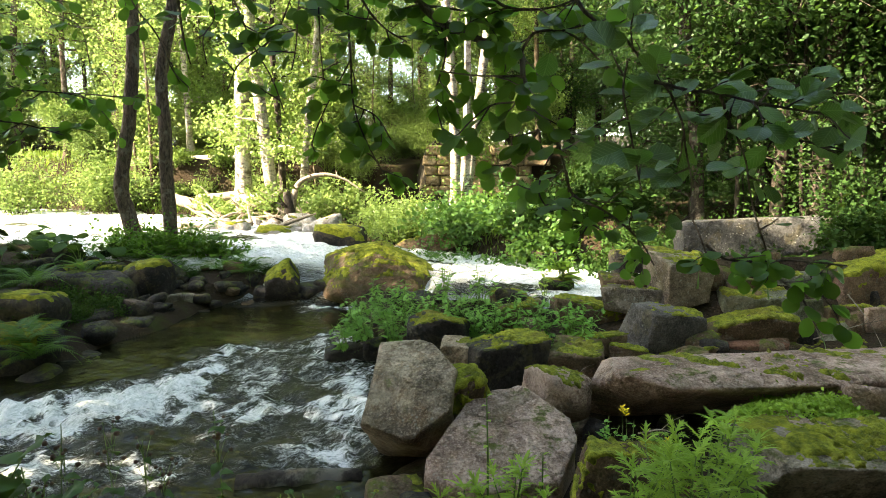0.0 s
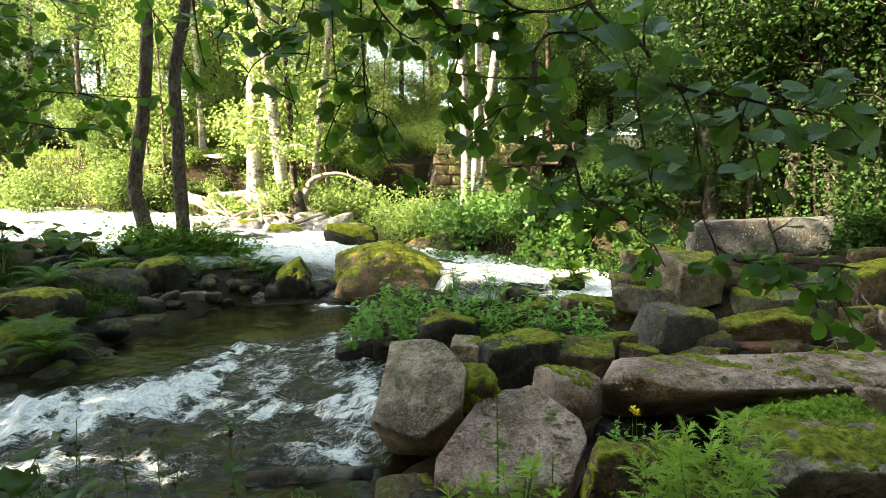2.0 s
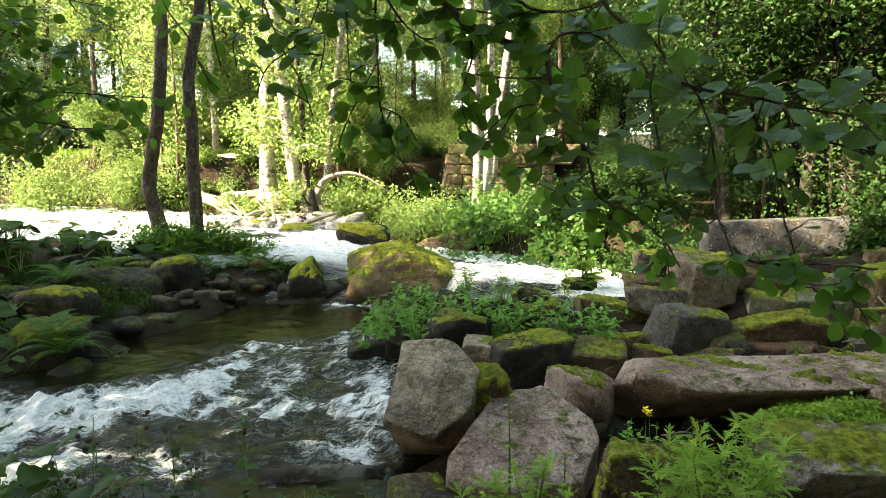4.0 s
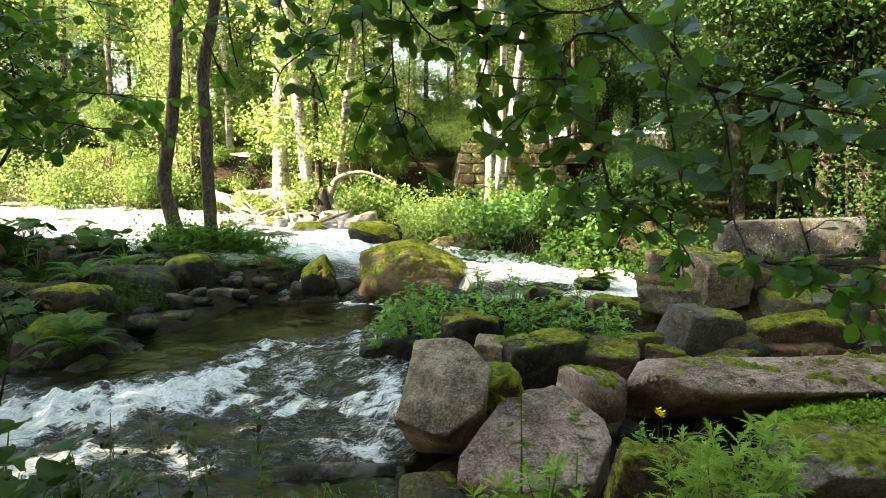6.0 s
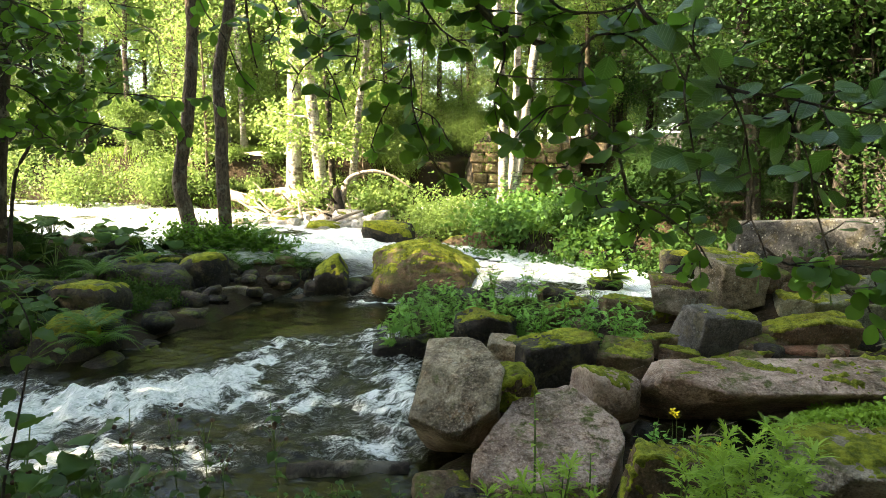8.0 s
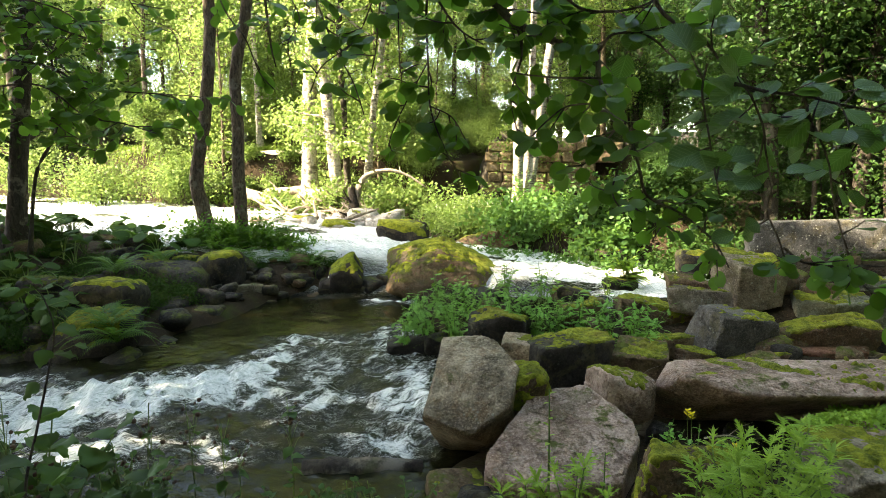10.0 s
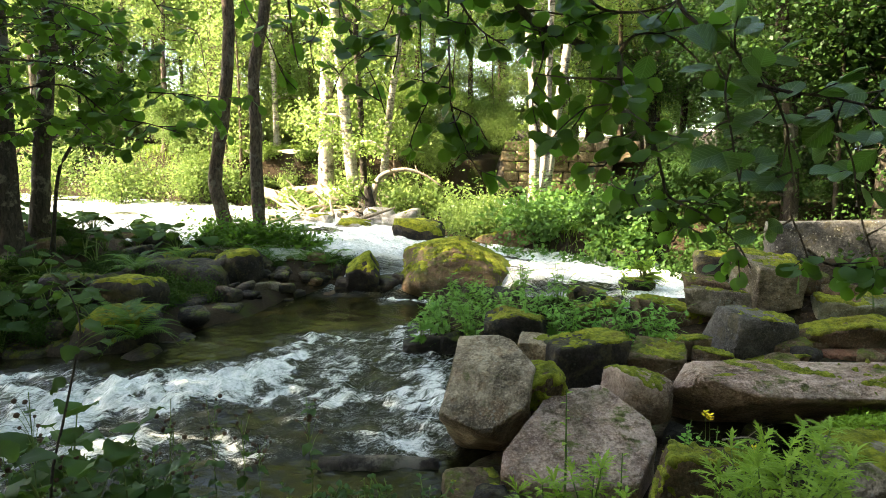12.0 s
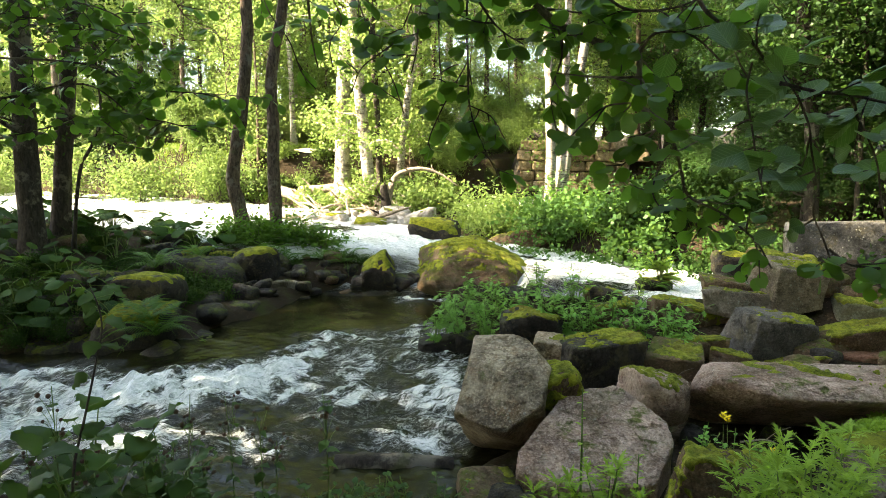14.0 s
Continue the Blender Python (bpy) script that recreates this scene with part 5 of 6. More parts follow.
def log(name, points, radii, label, material, group="driftwood logs", stubs=2, seed=0):
    rng = np.random.default_rng(seed)
    p = np.array(points, float)
    top = thing(name, *p[0], label, "log", group)
    line = curve(p - p[0], 6)
    rad = np.interp(np.linspace(0, 1, len(line)), np.linspace(0, 1, len(radii)), radii)
    line = np.vstack([line[0], line, line[-1]])
    rad = np.concatenate([[0.001], rad, [0.001]])
    child("log_body", np_mesh(name, *tube(line, rad, 12, 0.06, seed), material), top)
    for _ in range(stubs):
        k = rng.integers(2, len(line) - 2)
        b = limb_line(rng, line[k], (rng.normal(), rng.normal() - 0.5, 0.8), rng.uniform(0.25, 0.6), n=3)
        child("branch_stub", np_mesh(name + "_stub", *tube(b, np.linspace(rad[k] * 0.4, 0.008, len(b)), 6), material), top)
    return top


log("driftwood_log", [(-8.21, 19.40, 1.16), (-7.31, 19.00, 0.98), (-6.26, 18.60, 0.84)], (0.16, 0.17, 0.14), "sunlit fallen log lying on the far bank", M_DEAD, seed=1)
log("driftwood_log", [(-7.21, 19.00, 1.14), (-6.31, 18.80, 1.22), (-5.59, 18.60, 1.28)], (0.12, 0.13, 0.10), "pale bleached log lying among rocks", M_DEAD, seed=2)
log("driftwood_log", [(-5.62, 17.60, 0.90), (-4.78, 17.40, 1.10), (-4.26, 17.20, 1.48)], (0.12, 0.10, 0.06), "bleached root wood at the water", M_DEAD, stubs=5, seed=3)
for k in range(20):
    r = random.Random(900 + k)
    x, y = r.uniform(-5.9, -3.0), r.uniform(14.9, 17.4)
    z = max(ground_z(x, y), float(water_level(x, y))) + 0.1
    a, l = r.uniform(0, 3.14), r.uniform(0.7, 1.6)
    log("bleached_branch", [(x, y, z), (x + l * 0.5 * math.cos(a), y + l * 0.3 * math.sin(a), z + 0.15), (x + l * math.cos(a), y + l * 0.6 * math.sin(a), z + r.uniform(0.1, 0.5))], (0.05, 0.04, 0.02), "bleached branch caught among rocks in the sun", M_DEAD, stubs=2, seed=20 + k)
log("bent_log", [(-3.82, 16.00, 0.68), (-3.72, 16.00, 1.24), (-3.52, 16.00, 1.70), (-2.95, 16.00, 1.88), (-2.43, 16.00, 1.76), (-1.94, 16.00, 1.45)], (0.13, 0.09, 0.065, 0.05, 0.03, 0.015), "bent dead trunk arching over the rapids", M_DEAD, stubs=3, seed=4)
log("tree_stump", [(-3.72, 15.85, 0.55), (-3.78, 15.9, 1.0), (-3.86, 15.95, 1.45)], (0.20, 0.13, 0.09), "dark rotten stump among pale rocks", M_BARKD, "", stubs=4, seed=7)
for k, (x, y, w, h) in enumerate(((-5.7, 17.8, 1.0, 0.7), (-4.5, 17.5, 0.9, 1.1), (-3.1, 16.6, 1.4, 1.1), (-2.4, 16.9, 1.4, 1.2), (-6.6, 18.4, 0.9, 0.7))):
    bush("sunlit_sapling", x, y, ground_z(x, y) + 0.15, w, h, "young yellow-green sapling in full sun on the far shore", L_BUSH, 370 + k, 900, 0.12, group="saplings of the far shore")
log("sunken_log", [(-1.37, 4.05, -0.11), (-1.00, 4.10, -0.10), (-0.55, 4.15, -0.10)], (0.10, 0.105, 0.09), "dark wet log at the edge of the stream", M_BARKD, stubs=0, seed=5)

# grass on the far bank and along the island
rng = np.random.default_rng(63)
x = np.concatenate([rng.uniform(-16, -2.5, 17000), rng.uniform(-2, 5, 2500)])
y = np.concatenate([rng.uniform(19.0, 24.5, 17000), rng.uniform(12, 16, 2500)])
z = land(x, y)
dry = (z > water_level(x, y) + 0.03) & ~((x > -10.8) & (x < -4) & (y > 20.8) & (y < 23.5))
p = np.stack([x, y, z], -1)[dry]
up = rng.normal(size=(len(p), 3)) * 0.35 + (0, 0, 1)
up /= np.linalg.norm(up, axis=1)[:, None]
side = np.cross(up, rng.normal(size=(len(p), 3)))
side /= np.linalg.norm(side, axis=1)[:, None]
BLADE = np.array([(0, 0.05, 0), (0.55, 0.04, 0.03), (1, 0, 0.16), (0.55, -0.04, 0.03), (0, -0.05, 0)])
v, f = scatter(BLADE, np.array([(0, 1, 2, 3, 4)]), np.stack([up, side, np.cross(up, side)], -1), p, rng.uniform(0.10, 0.28, len(p)))
tagged(new("grass", np_mesh("grass", v, f, L_GRASS, False)), "tufts of green grass on the banks", "grass", kind="stuff")

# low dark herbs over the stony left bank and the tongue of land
# leaf green darkened to carry the shade of this bank
herb = bush("bank_herb", 0, 0, 0, 0.9, 0.45, "nettles and herbs over damp stones, green darkened for shade", L_NEAR, 330, 1700, 0.055, "herb", "herbs of the stony bank")
rng = random.Random(41)
first = True
for k in range(150):
    y = rng.uniform(6.0, 11.4)
    x = -0.56 * y - rng.uniform(-0.6, 3.6) if k < 120 else rng.uniform(-5.2, -2.2)
    if k >= 120:
        y = rng.uniform(9.7, 11.4)
    if along(SIDE, SIDE_W, x, y)[0] < (1.32 if k < 120 else 1.1) or along(MAIN, MAIN_W, x, y)[0] < 1.0:
        continue
    m = pose(x, y, ground_z(x, y) - 0.03, 0, 0, rng.uniform(0, 360)) @ Matrix.Scale(rng.uniform(0.4, 0.8) if y < 8.8 else rng.uniform(0.3, 0.55), 4)
    if first:
        herb.matrix_basis, first = m, False
    else:
        copy_thing(herb, m)

# dark growth round the feet of the two alders
for k, (x, y, w, h) in enumerate(((-5.3, 10.5, 0.8, 0.45), (-4.8, 10.6, 0.9, 0.55), (-4.3, 10.7, 0.9, 0.55), (-3.8, 10.6, 0.8, 0.40), (-4.6, 11.3, 1.0, 0.50), (-5.4, 11.1, 0.8, 0.40), (-3.5, 10.9, 0.7, 0.35))):
    bush("alder_undergrowth", x, y, ground_z(x, y) - 0.03, w, h, "dark leafy undergrowth round the feet of two alders", L_FERN, 380 + k, 1100, 0.07, "shrub", "undergrowth of the alder pair")

# shrubs hugging the foot of the far bank
for k, (x, w, h) in enumerate(((-9.4, 0.9, 0.7), (-8.4, 0.7, 0.45), (-7.7, 1.0, 0.6), (-6.3, 1.1, 0.9), (-5.3, 1.3, 1.0), (-8.9, 0.6, 0.9))):
    bush("bank_bush", x, 20.75, ground_z(x, 20.75) - 0.05, w, h, "small shrub at the foot of the far bank", L_BUSH, 340 + k, 1300, 0.075, group="sunlit bank bushes")
for k, (x, w) in enumerate(((-9.8, 1.2), (-7.2, 1.0), (-5.8, 1.4), (-8.6, 0.8))):
    bush("edge_shrub", x, 21.35, ground_z(x, 21.35) + 0.1, w, 0.4, "low shrub hanging over the edge of the bank", L_TREE, 350 + k, 1100, 0.08, group="shrubs along the bank edge")


# ---- leaves and small plants ----
def blade(widths, droop=0.15, fold=0.12, wave=0.0, seed=0):
    """A leaf blade of length 1 along x: left edge, midrib and right edge through the given half widths."""
    rng = np.random.default_rng(seed)
    n = len(widths)
    t = np.linspace(0, 1, n)
    v = []
    for k in range(n):
        z = -droop * t[k] ** 2
        w = widths[k]
        for side in (-1, -0.5, 0, 0.5, 1):
            v.append((t[k] - 0.05 * abs(side) * (t[k] > 0.9), side * w, z + fold * abs(side) * w * 2 - 0.10 * (side * side) * w + wave * rng.normal() * abs(side)))
    i = (np.arange(n - 1)[:, None] * 5 + np.arange(4)[None]).reshape(-1)
    return np.array(v), np.stack([i, i + 1, i + 6, i + 5], -1)


ALDER = [blade((0.07, 0.25, 0.36, 0.42, 0.43, 0.39, 0.28, 0.09), d, f, 0.014, k) for k, (d, f) in enumerate(((0.10, 0.10), (0.22, 0.05), (0.0, 0.18), (0.16, 0.14)))]
HEART = [blade((0.20, 0.42, 0.48, 0.46, 0.38, 0.28, 0.16, 0.03), d, f, 0.055, 20 + k) for k, (d, f) in enumerate(((0.25, 0.10), (0.40, 0.04), (0.10, 0.16)))]
ROUND = [blade((0.25, 0.46, 0.54, 0.54, 0.48, 0.36, 0.16), d, f, 0.02, 30 + k) for k, (d, f) in enumerate(((0.2, 0.08), (0.3, -0.05), (0.1, 0.15)))]
OVAL = [blade((0.02, 0.20, 0.30, 0.26, 0.14, 0.02), 0.2, 0.12, 0.01, 40)]


def lobed(seed, lobes=7):
    """A deeply cut leaf: a midrib with pairs of narrow pointed lobes."""
    rng = np.random.default_rng(seed)
    pieces = [blade((0.02, 0.05, 0.05, 0.06, 0.08, 0.06, 0.01), 0.25, 0.1)]
    for k in range(lobes):
        t = 0.22 + 0.62 * k / lobes
        for side in (-1, 1):
            a = side * radians(rng.uniform(32, 52))
            long = 0.46 * (1 - 0.5 * t) * rng.uniform(0.8, 1.1)
            v, f = blade((0.04, 0.085, 0.095, 0.06, 0.01), 0.3, 0.1)
            c, s = math.cos(a), math.sin(a)
            v = v * long
            pieces.append((np.stack([v[:, 0] * c - v[:, 1] * s + t, v[:, 0] * s + v[:, 1] * c, v[:, 2] - 0.25 * t * t], -1), f))
    return join(pieces)


LOBED = [lobed(k) for k in range(3)]
NARROW = [lobed(10 + k, 3 + k % 2) for k in range(3)] + [blade((0.02, 0.06, 0.09, 0.08, 0.05, 0.01), 0.35, 0.12, 0.006, 41)]


def frond(seed):
    """A fern frond of length 1: an arching rib with tapering pairs of toothed leaflets."""
    rng = np.random.default_rng(seed)
    pieces = []
    for k in range(24):
        t = 0.10 + 0.88 * k / 24
        z = 0.75 * t - 0.98 * t * t
        wide = 0.20 * math.sin(math.pi * min(1, t * 0.85 + 0.15)) ** 0.8 * (1.05 - t * 0.55)
        for side in (-1, 1):
            v, f = blade((0.045, 0.065, 0.055, 0.04, 0.008), 0.3, 0.05)
            v = v * wide
            a = side * radians(68 - 25 * t)
            c, s = math.cos(a), math.sin(a)
            pieces.append((np.stack([v[:, 0] * c - v[:, 1] * s + t, v[:, 0] * s + v[:, 1] * c, v[:, 2] + z], -1), f))
    ts = np.linspace(0, 1, 8)
    rib = tube(np.stack([ts, 0 * ts, 0.75 * ts - 0.98 * ts * ts - 0.004], -1), np.linspace(0.008, 0.002, 8), 4)
    return join(pieces + [rib])


FROND = [np_mesh("frond", *frond(k), L_FERN) for k in range(3)]


def fern(x, y, z, size, seed, label="green fern with arching fronds on the bank", count=14, group="ferns"):
    rng = random.Random(seed)
    top = thing("fern", x, y, z, label, "fern", group)
    for k in range(count):
        a = 360 * k / count + rng.uniform(-14, 14)
        child("frond", FROND[k % 3], top, m=pose(0, 0, 0, 0, 0, a) @ pose(0, 0, 0, rng.uniform(-10, 10), -rng.uniform(0, 38)) @ Matrix.Scale(size * rng.uniform(0.75, 1.1), 4))
    return top


def stalk(top, points, r0, r1, material=None, name="stem"):
    line = curve(points, 5)
    return child(name, np_mesh(name, *tube(line, np.linspace(r0, r1, len(line)), 6), material or M_STEM), top)


def leafy(name, x, y, z, height, width, stems, per, leaf, blades, material, seed, label, category="herb", group="", droop=20, base=0.15, rosette=0):
    """A plant of several stems with leaves all along them, each leaf an own part."""
    rng = random.Random(seed)
    top = thing(name, x, y, z, label, category, group)
    meshes = [np_mesh(name + "_leaf", v, f, material) for v, f in blades]
    for _ in range(stems):
        a, r = rng.uniform(0, 6.28), width / 2 * rng.uniform(0.2, 1)
        h = height * rng.uniform(0.7, 1.05)
        tip = Vector((math.cos(a) * r, math.sin(a) * r, h))
        line = [Vector((tip.x * 0.15, tip.y * 0.15, -0.05)), Vector((tip.x * 0.45, tip.y * 0.45, h * 0.55)), tip]
        stalk(top, line, 0.006 * height / 0.5, 0.0025)
        for k in range(per):
            t = base + (1 - base) * (k + rng.uniform(0, 0.6)) / per
            at = line[0].lerp(line[1], t * 2) if t < 0.5 else line[1].lerp(line[2], t * 2 - 1)
            s = leaf * rng.uniform(0.7, 1.15) * (1.1 - 0.45 * t)
            child("leaf", rng.choice(meshes), top, m=Matrix.Translation(at) @ pose(0, 0, 0, 0, 0, k * 137.5 + rng.uniform(-25, 25)) @ pose(0, 0, 0, rng.uniform(-18, 18), rng.uniform(-45, droop) * (0.5 + t * 0.5)) @ Matrix.Scale(s, 4))
        for k in range(rosette):
            child("leaf", rng.choice(meshes), top, m=Matrix.Translation(tip) @ pose(0, 0, 0, 0, 0, k * 360 / rosette + rng.uniform(-20, 20)) @ pose(0, 0, 0, 0, -rng.uniform(15, 70)) @ Matrix.Scale(leaf * rng.uniform(0.55, 0.85), 4))
    return top


# ferns
for k, (x, y, z, s) in enumerate(((-3.11, 10.20, 0.40) + (0.62,), (-1.97, 10.20, 0.29) + (0.42,), (-4.26, 10.60, 0.60) + (0.75,), (-4.76, 10.30, 0.53) + (0.7,), (-3.69, 10.30, 0.46) + (0.55,),
                                 (-4.11, 6.30, 0.15) + (0.62,), (-4.24, 6.40, 0.29) + (0.45,), (-4.53, 6.60, 0.23) + (0.5,), (1.61, 9.00, 0.38) + (0.42,), (-4.34, 9.90, 0.52) + (0.6,),
                                 (-4.37, 11.30, 0.81) + (0.7,), (-5.38, 10.90, 0.66) + (0.6,),
                                 (-4.58, 10.70, 0.69) + (0.8,), (-4.00, 10.80, 0.68) + (0.7,), (-3.51, 10.60, 0.56) + (0.5,), (-5.47, 10.50, 0.62) + (0.5,), (-4.99, 11.10, 0.74) + (0.7,), (-3.12, 9.90, 0.25) + (0.45,), (-3.41, 10.00, 0.33) + (0.5,), (-2.98, 10.20, 0.34) + (0.55,), (-5.23, 9.30, 0.52) + (0.5,), (-5.54, 8.60, 0.48) + (0.6,), (-6.02, 10.10, 0.67) + (0.6,), (-6.57, 8.20, 0.26) + (0.6,), (-7.53, 8.60, 0.32) + (0.7,), (-4.08, 9.90, 0.43) + (0.5,))):
    fern(x, y, max(z, ground_z(x, y)) - 0.04, s, 500 + k)

# herbs on the stony bank behind the blocks
HERB_AT = ((-1.01, 7.1, 0.27), (-0.51, 6.7, 0.27), (-0.25, 7.1, 0.33), (0.2, 7.2, 0.41), (0.59, 6.9, 0.38), (0.79, 6.5, 0.38), (1.25, 5.9, 0.37), (-0.84, 7.9, 0.36), (0.01, 7.6, 0.39), (1.01, 7.0, 0.39), (-1.05, 6.7, 0.21), (-0.82, 6.8, 0.25), (-0.59, 7.0, 0.32), (-0.95, 7.4, 0.29), (-0.42, 7.4, 0.4), (-0.71, 7.6, 0.35), (-0.09, 7.0, 0.39), (0.09, 6.6, 0.39), (0.33, 6.6, 0.39), (0.49, 6.3, 0.38), (0.44, 7.4, 0.4), (-0.23, 6.5, 0.32), (1.0, 6.3, 0.41), (1.2, 6.2, 0.4), (1.44, 6.4, 0.41))
for k, (x, y, z) in enumerate(HERB_AT):
    z = max(z - 0.12, ground_z(x, y))
    leafy("stream_herb", x, y, z - 0.05, 0.40 + 0.06 * (k % 3), 0.50, 8, 9, 0.14, LOBED, L_STREAM, 520 + k, "fresh green herb with cut leaves among the stones", group="herbs on the bank", droop=35)

# large-leaved butterbur on the left bank
rng = random.Random(12)
meshes = [np_mesh("butterbur_leaf", v, f, L_NEAR) for v, f in ROUND]
for k in range(78):
    y = rng.uniform(6.4, 11.2) if k < 40 else rng.uniform(5.7, 7.6) if k < 60 else rng.uniform(9.7, 11.1)
    x = -0.72 * y - rng.uniform(-0.6, 3.4) if k < 60 else rng.uniform(-9.0, -5.1)
    if along(SIDE, SIDE_W, x, y)[0] < 1.25 or along(MAIN, MAIN_W, x, y)[0] < 1.0:
        continue
    top = thing("butterbur", x, y, ground_z(x, y) - 0.03, "broad-leaved dark green butterbur in the shade", "plant", "butterbur on the left bank")
    for j in range(rng.randrange(4, 8)):
        a, r, h = rng.uniform(0, 6.28), rng.uniform(0.05, 0.32), rng.uniform(0.18, 0.50) if k < 60 else rng.uniform(0.18, 0.40)
        p = (math.cos(a) * r, math.sin(a) * r, h)
        stalk(top, [(0, 0, 0), (p[0] * 0.4, p[1] * 0.4, h * 0.7), p], 0.008, 0.005)
        child("leaf", rng.choice(meshes), top, m=Matrix.Translation(p) @ pose(0, 0, 0, 0, 0, math.degrees(a)) @ pose(0, 0, 0, rng.uniform(-20, 20), rng.uniform(-5, 30)) @ pose(-0.05, 0, 0) @ Matrix.Scale(rng.uniform(0.13, 0.25), 4))

# mugwort in front of the blocks
for k, (x, y, z, h, w, s) in enumerate(((0.953, 2.700, 0.509) + (0.28, 0.40, 7), (1.123, 2.600, 0.564) + (0.37, 0.36, 8), (0.757, 2.500, 0.545) + (0.30, 0.35, 6), (0.324, 2.900, 0.340) + (0.26, 0.34, 6),
                                       (0.122, 2.900, 0.311) + (0.20, 0.25, 4), (0.913, 2.300, 0.593) + (0.34, 0.4, 6), (1.363, 2.800, 0.509) + (0.27, 0.22, 4))):
    low = ground_z(x, y)
    leafy("mugwort", x, y, low, h * 1.05 + z - low, w * 1.15, s, 9, 0.13, NARROW, L_HERB, 560 + k, "bright green mugwort with deeply cut leaves", group="mugwort clumps", droop=0, base=0.5, rosette=6)
for k, (x, y, z, h) in enumerate(((1.327, 2.550, 0.580) + (0.16,), (1.201, 2.500, 0.521) + (0.16,))):
    low = ground_z(x, y)
    leafy("hawthorn_seedling", x, y, low, h + z - low, 0.22, 4, 5, 0.085, HEART[:2], L_HERB, 575 + k, "small seedling with rounded bright leaves", "seedling", droop=0)
# thin upright herbs before the flat block
for k, (x, y, z, h) in enumerate(((0.238, 3.200, 0.325) + (0.55,), (0.519, 3.200, 0.357) + (0.3,))):
    low = ground_z(x, y)
    leafy("tall_herb", x, y, low, h + z - low, 0.08, 1, 14, 0.055, OVAL, L_HERB, 580 + k, "single thin upright herb on the bank", droop=0)
# low leaves in the gap before the slab
for k, (x, y) in enumerate(((1.02, 3.98), (1.20, 3.92), (1.36, 3.98), (0.98, 3.84))):
    low = ground_z(x, y)
    leafy("gap_herb", x, y, low, 0.34, 0.26, 4, 5, 0.07, OVAL, L_STREAM, 590 + k, "small green herb in the gap between stones", group="herbs between the blocks", droop=20, base=0.5)
# yellow flower
for k, (x, y, z) in enumerate(((1.08, 3.75, 0.49), (1.199, 3.300, 0.483), (1.09, 3.70, 0.49))):
    low = ground_z(x, y)
    rise = z - low
    top = thing("yellow_flower", x, y, low, "small yellow-flowered herb before a granite slab", "flower")
    stalk(top, [(0, 0, 0), (0.01, 0, 0.06 + rise * 0.5), (0, 0, 0.08 + rise)], 0.002, 0.0012)
    petal = np_mesh("petal", *blade((0.05, 0.25, 0.32, 0.25, 0.05)), M_YELLOW)
    for j in range(9):
        child("petal", petal, top, m=pose(0, 0, 0.055 + rise + 0.004 * j, 0, 0, j * 137) @ pose(0, 0, 0, 0, -35) @ Matrix.Scale(0.027, 4))

# fine ground cover on the ledge
rng = np.random.default_rng(77)
n = 5200
a, r = rng.uniform(0, 6.28, n), rng.uniform(0, 1, n) ** 0.5
cx = 2.44 + 0.50 * np.cos(a) * r + 0.1 * np.sin(3 * a)
cy = 4.16 + 0.25 * np.sin(a) * r
mound = 0.39 + 0.15 * (1 - r ** 2) * rng.uniform(0.0, 1.0, n) * (0.6 + 0.4 * np.sin(9 * cx) * np.cos(11 * cy))
v, f = scatter(RHOMB, RHOMB_F, turned(rng, n, 0.5), np.stack([cx, cy, mound], -1), rng.uniform(0.018, 0.042, n))
tagged(new("ground_cover", np_mesh("ground_cover", v, f, L_HERB, False)), "fine-leaved bright green ground cover between stones", "ground cover", kind="stuff")

# burdock, thistle stems and broad leaves in the left foreground
for k, (x, y, z, h, w, leaf) in enumerate(((-1.868, 1.900, 0.617) + (0.30, 0.5, 0.22), (-1.606, 2.100, 0.519) + (0.26, 0.5, 0.20), (-1.503, 1.700, 0.698) + (0.26, 0.5, 0.20), (-1.286, 2.300, 0.428) + (0.22, 0.4, 0.17),
                                          (-1.682, 2.000, 0.893) + (0.30, 0.5, 0.22), (-1.410, 2.000, 0.814) + (0.20, 0.4, 0.18), (-1.474, 2.200, 0.544) + (0.20, 0.5, 0.15), (-1.986, 1.800, 0.794) + (0.30, 0.5, 0.2), (-2.089, 2.300, 0.505) + (0.22, 0.5, 0.17),
                                          (-1.200, 2.500, 0.394) + (0.14, 0.4, 0.13))):
    low = ground_z(x, y)
    leafy("burdock", x, y, low, 0.45 * h + z - low, w * 1.1, 5, 3, leaf * 0.85, HEART, L_BURR, 600 + k, "broad-leaved burdock in the shade of the near bank", "plant", "burdock in the foreground", droop=28, base=0.45, rosette=2)


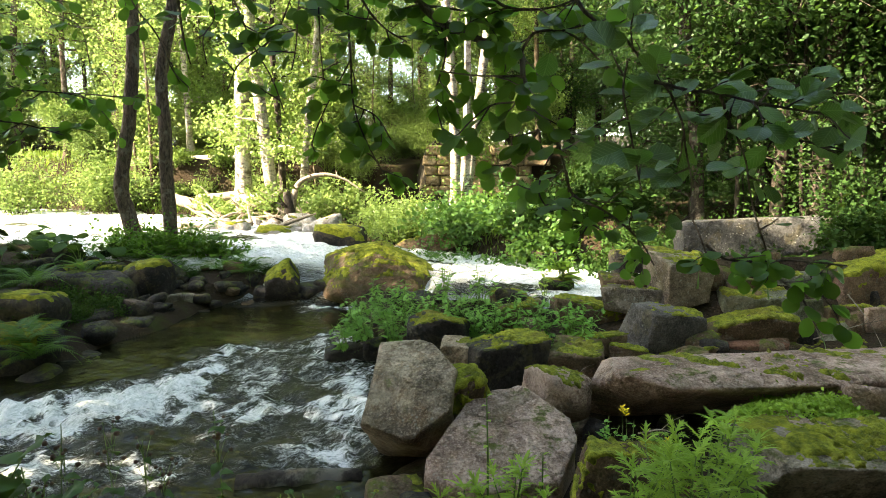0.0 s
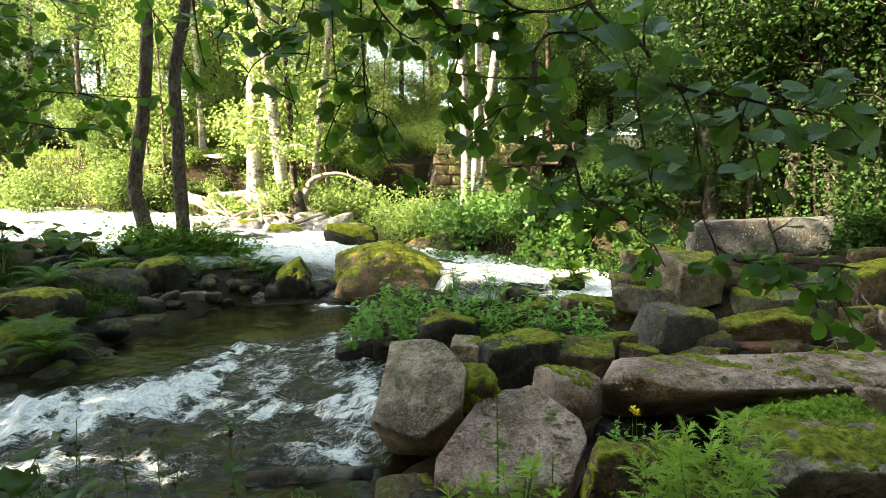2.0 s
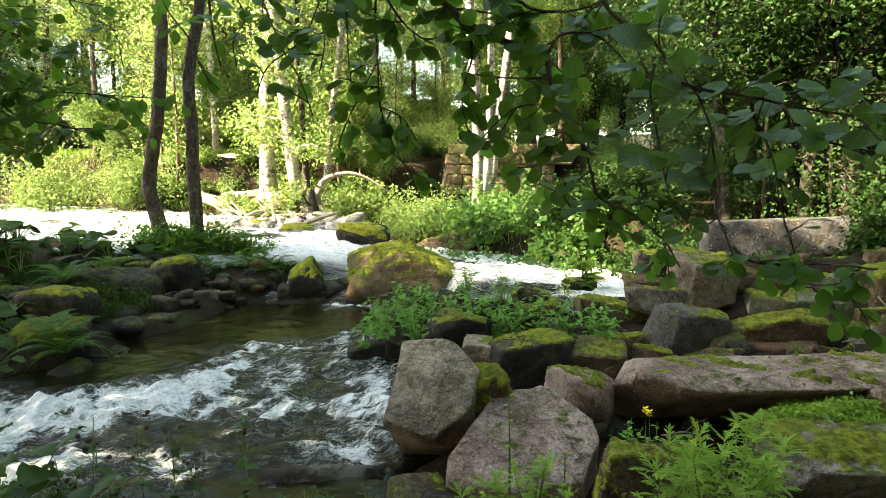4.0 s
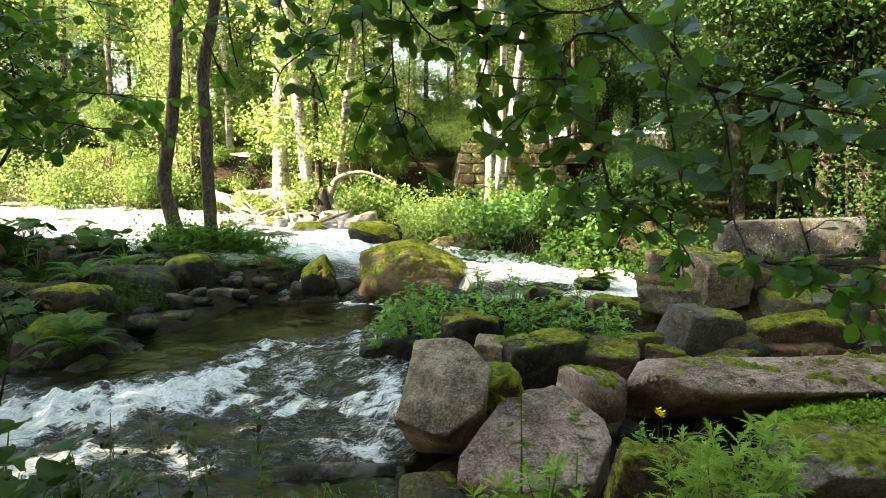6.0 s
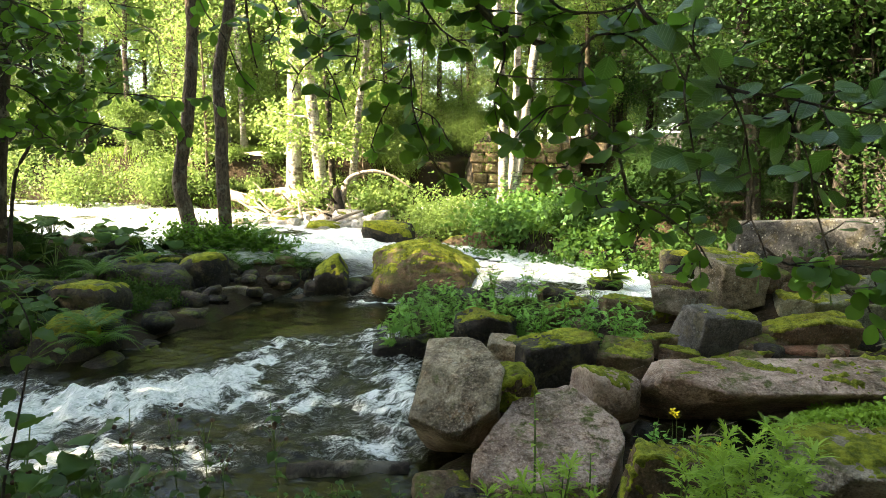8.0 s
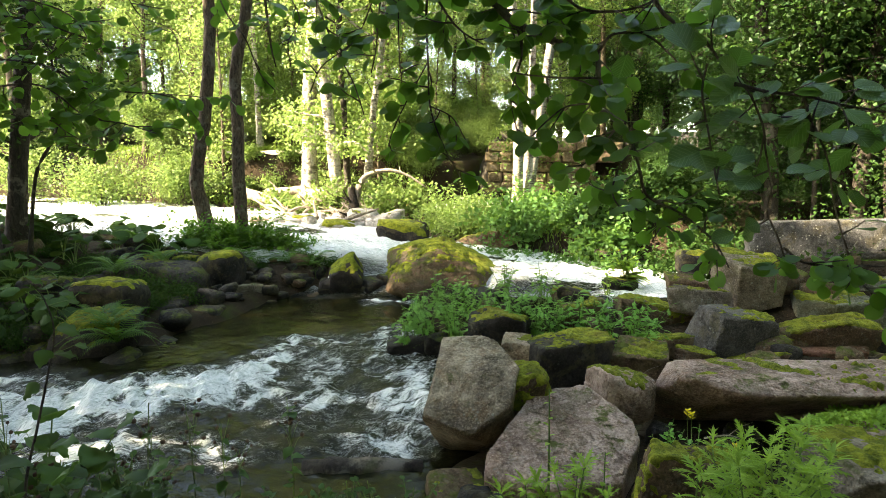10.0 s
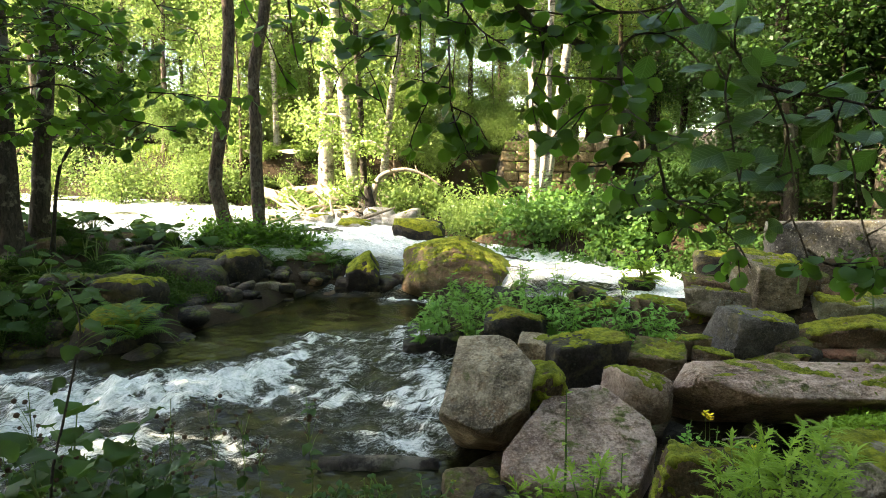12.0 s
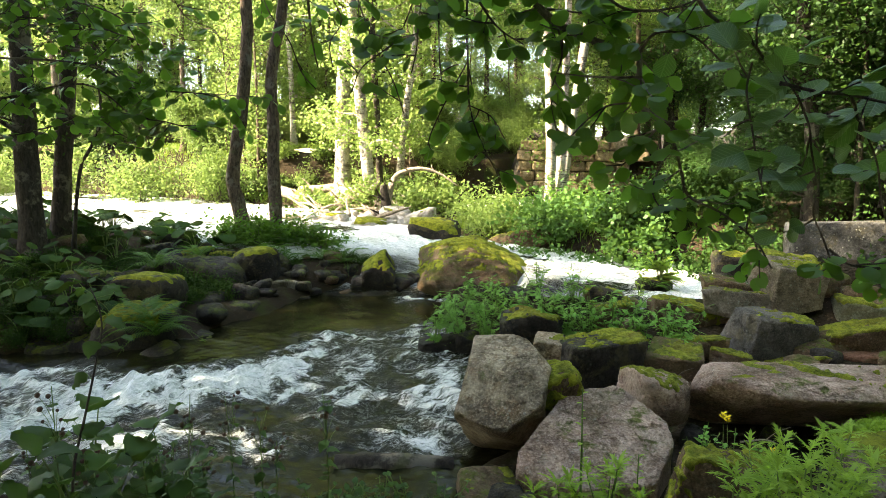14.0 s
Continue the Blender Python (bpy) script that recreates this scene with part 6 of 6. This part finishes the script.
def thistle(x, y, z, h, seed, heads=8):
    rng = random.Random(seed)
    top = thing("thistle", x, y, z, "tall withered stem with brown seed heads and a few leaves", "plant", "withered stems")
    stalk(top, [(0, 0, 0), (rng.uniform(-0.02, 0.02), 0, h * 0.5), (rng.uniform(-0.03, 0.03), 0, h)], 0.0032, 0.0015, M_STEM)
    ball, f = BALLS[2]
    burr = np_mesh("seed_head", ball * (1 + 0.25 * np.random.default_rng(seed).random((len(ball), 1))), f, M_SEED)
    for k in range(heads):
        t = rng.uniform(0.72, 1.0)
        p = (rng.uniform(-0.07, 0.07) * (1.5 - t), rng.uniform(-0.05, 0.05), h * t + rng.uniform(0, 0.03))
        stalk(top, [(0, 0, h * (t - 0.12)), (p[0] * 0.5, p[1] * 0.5, h * t - 0.02), p], 0.0012, 0.0008, M_STEM, "side_stem")
        child("seed_head", burr, top, m=Matrix.Translation(p) @ Matrix.Scale(rng.uniform(0.005, 0.009), 4))
    leaf = np_mesh("thistle_leaf", *HEART[1], L_BURR)
    for k in range(11):
        t = rng.uniform(0.25, 0.95)
        child("leaf", leaf, top, m=pose(0, 0, h * t, 0, 0, rng.uniform(0, 360)) @ pose(0, 0, 0, 0, rng.uniform(-20, 25)) @ Matrix.Scale(rng.uniform(0.03, 0.07) * (1.25 - 0.6 * t), 4))


for k, (x, y, z, h) in enumerate(((-1.360, 2.200, 0.782) + (0.32,), (-1.241, 2.300, 0.727) + (0.34,), (-0.878, 2.400, 0.672) + (0.40,), (-1.120, 2.300, 0.716) + (0.28,), (-1.703, 1.900, 0.699) + (0.52,),
                                 (-1.658, 2.000, 0.645) + (0.30,), (-1.102, 2.400, 0.540) + (0.3,), (-1.534, 2.300, 0.556) + (0.26,), (-1.438, 2.400, 0.509) + (0.22,), (-1.991, 2.100, 0.626) + (0.30,))):
    low = ground_z(x, y)
    thistle(x, y, low, h + z - low, 640 + k)


# ---- the alder over the camera ----
rng = np.random.default_rng(88)
alder = thing("overhanging_alder", 1.9, -1.6, ground_z(1.9, -1.6), "old alder whose leafy branches hang over the bank", "tree")
trunk = curve([(0, 0, -0.1), (-0.05, 0.1, 1.5), (-0.3, 0.4, 3.0), (-0.6, 0.8, 5.0), (-0.7, 0.9, 8.5)], 6)
wood = [tube(trunk, np.linspace(0.22, 0.07, len(trunk)), 12, 0.04, 3)]
clumps = []
# limbs and crown out of view, aimed left and back to shade the bank
for k in range(30):
    i = rng.integers(14, len(trunk))
    a = rng.uniform(2.7, 4.9)
    main = limb_line(rng, trunk[i], (math.cos(a), math.sin(a), rng.uniform(0.0, 0.7)), rng.uniform(3.0, 6.5))
    main[:, 2] = np.maximum(main[:, 2], 3.2)
    wood.append(tube(main, np.linspace(0.06, 0.01, len(main)), 6))
    for q in main[1:]:
        clumps += [q + rng.normal(size=3) * 0.3 for _ in range(3)]
child("trunk", np_mesh("overhanging_alder_trunk", *join(wood), M_BARK), alder)
clumps = np.array(clumps)
n = 11000
pick = clumps[rng.integers(0, len(clumps), n)] + rng.normal(size=(n, 3)) * (0.42, 0.42, 0.25)
pick[:, 2] = np.maximum(pick[:, 2], 2.9)
v, f = scatter(RHOMB, RHOMB_F, turned(rng, n, 0.55), pick, rng.uniform(0.13, 0.18, n))
tagged(child("crown", np_mesh("overhanging_alder_crown", v, f, L_ALDER, False), alder), kind="stuff")

ALDER_MESH = [np_mesh("alder_leaf", v, f, L_ALDER1) for v, f in ALDER]
BASE = Vector(alder.location)
singles = 0


def bough(points, thick, every, seed, leaf=(0.036, 0.056), twig=(0.08, 0.22), loose=False, leaves=7, sag=0.35):
    """A branch of the alder along points, with side twigs and stalked leaves: single leaves, or one joined spray where loose."""
    global singles
    rng = np.random.default_rng(seed)
    line = curve([np.array(p) - BASE for p in points], 8)
    seg = np.linalg.norm(np.diff(line, axis=0), axis=1)
    run = np.concatenate([[0], np.cumsum(seg)])
    wood = [tube(line, np.linspace(thick, max(0.0016, thick * 0.3), len(line)), 7, 0.06, seed)]
    spots = []
    s = rng.uniform(0, every)
    while s < run[-1]:
        p = np.array([np.interp(s, run, line[:, i]) for i in range(3)])
        way = rng.normal(size=3) * (1, 0.8, 0.6)
        way[2] -= sag
        t = limb_line(rng, p, way / np.linalg.norm(way), rng.uniform(*twig), 0.3, 4)
        wood.append(tube(t, np.linspace(0.0022, 0.0010, len(t)), 4))
        for k in range(leaves):
            u = (k + rng.uniform(0.3, 1)) / leaves * 4
            i = min(3, int(u))
            spots.append((t[i] + (t[i + 1] - t[i]) * (u - i), t[i + 1] - t[i]))
        s += every * rng.uniform(0.6, 1.4)
    br = child("branch", np_mesh("alder_branch", *grow(wood, [4] * len(wood)), M_TWIG if thick < 0.009 else M_LICHEN), alder)
    frames, places, sizes = [], [], []
    for p, d in spots:
        x = d / (np.linalg.norm(d) + 1e-6) + rng.normal(size=3) * (0.9, 0.9, 0.5) + (0, 0, -0.5 if loose else -0.15)
        x /= np.linalg.norm(x)
        z = np.array((0, -0.5, 0.9)) + rng.normal(size=3) * (0.42 if loose else 0.30)
        z -= x * (x @ z)
        z /= np.linalg.norm(z)
        frames.append(np.stack([x, np.cross(z, x), z], -1))
        places.append(p + x * 0.008)
        sizes.append(rng.uniform(*leaf))
    if loose or singles + len(spots) > 300:
        v, f = scatter(*ALDER[0], np.array(frames), np.array(places), sizes)
        tagged(child("foliage", np_mesh("alder_spray", v, f, L_ALDER), br), kind="stuff")
    else:
        singles += len(spots)
        for k, (fr, p, s) in enumerate(zip(frames, places, sizes)):
            child("leaf", ALDER_MESH[k % 4], br, m=Matrix.Translation(p) @ Matrix(fr.tolist()).to_4x4() @ Matrix.Scale(s, 4))


# nearest boughs on the right, with broad leaves whose sky sheen is painted pale
bough([(0.24, 1.35, 2.41), (0.26, 1.325, 2.328), (0.294, 1.3, 2.284), (0.332, 1.275, 2.258), (0.364, 1.25, 2.206), (0.384, 1.225, 2.162), (0.412, 1.2, 2.144)], 0.0048, 0.085, 701, (0.042, 0.058), (0.05, 0.13), False, 4, 0.1)
bough([(0.376, 1.2, 2.159), (0.437, 1.2, 2.144), (0.497, 1.2, 2.137), (0.567, 1.2, 2.121), (0.637, 1.2, 2.109), (0.727, 1.2, 2.094)], 0.0035, 0.050, 702, (0.044, 0.060), (0.05, 0.12), False, 4, 0.05)
bough([(0.326, 1.2, 2.194), (0.317, 1.188, 2.142), (0.328, 1.175, 2.071), (0.337, 1.162, 2.011), (0.346, 1.15, 1.961)], 0.0022, 0.062, 703, (0.054, 0.07), (0.03, 0.08), False, 3, 0.0)
bough([(0.407, 1.2, 2.137), (0.428, 1.193, 2.083), (0.435, 1.187, 2.032), (0.447, 1.18, 1.976)], 0.0022, 0.055, 704, (0.048, 0.064), (0.04, 0.1), False, 4, 0.05)
bough([(0.497, 1.2, 2.134), (0.526, 1.2, 2.073), (0.582, 1.2, 2.06), (0.652, 1.2, 2.053), (0.742, 1.2, 2.034)], 0.003, 0.075, 705, (0.044, 0.058), (0.05, 0.12), False, 4, 0.1)
bough([(0.526, 1.2, 2.073), (0.55, 1.2, 2.017), (0.561, 1.2, 1.961), (0.578, 1.2, 1.904), (0.595, 1.2, 1.862)], 0.0018, 0.1, 706, (0.04, 0.054), (0.03, 0.07), False, 2, 0.0)
bough([(0.591, 1.25, 2.125), (0.638, 1.267, 2.166), (0.711, 1.283, 2.153), (0.805, 1.3, 2.149)], 0.0024, 0.065, 707, (0.046, 0.06), (0.04, 0.1), False, 4, 0.0)
bough([(0.455, 1.2, 1.976), (0.45, 1.2, 1.929), (0.471, 1.2, 1.882), (0.486, 1.2, 1.845)], 0.0016, 0.09, 709, (0.036, 0.05), (0.03, 0.07), False, 3, 0.1)
bough([(0.505, 1.25, 1.855), (0.55, 1.262, 1.826), (0.616, 1.275, 1.819), (0.698, 1.288, 1.819), (0.815, 1.3, 1.807)], 0.0028, 0.036, 726, (0.031, 0.043), (0.04, 0.1), True, 5, 0.5)
bough([(0.645, 1.3, 1.85), (0.668, 1.3, 1.793), (0.721, 1.3, 1.754), (0.799, 1.3, 1.738)], 0.0022, 0.045, 727, (0.031, 0.043), (0.04, 0.1), True, 5, 0.4)
# the thick lichened bough and what hangs from it
bough([(-0.128, 1.5, 2.459), (-0.044, 1.483, 2.35), (0.032, 1.467, 2.301), (0.106, 1.45, 2.269), (0.157, 1.433, 2.254), (0.164, 1.417, 2.198), (0.166, 1.4, 2.137), (0.208, 1.383, 2.098), (0.235, 1.367, 2.05), (0.247, 1.35, 1.999)], 0.0098, 0.061, 710, (0.036, 0.048), (0.05, 0.13), True, 5, 0.35)
bough([(0.156, 1.4, 2.245), (0.186, 1.375, 2.282), (0.249, 1.35, 2.272), (0.283, 1.325, 2.238), (0.315, 1.3, 2.195)], 0.0035, 0.067, 711, (0.036, 0.048), (0.04, 0.1), True, 5, 0.2)
bough([(0.167, 1.4, 2.196), (0.113, 1.417, 2.198), (0.053, 1.433, 2.203), (-0.013, 1.45, 2.213)], 0.003, 0.044, 712, (0.038, 0.050), (0.04, 0.1), True, 5, 0.35)
bough([(0.207, 1.38, 2.097), (0.17, 1.39, 2.05), (0.132, 1.4, 2.007)], 0.0025, 0.044, 713, (0.038, 0.050), (0.04, 0.1), True, 5, 0.3)
bough([(-0.015, 1.5, 2.335), (-0.001, 1.483, 2.257), (-0.023, 1.467, 2.168), (-0.007, 1.45, 2.079)], 0.0028, 0.059, 714, (0.036, 0.048), (0.04, 0.09), True, 5, 0.3)
bough([(0.163, 1.4, 2.143), (0.099, 1.407, 2.137), (0.058, 1.413, 2.108), (0.028, 1.42, 2.078)], 0.0024, 0.061, 715, (0.038, 0.050), (0.04, 0.09), True, 5, 0.3)
bough([(0.247, 1.35, 1.999), (0.266, 1.35, 1.947), (0.335, 1.35, 1.912), (0.405, 1.35, 1.855), (0.439, 1.35, 1.8)], 0.0036, 0.041, 716, (0.029, 0.041), (0.04, 0.1), True, 6, 0.3)
bough([(0.233, 1.36, 2.05), (0.206, 1.367, 2.005), (0.197, 1.373, 1.951), (0.223, 1.38, 1.909)], 0.0024, 0.055, 717, (0.04, 0.054), (0.04, 0.09), True, 5, 0.3)
bough([(0.337, 1.36, 1.911), (0.305, 1.37, 1.886), (0.285, 1.38, 1.848)], 0.0018, 0.049, 718, (0.029, 0.040), (0.03, 0.08), True, 5, 0.3)
bough([(0.268, 1.36, 1.946), (0.233, 1.37, 1.921), (0.199, 1.38, 1.918)], 0.0018, 0.049, 719, (0.029, 0.040), (0.03, 0.08), True, 5, 0.2)
bough([(0.06, 1.45, 2.43), (0.109, 1.438, 2.356), (0.18, 1.425, 2.338), (0.255, 1.412, 2.349), (0.315, 1.4, 2.39)], 0.004, 0.044, 730, (0.038, 0.050), (0.05, 0.12), True, 6, 0.35)
bough([(-0.115, 1.5, 2.446), (-0.064, 1.5, 2.372), (0.0, 1.5, 2.359), (0.077, 1.5, 2.347)], 0.004, 0.044, 731, (0.038, 0.050), (0.05, 0.13), True, 6, 0.4)
# thin strands hanging before the far bank
bough([(-0.305, 1.6, 2.491), (-0.304, 1.6, 2.372), (-0.302, 1.6, 2.285), (-0.295, 1.6, 2.21)], 0.0018, 0.104, 740, (0.036, 0.048), (0.04, 0.1), True, 4, 0.2)
bough([(-0.228, 1.6, 2.49), (-0.233, 1.59, 2.369), (-0.227, 1.58, 2.261), (-0.22, 1.57, 2.152), (-0.189, 1.56, 2.064), (-0.141, 1.55, 1.978)], 0.003, 0.041, 741, (0.038, 0.050), (0.04, 0.1), True, 5, 0.4)
bough([(-0.546, 1.65, 2.481), (-0.501, 1.637, 2.368), (-0.466, 1.625, 2.29), (-0.424, 1.613, 2.219), (-0.392, 1.6, 2.134)], 0.0026, 0.051, 742, (0.038, 0.050), (0.04, 0.1), True, 4, 0.35)
bough([(-0.381, 1.65, 2.418), (-0.411, 1.65, 2.349), (-0.447, 1.65, 2.308), (-0.515, 1.65, 2.259), (-0.546, 1.65, 2.195)], 0.002, 0.067, 743, (0.036, 0.048), (0.04, 0.09), True, 4, 0.3)
bough([(-0.683, 1.7, 2.496), (-0.675, 1.7, 2.383), (-0.665, 1.7, 2.311), (-0.654, 1.7, 2.267)], 0.004, 0.091, 744, (0.036, 0.048), (0.03, 0.08), True, 4, 0.2)
bough([(-0.824, 1.7, 2.498), (-0.79, 1.7, 2.412), (-0.737, 1.7, 2.34), (-0.701, 1.7, 2.253), (-0.661, 1.7, 2.208)], 0.002, 0.104, 745, (0.036, 0.048), (0.03, 0.08), True, 3, 0.2)
bough([(-0.238, 1.55, 2.462), (-0.183, 1.533, 2.369), (-0.142, 1.517, 2.32), (-0.089, 1.5, 2.285)], 0.0035, 0.034, 746, (0.040, 0.052), (0.05, 0.12), True, 6, 0.4)
bough([(-0.341, 1.6, 2.478), (-0.354, 1.6, 2.372), (-0.361, 1.6, 2.292), (-0.373, 1.6, 2.237)], 0.002, 0.067, 747, (0.036, 0.048), (0.04, 0.09), True, 4, 0.3)
bough([(-0.229, 1.6, 2.264), (-0.289, 1.6, 2.155), (-0.318, 1.6, 2.093), (-0.33, 1.6, 2.055)], 0.0018, 0.061, 748, (0.036, 0.048), (0.03, 0.08), True, 4, 0.3)
bough([(-0.644, 1.7, 2.496), (-0.587, 1.7, 2.396), (-0.619, 1.7, 2.332), (-0.613, 1.7, 2.267)], 0.0018, 0.091, 749, (0.036, 0.048), (0.03, 0.08), True, 4, 0.2)
bough([(-0.221, 1.58, 2.153), (-0.166, 1.565, 2.125), (-0.13, 1.55, 2.07)], 0.0018, 0.039, 750, (0.036, 0.048), (0.04, 0.09), True, 5, 0.4)
# layered sprays at the edge of the bank
bough([(-2.436, 2.1, 2.555), (-2.001, 2.1, 2.515), (-1.688, 2.1, 2.494), (-1.498, 2.1, 2.439), (-1.366, 2.1, 2.398), (-1.205, 2.1, 2.351)], 0.005, 0.060, 760, (0.036, 0.048), (0.08, 0.22), True, 8, 0.15)
bough([(-2.464, 2.1, 2.352), (-2.017, 2.1, 2.369), (-1.623, 2.1, 2.339), (-1.473, 2.1, 2.26), (-1.318, 2.1, 2.247), (-1.097, 2.1, 2.234)], 0.005, 0.040, 761, (0.036, 0.048), (0.08, 0.22), True, 8, 0.15)
bough([(-2.487, 2.1, 2.182), (-2.033, 2.1, 2.22), (-1.668, 2.1, 2.275), (-1.48, 2.1, 2.167), (-1.344, 2.1, 2.141), (-1.225, 2.1, 2.108)], 0.0045, 0.040, 762, (0.036, 0.048), (0.06, 0.18), True, 8, 0.15)
bough([(-2.259, 2.1, 2.029), (-1.883, 2.1, 2.107), (-1.639, 2.1, 2.154), (-1.544, 2.1, 2.107), (-1.411, 2.1, 2.033)], 0.0035, 0.055, 763, (0.034, 0.045), (0.06, 0.16), True, 7, 0.15)
bough([(-2.381, 2.1, 2.663), (-2.03, 2.1, 2.605), (-1.721, 2.1, 2.566), (-1.513, 2.1, 2.502), (-1.425, 2.1, 2.375)], 0.004, 0.057, 764, (0.036, 0.048), (0.08, 0.22), True, 8, 0.2)
bough([(-1.332, 2.1, 2.616), (-1.263, 2.1, 2.5), (-1.152, 2.1, 2.446), (-1.124, 2.1, 2.329)], 0.002, 0.143, 765, (0.034, 0.045), (0.05, 0.12), True, 4, 0.2)
bough([(-1.792, 2.15, 2.671), (-1.689, 2.15, 2.487), (-1.6, 2.15, 2.356), (-1.526, 2.15, 2.281)], 0.0035, 0.068, 766, (0.036, 0.048), (0.08, 0.2), True, 8, 0.2)

# dry twigs lying on the stones
for k, (a, b) in enumerate((((3.96, 6.20, 0.80), (4.00, 5.60, 0.30)), ((3.54, 6.00, 0.40), (4.46, 6.10, 0.60)), ((1.20, 3.80, 0.39), (1.41, 3.70, 0.42)), ((3.19, 5.00, 0.48), (3.26, 4.50, 0.38)), ((0.91, 5.00, 0.43), (1.16, 4.80, 0.32)))):
    a, b = Vector(a), Vector(b)
    top = thing("dry_twig", *a, "thin dry twig lying on the stones", "twig", "dry twigs")
    mid = (b - a) * 0.5 + Vector((0.02, 0, 0.03))
    stalk(top, [(0, 0, 0), mid, b - a], 0.006, 0.002, M_DEAD, "stick")
    stalk(top, [mid, mid + Vector((0.05, -0.02, 0.06)), mid + Vector((0.14, 0.02, 0.08))], 0.003, 0.001, M_DEAD, "side_twig")

# one tall leafy stem against the water
x, y, z = (-1.754, 2.000, 0.704)
low = ground_z(x, y)
top = thing("tall_herb", x, y, low, "tall thin stem with a few ragged leaves before the water", "herb")
BEND = [Vector(p) - Vector((x, y, low)) for p in ((x, y, low), (-1.726, 2.000, 0.841), (-1.665, 2.000, 1.066), (-1.605, 2.000, 1.284), (-1.574, 2.000, 1.432), (-1.610, 2.000, 1.554), (-1.672, 2.000, 1.613))]
stalk(top, BEND, 0.006, 0.0015, M_TWIG)
rng = random.Random(91)
mesh = np_mesh("herb_leaf", *HEART[0], L_BURR)
for k in range(20):
    i = rng.randrange(1, 6)
    at = BEND[i].lerp(BEND[i + 1], rng.random())
    out = Vector((rng.uniform(-0.09, 0.09), rng.uniform(-0.05, 0.05), rng.uniform(0.0, 0.05)))
    stalk(top, [at, at + out * 0.6, at + out], 0.0015, 0.001, M_STEM, "side_stem")
    child("leaf", mesh, top, m=Matrix.Translation(at + out) @ pose(0, 0, 0, 0, 0, math.degrees(math.atan2(out.y, out.x))) @ pose(0, 0, 0, rng.uniform(-30, 30), rng.uniform(0, 45)) @ Matrix.Scale(rng.uniform(0.035, 0.08), 4))

# grass tuft on a stone in the river
x, y, z = (1.72, 9.12, 0.40)
leafy("grass_tuft", x, y, z + 0.02, 0.36, 0.60, 26, 3, 0.27, [blade((0.04, 0.12, 0.13, 0.08, 0.01), 0.4, 0.1)], L_HERB, 95, "bright green tuft of grass on a stone in the river", "grass", droop=0)

# sunlit sprig beside the river
x, y = 1.40, 8.60
leafy("sunlit_sprig", x, y, ground_z(x, y), 0.62, 0.24, 5, 7, 0.11, OVAL, L_HERB, 96, "yellow-green sprig in the sun at the edge of the river", "herb", droop=0, base=0.35)

# nettles in the near left corner
for k, (x, y, z, h) in enumerate(((-1.631, 2.600, 0.493) + (0.16,), (-1.929, 2.700, 0.445) + (0.18,), (-1.994, 2.500, 0.486) + (0.2,), (-1.068, 2.800, 0.379) + (0.10,), (-0.867, 2.900, 0.313) + (0.08,), (-1.614, 2.400, 0.718) + (0.16,), (-0.62, 2.90, 0.40) + (0.10,), (-0.92, 2.70, 0.42) + (0.12,), (-0.46, 2.95, 0.36) + (0.08,), (-0.73, 2.75, 0.42) + (0.10,))):
    low = ground_z(x, y)
    leafy("nettle", x, y, low, h + z - low, 0.3, 5, 7, 0.07, OVAL, L_BURR, 660 + k, "small nettle among broad leaves on the near bank", "plant", "nettles", droop=25, base=0.4)
